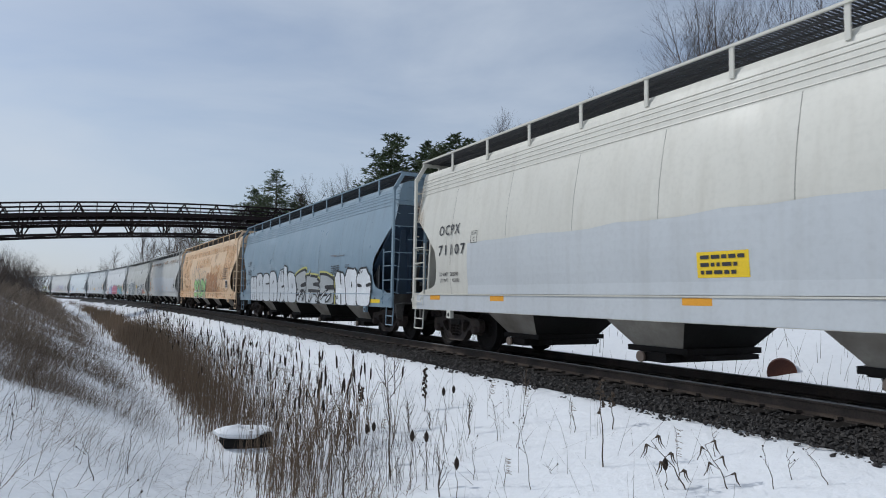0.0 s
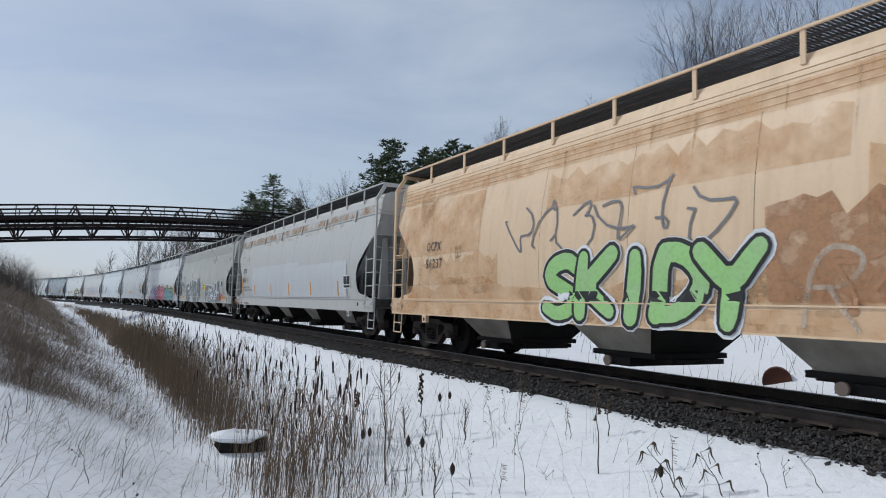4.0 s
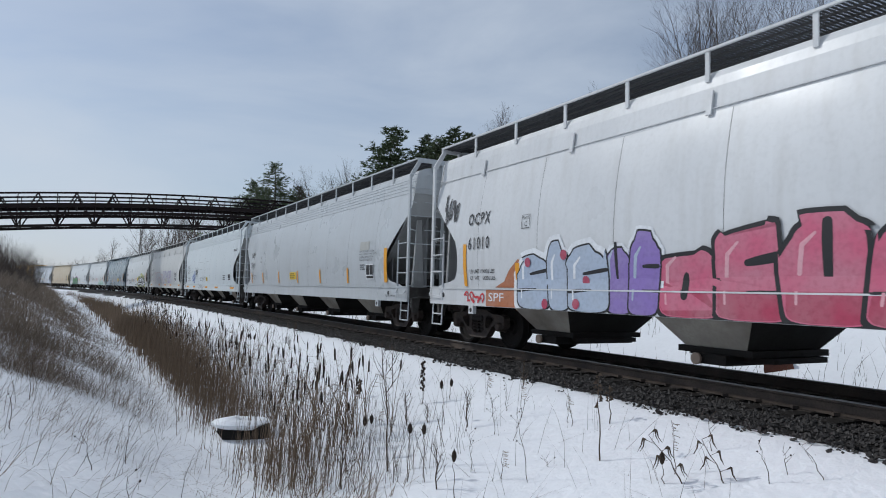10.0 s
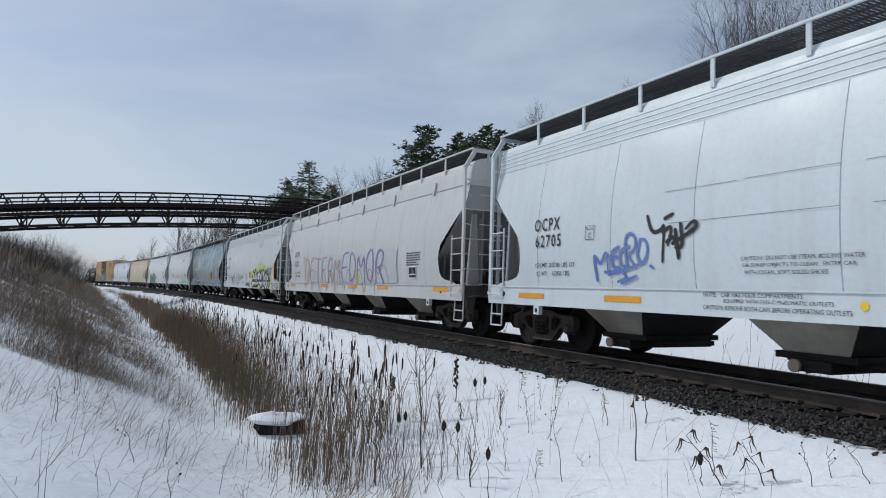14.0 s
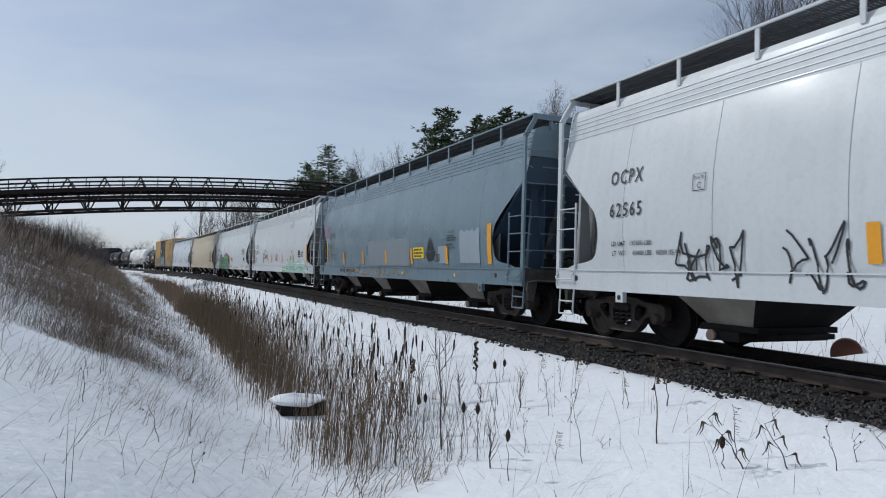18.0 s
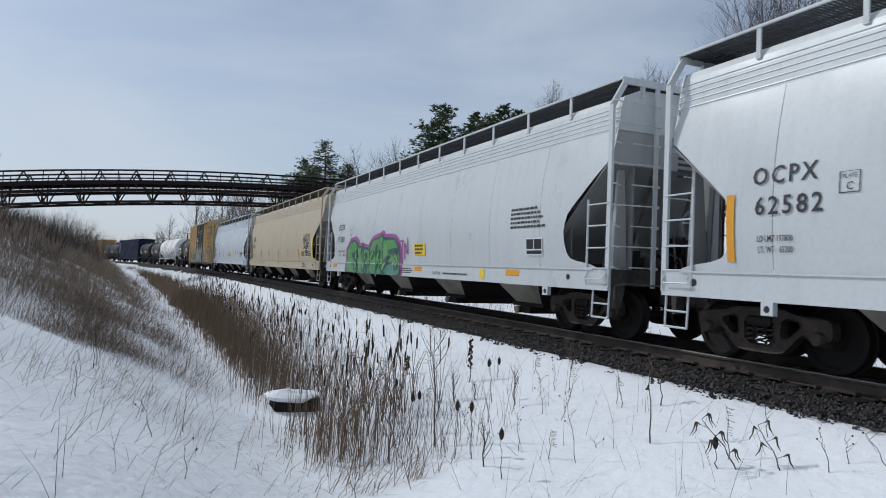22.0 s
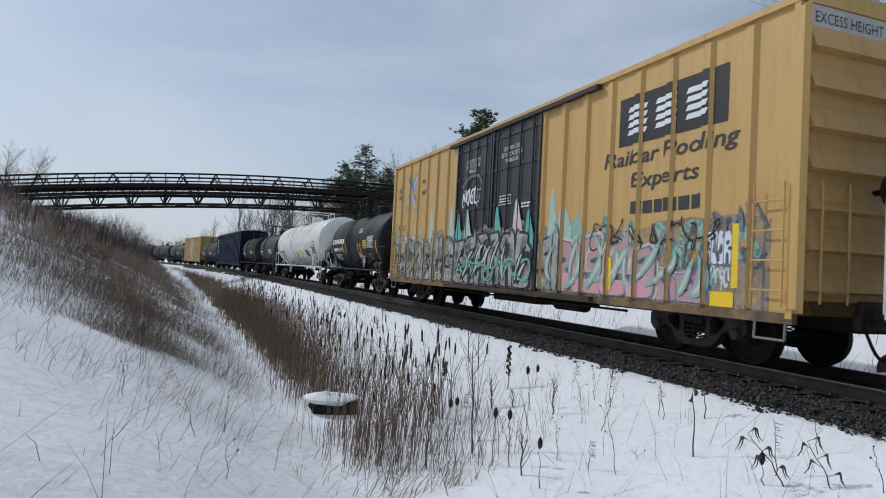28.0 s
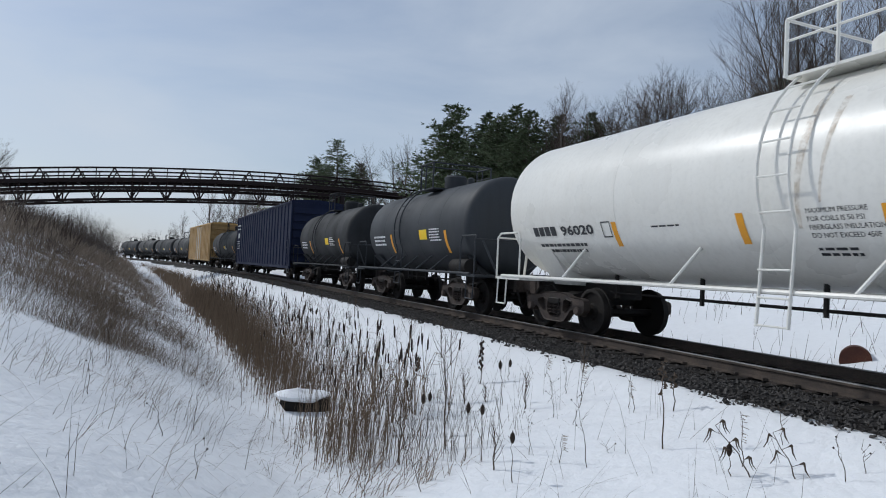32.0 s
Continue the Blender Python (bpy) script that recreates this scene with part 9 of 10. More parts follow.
field("bank_tangle", "brown tangle of bent grass over the upper bank", 15000, (-4.5, 34), 11.0, 1.15, (0.35, 0.9), 0.0034, GRASS_DARK, 26, 1.2, 0.75, -0.2, patchy=0.75, sway=1.2, droop=0.45)
field("bank_tangle", "brown tangle of fine bent grass down the slope of the bank", 6500, (-4.5, 2.5), 9.4, 0.75, (0.3, 0.85), 0.0034, GRASS_DARK, 31, 1.0, 0.8, -0.2, patchy=0.7, sway=0.9, droop=0.5)
field("bank_tangle", "brown tangle of fine bent grass over the bank", 3000, (2.5, 14), 10.3, 0.9, (0.35, 0.9), 0.0036, GRASS, 32, 1.1, 0.8, -0.2, patchy=0.8, sway=1.0, droop=0.5)
field("bank_tangle", "dark bent grass in the tangle on the bank", 1500, (-5, 3), 9.7, 0.9, (0.3, 0.75), 0.003, BRUSH, 33, 1.0, 0.8, -0.2, patchy=0.8, sway=1.0, droop=0.5)
field("bank_grass", "long bent stems on the lower slope of the bank", 480, (-10.5, 2), (7.7, 11.2), 0, (0.45, 1.1), 0.0032, GRASS_DARK, 34, 1.0, 0.75, 0.1, patchy=0.5, sway=0.6, droop=0.35)
field("bank_grass", "dark bent stems on the lower slope of the bank", 200, (-10.5, 2), (7.7, 11.2), 0, (0.4, 1.0), 0.0032, WEED, 35, 1.0, 0.75, 0.1, patchy=0.6, sway=0.6, droop=0.35)
field("bank_brush", "dark tangle of bare brush along the crest of the bank", 1600, (12, 95), (12.2, 17.5), 0, (0.7, 2.3), 0.0065, BRUSH, 27, 1.1, 0.3, 0.4, "brush", patchy=0.2, sway=2.0)
field("bank_brush", "dark brush on the slope of the bank", 900, (7.5, 13.5), 11.9, 0.45, (0.3, 1.0), 0.0045, BRUSH, 28, 1.0, 0.45, 0.4, "brush", patchy=0.6, sway=2.0)
field("far_grass", "dry weeds standing in the snow beyond the track", 3200, (-17, 45), (-13, -4.2), 0, (0.3, 1.0), 0.0042, WEED, 19, 1.0, 0.25, 0.4, patchy=0.1)
field("snow_weeds", "thin dry stems standing in the snow", 620, (-12.5, 12), (2.7, 5.6), 0, (0.15, 0.95), 0.0026, WEED, 20, 1.0, 0.5, 0.4, sway=2.0)
field("wood_brush", "tangle of bare brush at the foot of the trees", 9000, (-25, 110), (-36, -15), 0, (0.8, 3.2), 0.009, TWIG, 21, 1.0, 0.3, 0.4, "brush")
field("wood_brush", "tangle of bare brush along the far line", 3500, (110, 330), (-40, -10), 0, (0.8, 3.0), 0.012, TWIG, 22, 1.0, 0.3, 0.4, "brush")

def tapered(points, r0, r1, n):
    """One bent, tapering stalk through the points."""
    v, f, last = [], [], len(points) - 1
    for k, p in enumerate(points):
        d = (points[min(k + 1, last)] - points[max(k - 1, 0)]).normalized()
        a = d.orthogonal().normalized()
        b = d.cross(a)
        r = r0 + (r1 - r0) * k / last
        v += [p + (a * math.cos(2 * math.pi * i / n) + b * math.sin(2 * math.pi * i / n)) * r for i in range(n)]
        if k:
            f += [((k - 1) * n + i, (k - 1) * n + (i + 1) % n, k * n + (i + 1) % n, k * n + i) for i in range(n)]
    f.append(tuple(range(last * n, last * n + n)))
    return Shape().add(v, f)


# cattails at the edge of the reeds: three builds, set out by chance along the ditch
def cattail_parts(seed):
    r = random.Random(seed)
    h = r.uniform(0.95, 1.25)
    bend_ = r.uniform(0.0, 0.1)
    pts = [(bend_ * (k / 6) ** 2, 0.0, h * k / 6) for k in range(7)]
    t = Vector(pts[-1])
    stalk = tapered([Vector(p) for p in pts] + [t + Vector((0.01, 0, 0.1))], 0.0055, 0.003, 5)
    head = Shape().lathe([(h - 0.17, 0.004), (h - 0.15, 0.012), (h - 0.08, 0.0145), (h - 0.01, 0.0135), (h + 0.01, 0.004)], 9, "z", (bend_ * 0.92, 0, 0))
    leaf = Shape()
    for k in range(2):
        a = r.uniform(0, 6.3)
        q = [Vector((0, 0, 0)), Vector((0.07 * math.cos(a), 0.07 * math.sin(a), 0.45)), Vector((0.22 * math.cos(a), 0.22 * math.sin(a), 0.75)), Vector((0.42 * math.cos(a), 0.42 * math.sin(a), 0.7))]
        bent = tapered(q, 0.006, 0.003, 3)
        leaf.add(bent.v, bent.f)
    return stalk.mesh("stalk", REED), head.mesh("seed_head", SEED, True), leaf.mesh("leaf", REED)


CATTAILS = [cattail_parts(k) for k in range(4)]
rng = random.Random(77)
for k in range(290):
    s = -7.0 + 42 * rng.random() ** 1.35
    o = rng.gauss(5.35, 0.5) - 0.012 * s
    x, y, _ = on_track(s, o)
    x, y = float(x), float(y)
    kinds = CATTAILS[k % 4]
    big = rng.uniform(0.8, 1.2)
    tail = tagged(new("cattail"), "dry cattail with a dark brown seed head, rooted in snow", "cattail", "cattails along the ditch")
    tail.matrix_basis = pose(x, y, ground_at(x, y) - 0.03, rng.uniform(-7, 7), rng.uniform(-7, 7), rng.uniform(0, 360)) @ Matrix.Scale(big, 4)
    for name, me in zip(("stalk", "seed_head", "leaf"), kinds):
        part(name, me, tail)


# single weeds in the snow: x, y, height
def weed(kind, x, y, h, seed):
    r = random.Random(seed)
    lean = r.uniform(-0.75, -0.5) if kind == "pod" else r.uniform(-0.6, 0.3) if kind == "stem" else r.uniform(-0.08, 0.08)
    names = dict(forb="tall dry weed with a tuft of withered leaves", dock="dark dry dock stalk covered with seeds", teasel="dry stem with an oval prickly seed head", sapling="bare branching sapling standing in snow", stem="thin dry stem leaning in the snow", pod="dry stem with drooping split pods", plume="dry stem with a feathery bent plume")
    w = tagged(new("dry_weed" if kind in ("stem", "plume", "forb") else kind + "_plant"), names[kind], "weed", "dry weeds in the snow")
    w.matrix_basis = pose(x, y, ground_at(x, y) - 0.04, 0, 0, r.uniform(-25, 25))
    pts = [Vector((lean * h * (k / 6) ** 1.4 + 0.012 * math.sin(k * 2 + seed), 0.01 * math.cos(k * 3), h * k / 6)) for k in range(7)]
    thick = dict(forb=0.009, dock=0.008, teasel=0.0065, sapling=0.011, pod=0.0075).get(kind, 0.005)
    part("stem", tapered(pts, thick, thick * 0.35, 6).mesh("stem", WEED), w, WEED)
    tip = pts[-1]
    if kind == "teasel":
        part("seed_head", Shape().lathe([(-0.02, 0.004), (0.0, 0.02), (0.04, 0.03), (0.08, 0.026), (0.11, 0.008), (0.13, 0.002)], 10, "z", tuple(tip - Vector((0, 0, 0.02)))).mesh("seed_head", SEED, True), w, SEED)
        for k in range(3):
            a = r.uniform(0, 6.3)
            part("bract", Shape().rod(tip, tip + Vector((0.06 * math.cos(a), 0.06 * math.sin(a), 0.05)), 0.003, 4, 0.001).mesh("bract", WEED), w, WEED)
    elif kind == "dock":
        for k in range(26):
            p = pts[0].lerp(tip, 0.35 + 0.65 * k / 26) + Vector((r.uniform(-0.03, 0.03), r.uniform(-0.03, 0.03), 0))
            part("seed_cluster", once(("cluster", k % 3), lambda: Shape().lathe([(-0.025, 0.0), (-0.01, 0.02), (0.015, 0.016), (0.03, 0.0)], 6, "z").mesh("seed_cluster", SEED)), w, SEED, "", Matrix.Translation(p))
    elif kind == "sapling":
        for k in range(9):
            f = 0.25 + 0.7 * k / 9
            base, a, ln = pts[0].lerp(tip, f), r.uniform(0, 6.3), h * (0.42 - 0.25 * f)
            mid = base + Vector((math.cos(a) * ln * 0.4, math.sin(a) * ln * 0.4, ln * 0.6))
            end = mid + Vector((math.cos(a) * ln * 0.25, math.sin(a) * ln * 0.25, ln * 0.6))
            b = Shape().rod(base, mid, 0.005, 5, 0.0035).rod(mid, end, 0.0035, 4, 0.0012)
            for q in (0.3, 0.7):
                c = mid.lerp(end, q)
                b.rod(c, c + Vector((r.uniform(-0.08, 0.08), r.uniform(-0.08, 0.08), 0.09)), 0.002, 3, 0.0008)
            part("branch", b.mesh("branch", WEED), w, WEED)
    elif kind == "forb":
        for k in range(16):
            base, a = pts[0].lerp(tip, 0.62 + 0.4 * k / 16), r.uniform(0, 6.3)
            mid = base + Vector((0.03 * math.cos(a), 0.03 * math.sin(a), 0.025))
            end = mid + Vector((0.035 * math.cos(a), 0.035 * math.sin(a), -0.02))
            leaf = Shape().add([base, mid + Vector((0, 0, 0.02)), end, mid + Vector((0.01, 0.006, -0.008))], [(0, 1, 2), (0, 2, 3), (0, 3, 1), (1, 3, 2)])
            part("withered_leaf", leaf.mesh("withered_leaf", WEED), w, WEED)
    elif kind == "pod":
        for k in range(5):
            base = pts[2].lerp(tip, k / 4)
            a = r.uniform(-0.8, 0.8) + (math.pi if k % 2 else 0)
            c = base + Vector((0.06 * math.cos(a), 0.04, 0.02))
            e = base + Vector((0.17 * math.cos(a), 0.04, -0.06))
            pod = Shape().rod(base, c, 0.003, 4)
            for turn_ in (-0.5, 0.5):
                curl = [c, c + Vector((0.05 * math.cos(a), 0.03 * turn_, 0.025)), c.lerp(e, 0.6) + Vector((0, 0.05 * turn_, 0.0)), e + Vector((0, 0.06 * turn_, -0.03 - 0.02 * turn_))]
                husk = tapered(curl[:2], 0.003, 0.010, 5)
                pod.add(husk.v, husk.f)
                husk = tapered(curl[1:], 0.010, 0.002, 5)
                pod.add(husk.v, husk.f)
            part("pod", pod.mesh("pod", WEED), w, WEED)
    elif kind == "plume":
        for k in range(14):
            base = pts[3].lerp(tip, k / 14)
            part("spray", Shape().rod(base, base + Vector((r.uniform(0.02, 0.09), r.uniform(-0.03, 0.03), r.uniform(-0.05, 0.02))), 0.002, 3, 0.004).mesh("spray", GRASS), w, GRASS)
    else:
        for k in range(4):
            base = pts[2].lerp(tip, 0.3 + 0.22 * k)
            e = base + Vector((r.uniform(-0.1, 0.1), r.uniform(-0.06, 0.06), r.uniform(0.05, 0.12)))
            part("side_stem", Shape().rod(base, e, 0.0025, 4, 0.001).mesh("side_stem", WEED), w, WEED)
            if r.random() < 0.6:
                part("seed_head", once("small head", lambda: Shape().lathe([(-0.012, 0.0), (0.0, 0.011), (0.012, 0.0)], 7, "z").mesh("seed_head", SEED)), w, SEED, "", Matrix.Translation(e))


WEEDS = [("forb", 1.89, 7.84, 1.02), ("forb", 2.25, 8.8, 0.5), ("dock", -0.27, 11.66, 0.78), ("teasel", -0.36, 8.36, 0.66), ("teasel", -0.15, 8.26, 0.64), ("sapling", -0.65, 8.96, 1.5), ("stem", 1.05, 7.78, 0.84), ("stem", 0.43, 8.28, 0.5),
         ("stem", 1.32, 8.02, 0.12), ("sapling", 0.43, 10.0, 0.57), ("teasel", 2.34, 7.0, 0.27), ("pod", 2.51, 6.92, 0.53), ("pod", 2.86, 6.72, 0.45), ("stem", 3.2, 6.5, 0.42), ("stem", 3.39, 6.56, 0.26), ("plume", 2.51, 7.14, 0.6),
         ("stem", 1.04, 10.3, 0.45), ("teasel", 0.2, 11.58, 0.3), ("teasel", -1.44, 10.94, 0.42), ("teasel", -1.08, 9.6, 0.55), ("teasel", -0.96, 9.5, 0.6), ("dock", -1.5, 12.84, 0.4), ("stem", -3.37, 6.64, 0.42), ("stem", -3.53, 7.7, 0.55),
         ("stem", -4.3, 6.82, 0.42), ("plume", 1.78, 9.22, 0.42), ("sapling", 1.39, 11.04, 0.45), ("stem", 0.8, 9.4, 0.6), ("teasel", 0.1, 10.4, 0.62), ("stem", 3.6, 6.3, 0.35), ("stem", 3.0, 7.4, 0.4), ("stem", -2.6, 5.8, 0.35),
         ("sapling", -1.9, 14.5, 0.9), ("sapling", -0.9, 13.2, 0.85), ("stem", -5.2, 8.6, 0.6), ("stem", -1.4, 7.4, 0.5), ("stem", -0.8, 7.6, 0.55), ("sapling", -1.2, 8.6, 0.9)]
for k, (kind, x, y, h) in enumerate(WEEDS):
    weed(kind, x, y, h, k + 3)


rng = random.Random(41)
for k in range(34):
    s, o = rng.uniform(-11.5, 9), rng.uniform(2.7, 5.2)
    x, y, _ = on_track(s, o)
    weed(rng.choice(("stem", "sapling", "sapling", "teasel", "plume", "stem")), float(x), float(y), rng.uniform(0.25, 0.85), 100 + k)

# ---- trees ----
def bare_tree_mesh(seed, height, spread=0.5, upright=0.25, trunks=1, kids=(2, 2, 2, 2), thin=1.0):
    """Trunk with limbs, and the crown of finer branches, of a leafless tree. kids: branches at each joint, level by level."""
    r = random.Random(seed)
    wood, crown = Shape(), Shape()
    joints = (5, 4, 3, 2)

    def spike(p, q, rad):
        d = (q - p).normalized()
        a = d.orthogonal().normalized() * rad
        b = d.cross(a)
        crown.add([p + a, p - a * 0.5 + b * 0.87, p - a * 0.5 - b * 0.87, q], [(0, 1, 3), (1, 2, 3), (2, 0, 3)])

    def tube(p, q, r0, r1):
        d = (q - p).normalized()
        a = d.orthogonal().normalized()
        b = d.cross(a)
        ring = [(1, 0), (-0.5, 0.87), (-0.5, -0.87)]
        crown.add([p + (a * i + b * j) * r0 for i, j in ring] + [q + (a * i + b * j) * r1 for i, j in ring], [(0, 1, 4, 3), (1, 2, 5, 4), (2, 0, 3, 5)])

    def grow(p, d, ln, rad, level):
        if level >= len(kids):
            q = p + d * ln
            spike(p, q + Vector((0, 0, 0.1 * ln)), rad * 1.35)
            return
        count = joints[level]
        for k in range(count):
            d = (d + Vector((r.uniform(-1, 1), r.uniform(-1, 1), r.uniform(-0.4, 0.7))) * (0.07 + 0.07 * level)).normalized()
            q = p + d * (ln / count)
            rad2 = rad * (0.84 if level == 0 else 0.76)
            if level < 2:
                wood.rod(p, q, rad, (6 if level == 0 else 4) if trunks == 1 else 3, rad2)
            else:
                tube(p, q, rad, rad2)
            p, rad = q, rad2
            if level == 0 and k == 0 and trunks == 1:
                continue
            for _ in range(kids[level]):
                side = Vector((r.uniform(-1, 1), r.uniform(-1, 1), r.uniform(-0.3, 0.5))).normalized()
                e = (d * (1 - spread) + side * spread + Vector((0, 0, upright * 0.5))).normalized()
                grow(p, e, ln * r.uniform(0.38, 0.62) * (1 - 0.08 * k), rad * r.uniform(0.45, 0.7), level + 1)
        grow(p, d, ln * 0.4, rad * 0.8, level + 1)

    for k in range(trunks):
        d = Vector((r.uniform(-0.35, 0.35), r.uniform(-0.35, 0.35), 1)).normalized() if trunks > 1 else Vector((r.uniform(-0.06, 0.06), r.uniform(-0.06, 0.06), 1))
        grow(Vector((r.uniform(-0.2, 0.2), r.uniform(-0.2, 0.2), -0.3)) if trunks > 1 else Vector((0, 0, -0.4)), d, height * 0.68, height * thin * (0.013 if trunks == 1 else 0.007), 0)
    top_ = max(v[2] for v in wood.v + crown.v)
    k = height / top_
    wood.v = [(x * k, y * k, z * k) for x, y, z in wood.v]
    crown.v = [(x * k, y * k, z * k) for x, y, z in crown.v]
    return mesh_from("trunk", wood.v, wood.f, BARK), mesh_from("crown", crown.v, crown.f, TWIG)


def conifer_mesh(seed, height):
    """A pine: tapered trunk, whorls of upswept boughs, many small tufts of needles."""
    r = random.Random(seed)
    trunk = Shape().rod((0, 0, -0.4), (0.1, 0.05, height * 0.55), height * 0.016, 8, height * 0.009).rod((0.1, 0.05, height * 0.55), (0.05, 0.1, height * 0.98), height * 0.009, 6, 0.015)
    v, f = [], []
    z = height * 0.1
    lop = [r.uniform(0.75, 1.2) for _ in range(6)]
    while z < height * 0.985:
        u = z / height
        reach = (height * 0.42 * min(1, 0.6 + 1.6 * u) * (1 - u) ** 0.75 + 0.1) * r.uniform(0.75, 1.2)
        for k in range(7 if u < 0.8 else 5):
            a = r.uniform(0, 6.28)
            ln = reach * r.uniform(0.6, 1.1) * lop[int(a / 1.05) % 6]
            tip = Vector((math.cos(a) * ln, math.sin(a) * ln, z + ln * r.uniform(0.0, 0.3)))
            base = Vector((0.05, 0.05, z))
            trunk.rod(base, tip, 0.03, 3, 0.008)
            count = int(3 + ln * 7)
            for j in range(count):
                g = 0.2 + 0.82 * j / count
                c = base.lerp(tip, g) + Vector((r.uniform(-0.36, 0.36), r.uniform(-0.36, 0.36), r.uniform(-0.2, 0.32))) * (0.5 + 0.5 * ln / 2)
                for q in range(5):
                    d = Vector((r.uniform(-1, 1) + 0.6 * math.cos(a), r.uniform(-1, 1) + 0.6 * math.sin(a), r.uniform(-0.3, 1.0))).normalized()
                    w = d.orthogonal().normalized() * r.uniform(0.035, 0.06)
                    n = len(v)
                    e = c + d * r.uniform(0.18, 0.38)
                    v += [tuple(c - w), tuple(c + w), tuple(e)]
                    f.append((n, n + 1, n + 2))
        z += height * 0.03 * r.uniform(0.7, 1.3)
    return trunk.mesh("trunk", BARK), mesh_from("foliage", v, f, NEEDLES)


BARE = [bare_tree_mesh(k, 12.0, 0.55, 0.25, 1, (2, 2, 2, 3), 1.35) for k in (1, 2, 3)] + [bare_tree_mesh(4, 12.0, 0.45, 0.5, 1, (2, 2, 2, 2), 1.3), bare_tree_mesh(5, 12.0, 0.38, 0.5, 2, (1, 2, 2, 2))]
EDGE = [bare_tree_mesh(60 + k, 20.0, 0.42, 0.4, 1, (2, 2, 2, 1), 0.55) for k in range(3)]
WOODS = [bare_tree_mesh(30 + k, 12.0, 0.45, 0.4, 1, (2, 1, 2, 1)) for k in range(3)] + [bare_tree_mesh(34, 12.0, 0.35, 0.5, 2, (1, 2, 1, 2))]
DISTANT = [bare_tree_mesh(40 + k, 12.0, 0.45, 0.35, 1, (2, 2, 2)) for k in range(3)]
PINES = [conifer_mesh(8, 12.0), conifer_mesh(9, 12.0), conifer_mesh(10, 12.0)]
SHRUBS = [bare_tree_mesh(20 + k, 2.6, 0.42, 0.35, 6, (1, 1, 1)) for k in range(3)]


def tree(kind, meshes, x, y, h, full, turn, label):
    broad = 1.4 if kind == "conifer" else 1.0
    t = tagged(new(kind), label, "tree" if kind != "bare_shrub" else "shrub", {"bare_tree": "bare trees of the woods", "conifer": "conifers of the woods", "bare_shrub": "shrubs on the bank"}[kind])
    t.matrix_basis = pose(x, y, ground_at(x, y), 0, 0, turn) @ Matrix.Diagonal((h / full * broad, h / full * broad, h / full, 1))
    part("trunk", meshes[0], t)
    part("foliage" if kind == "conifer" else "crown", meshes[1], t)


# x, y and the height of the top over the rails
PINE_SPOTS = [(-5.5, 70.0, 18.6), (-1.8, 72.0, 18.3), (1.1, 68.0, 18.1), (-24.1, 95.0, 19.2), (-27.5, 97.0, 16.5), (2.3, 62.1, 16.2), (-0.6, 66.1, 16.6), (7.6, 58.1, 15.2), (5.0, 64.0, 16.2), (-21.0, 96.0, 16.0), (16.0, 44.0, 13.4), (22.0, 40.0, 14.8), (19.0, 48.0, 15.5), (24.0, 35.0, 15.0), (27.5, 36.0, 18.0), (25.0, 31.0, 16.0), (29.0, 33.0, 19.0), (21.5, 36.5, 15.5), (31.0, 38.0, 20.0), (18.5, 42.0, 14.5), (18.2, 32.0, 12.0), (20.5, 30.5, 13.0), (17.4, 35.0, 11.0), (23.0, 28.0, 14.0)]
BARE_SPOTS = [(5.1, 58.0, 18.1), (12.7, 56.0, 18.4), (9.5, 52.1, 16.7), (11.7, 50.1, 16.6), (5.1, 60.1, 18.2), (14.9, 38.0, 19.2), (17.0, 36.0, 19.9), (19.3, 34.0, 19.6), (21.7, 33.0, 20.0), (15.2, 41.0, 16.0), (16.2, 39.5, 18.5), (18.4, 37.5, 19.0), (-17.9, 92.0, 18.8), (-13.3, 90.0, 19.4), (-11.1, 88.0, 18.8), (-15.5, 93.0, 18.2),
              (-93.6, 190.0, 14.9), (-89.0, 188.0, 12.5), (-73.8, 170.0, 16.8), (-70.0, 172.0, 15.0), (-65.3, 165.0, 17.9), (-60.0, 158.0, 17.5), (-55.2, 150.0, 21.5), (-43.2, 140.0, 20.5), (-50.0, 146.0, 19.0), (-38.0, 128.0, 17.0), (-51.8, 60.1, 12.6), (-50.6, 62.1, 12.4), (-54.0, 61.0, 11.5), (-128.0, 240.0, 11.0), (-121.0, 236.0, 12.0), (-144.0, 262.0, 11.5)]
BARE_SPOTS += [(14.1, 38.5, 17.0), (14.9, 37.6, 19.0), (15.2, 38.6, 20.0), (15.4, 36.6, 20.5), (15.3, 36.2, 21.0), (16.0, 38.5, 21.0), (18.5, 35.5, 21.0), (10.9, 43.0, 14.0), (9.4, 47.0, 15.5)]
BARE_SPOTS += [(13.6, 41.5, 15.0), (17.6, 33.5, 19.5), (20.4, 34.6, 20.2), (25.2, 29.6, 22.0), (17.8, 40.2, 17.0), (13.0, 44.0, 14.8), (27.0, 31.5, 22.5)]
rng = random.Random(29)
for k in range(16):
    u = k / 15
    BARE_SPOTS.append((5.0 + 11.5 * u + rng.uniform(-1, 1), 61.0 - 19 * u + rng.uniform(-1.5, 1.5), 17.6 - 1.2 * u + rng.uniform(-2.2, 0.8)))
rng = random.Random(12)
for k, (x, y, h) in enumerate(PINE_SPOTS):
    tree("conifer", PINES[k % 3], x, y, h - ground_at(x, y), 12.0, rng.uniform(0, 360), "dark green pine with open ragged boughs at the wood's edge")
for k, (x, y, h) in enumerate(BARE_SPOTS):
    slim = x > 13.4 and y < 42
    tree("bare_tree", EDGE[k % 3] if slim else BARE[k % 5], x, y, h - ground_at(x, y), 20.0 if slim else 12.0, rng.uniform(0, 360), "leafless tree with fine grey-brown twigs")
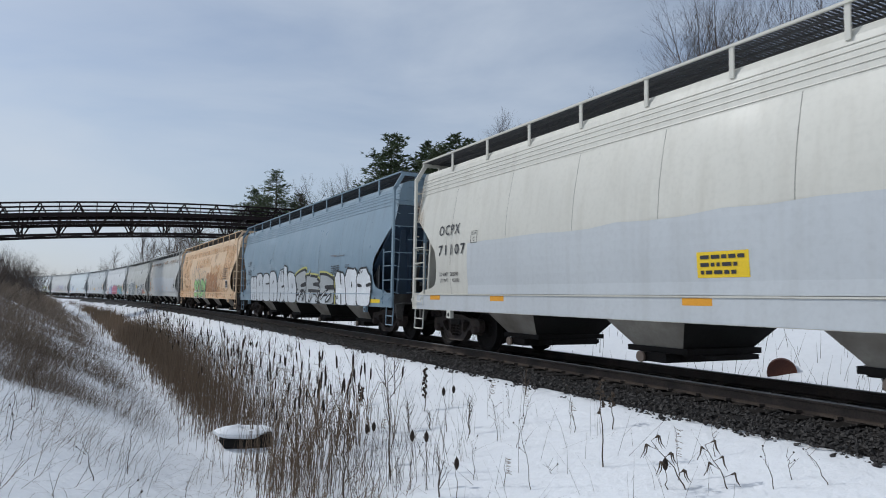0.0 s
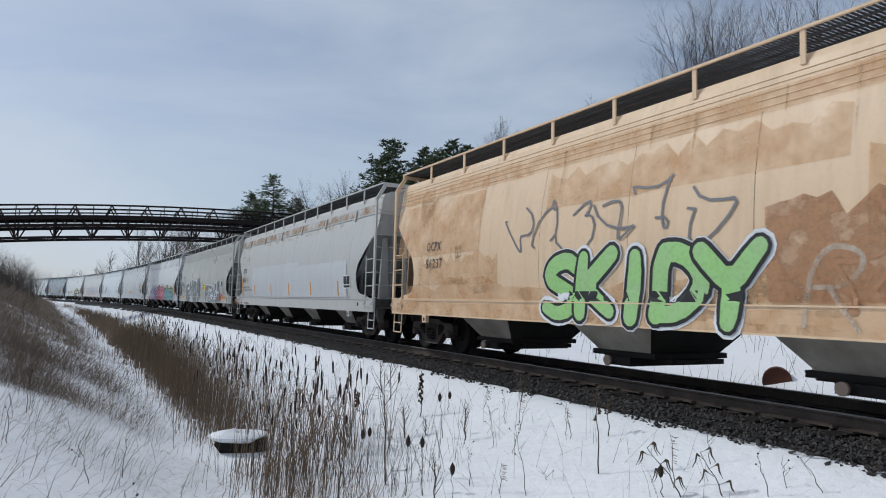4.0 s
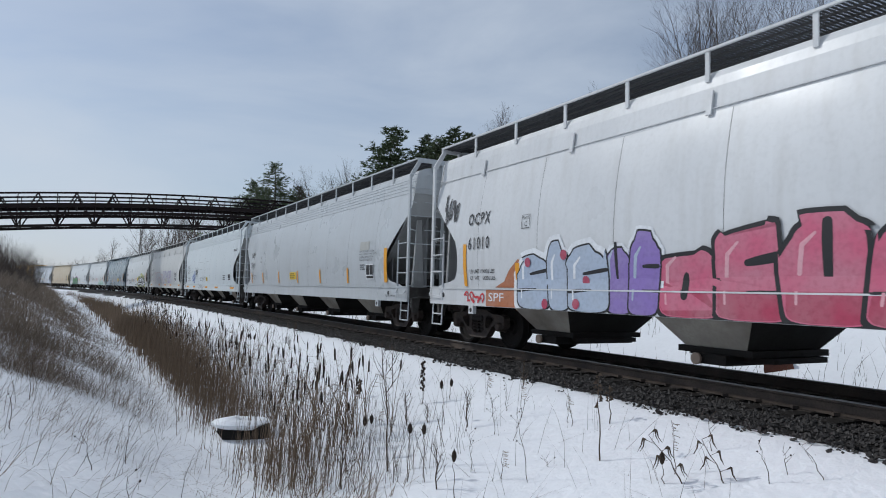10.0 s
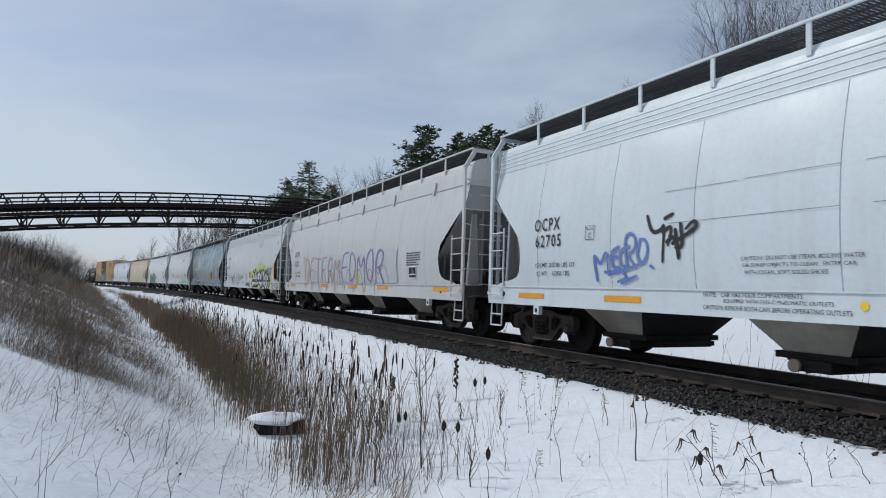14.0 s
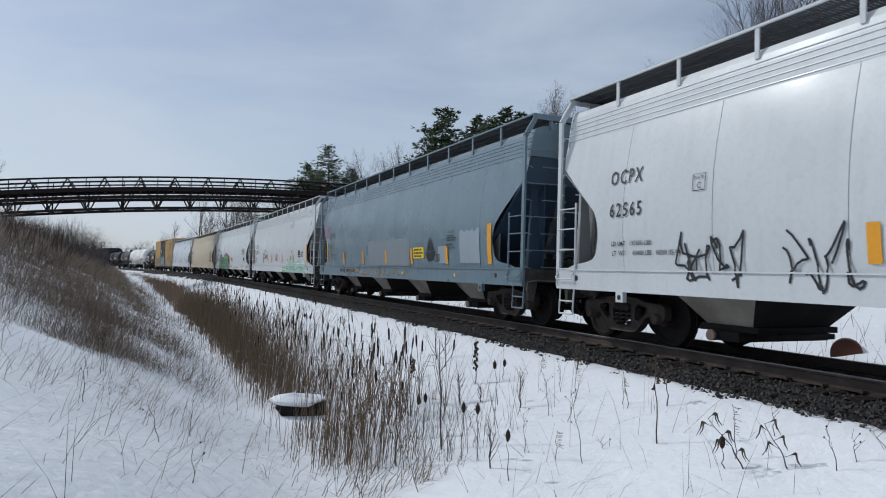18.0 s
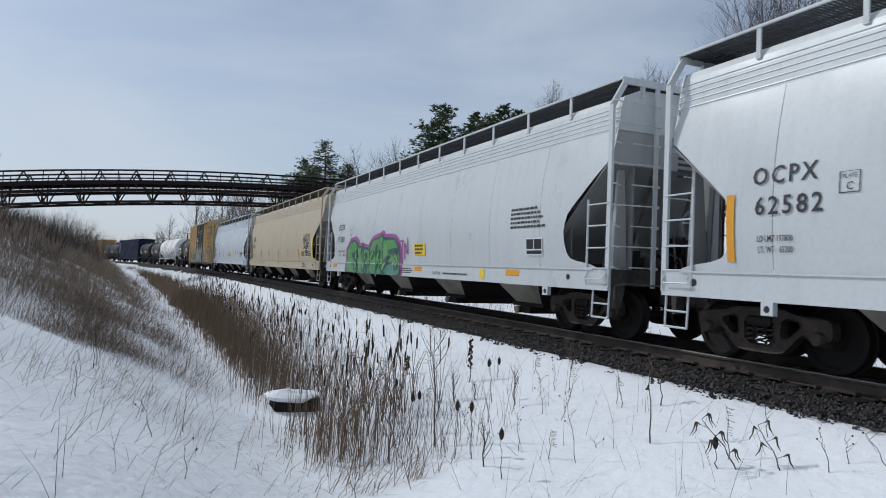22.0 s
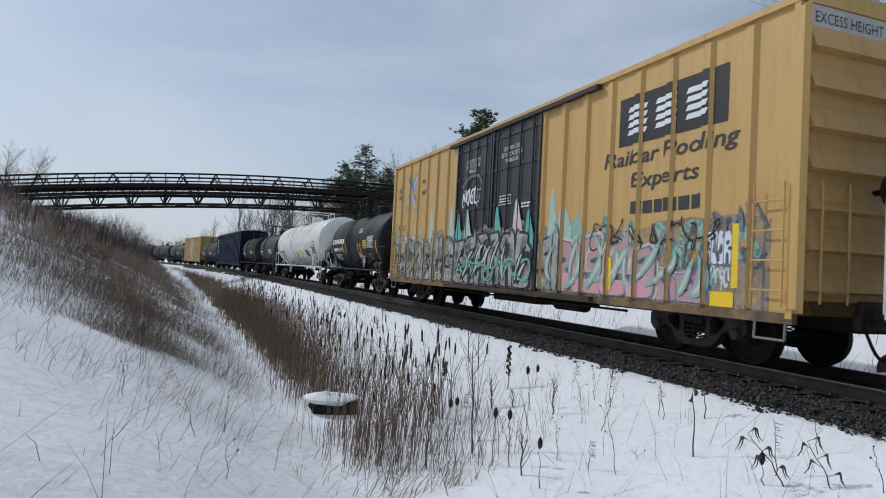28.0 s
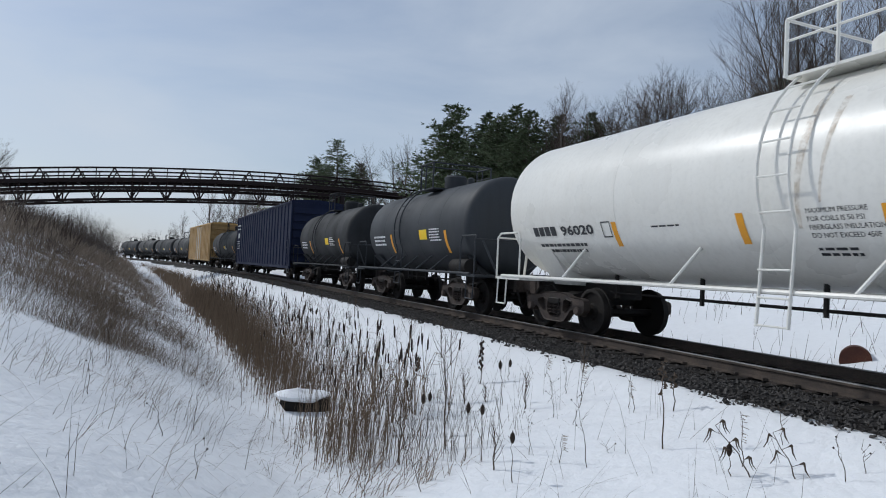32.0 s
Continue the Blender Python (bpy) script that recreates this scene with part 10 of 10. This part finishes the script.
for k in range(54):
    s, o = rng.uniform(-30, 150), rng.uniform(-52, -22)
    if abs(s - 62) < 14 and o > -40:
        continue
    x, y, _ = on_track(s, o)
    tree("bare_tree", WOODS[k % 4], float(x), float(y), rng.uniform(6.5, 10.5), 12.0, rng.uniform(0, 360), "leafless tree with fine grey-brown twigs")
for k in range(26):
    y = rng.uniform(108, 168)
    x = y * rng.uniform(-0.46, -0.27)
    tree("bare_tree", WOODS[k % 4], x, y, rng.uniform(13, 18.5) - ground_at(x, y), 12.0, rng.uniform(0, 360), "leafless tree with fine grey-brown twigs")
for k in range(80):
    s, o = rng.uniform(120, 420), rng.uniform(-90, -14)
    x, y, _ = on_track(s, o)
    tree("bare_tree", DISTANT[k % 3], float(x), float(y), rng.uniform(4, 9.5), 12.0, rng.uniform(0, 360), "distant leafless tree in the woods beyond the line")
for k in range(55):
    s, o = 16 + 130 * rng.random(), rng.uniform(15.5, 24)
    x, y, _ = on_track(s, o)
    tree("bare_shrub", SHRUBS[k % 3], float(x), float(y), rng.uniform(1.2, 3.2), 2.6, rng.uniform(0, 360), "bare brown shrub on the snowy bank")
# thicket where the crest of the bank falls away to the line
for k in range(110):
    y = rng.uniform(34, 66)
    q = rng.uniform(-0.88, -0.605)
    x = q * y
    top_ = 1.2 + y * (0.02 + 0.055 * min(1, (-q - 0.56) / 0.1) * rng.uniform(0.55, 1.1))
    h = top_ - ground_at(x, y)
    if h > 0.8:
        tree("bare_shrub", SHRUBS[k % 3], x, y, min(h, 4.5), 2.6, rng.uniform(0, 360), "dense bare shrub in the thicket on the bank")


# ---- motion of the train ----
def travelled(t):
    """Metres the train has gone after t seconds."""
    return 9.96225 * t + 0.00761 * t * t


def motions():
    at = {}
    for car, s in CARS:
        at[car.name] = s
        walk(car, [(t, track_pose(s - travelled(t))) for t in range(33)])
    # wheels turn while they roll past the camera
    for wheel, car, x, ax in WHEELS:
        rows = []
        for k in range(0, 481):
            t = k / 15
            s = at[car.name] - x - travelled(t)
            if -19 < s < 26:
                rows.append((t, pose(ax, 0, 0.457, 0, math.degrees(travelled(t) / 0.457), 0)))
        if rows:
            if rows[0][0] > 0:
                rows.insert(0, (0, rows[0][1]))
            if rows[-1][0] < 32:
                rows.append((32, rows[-1][1]))
            walk(wheel, rows)


motions()
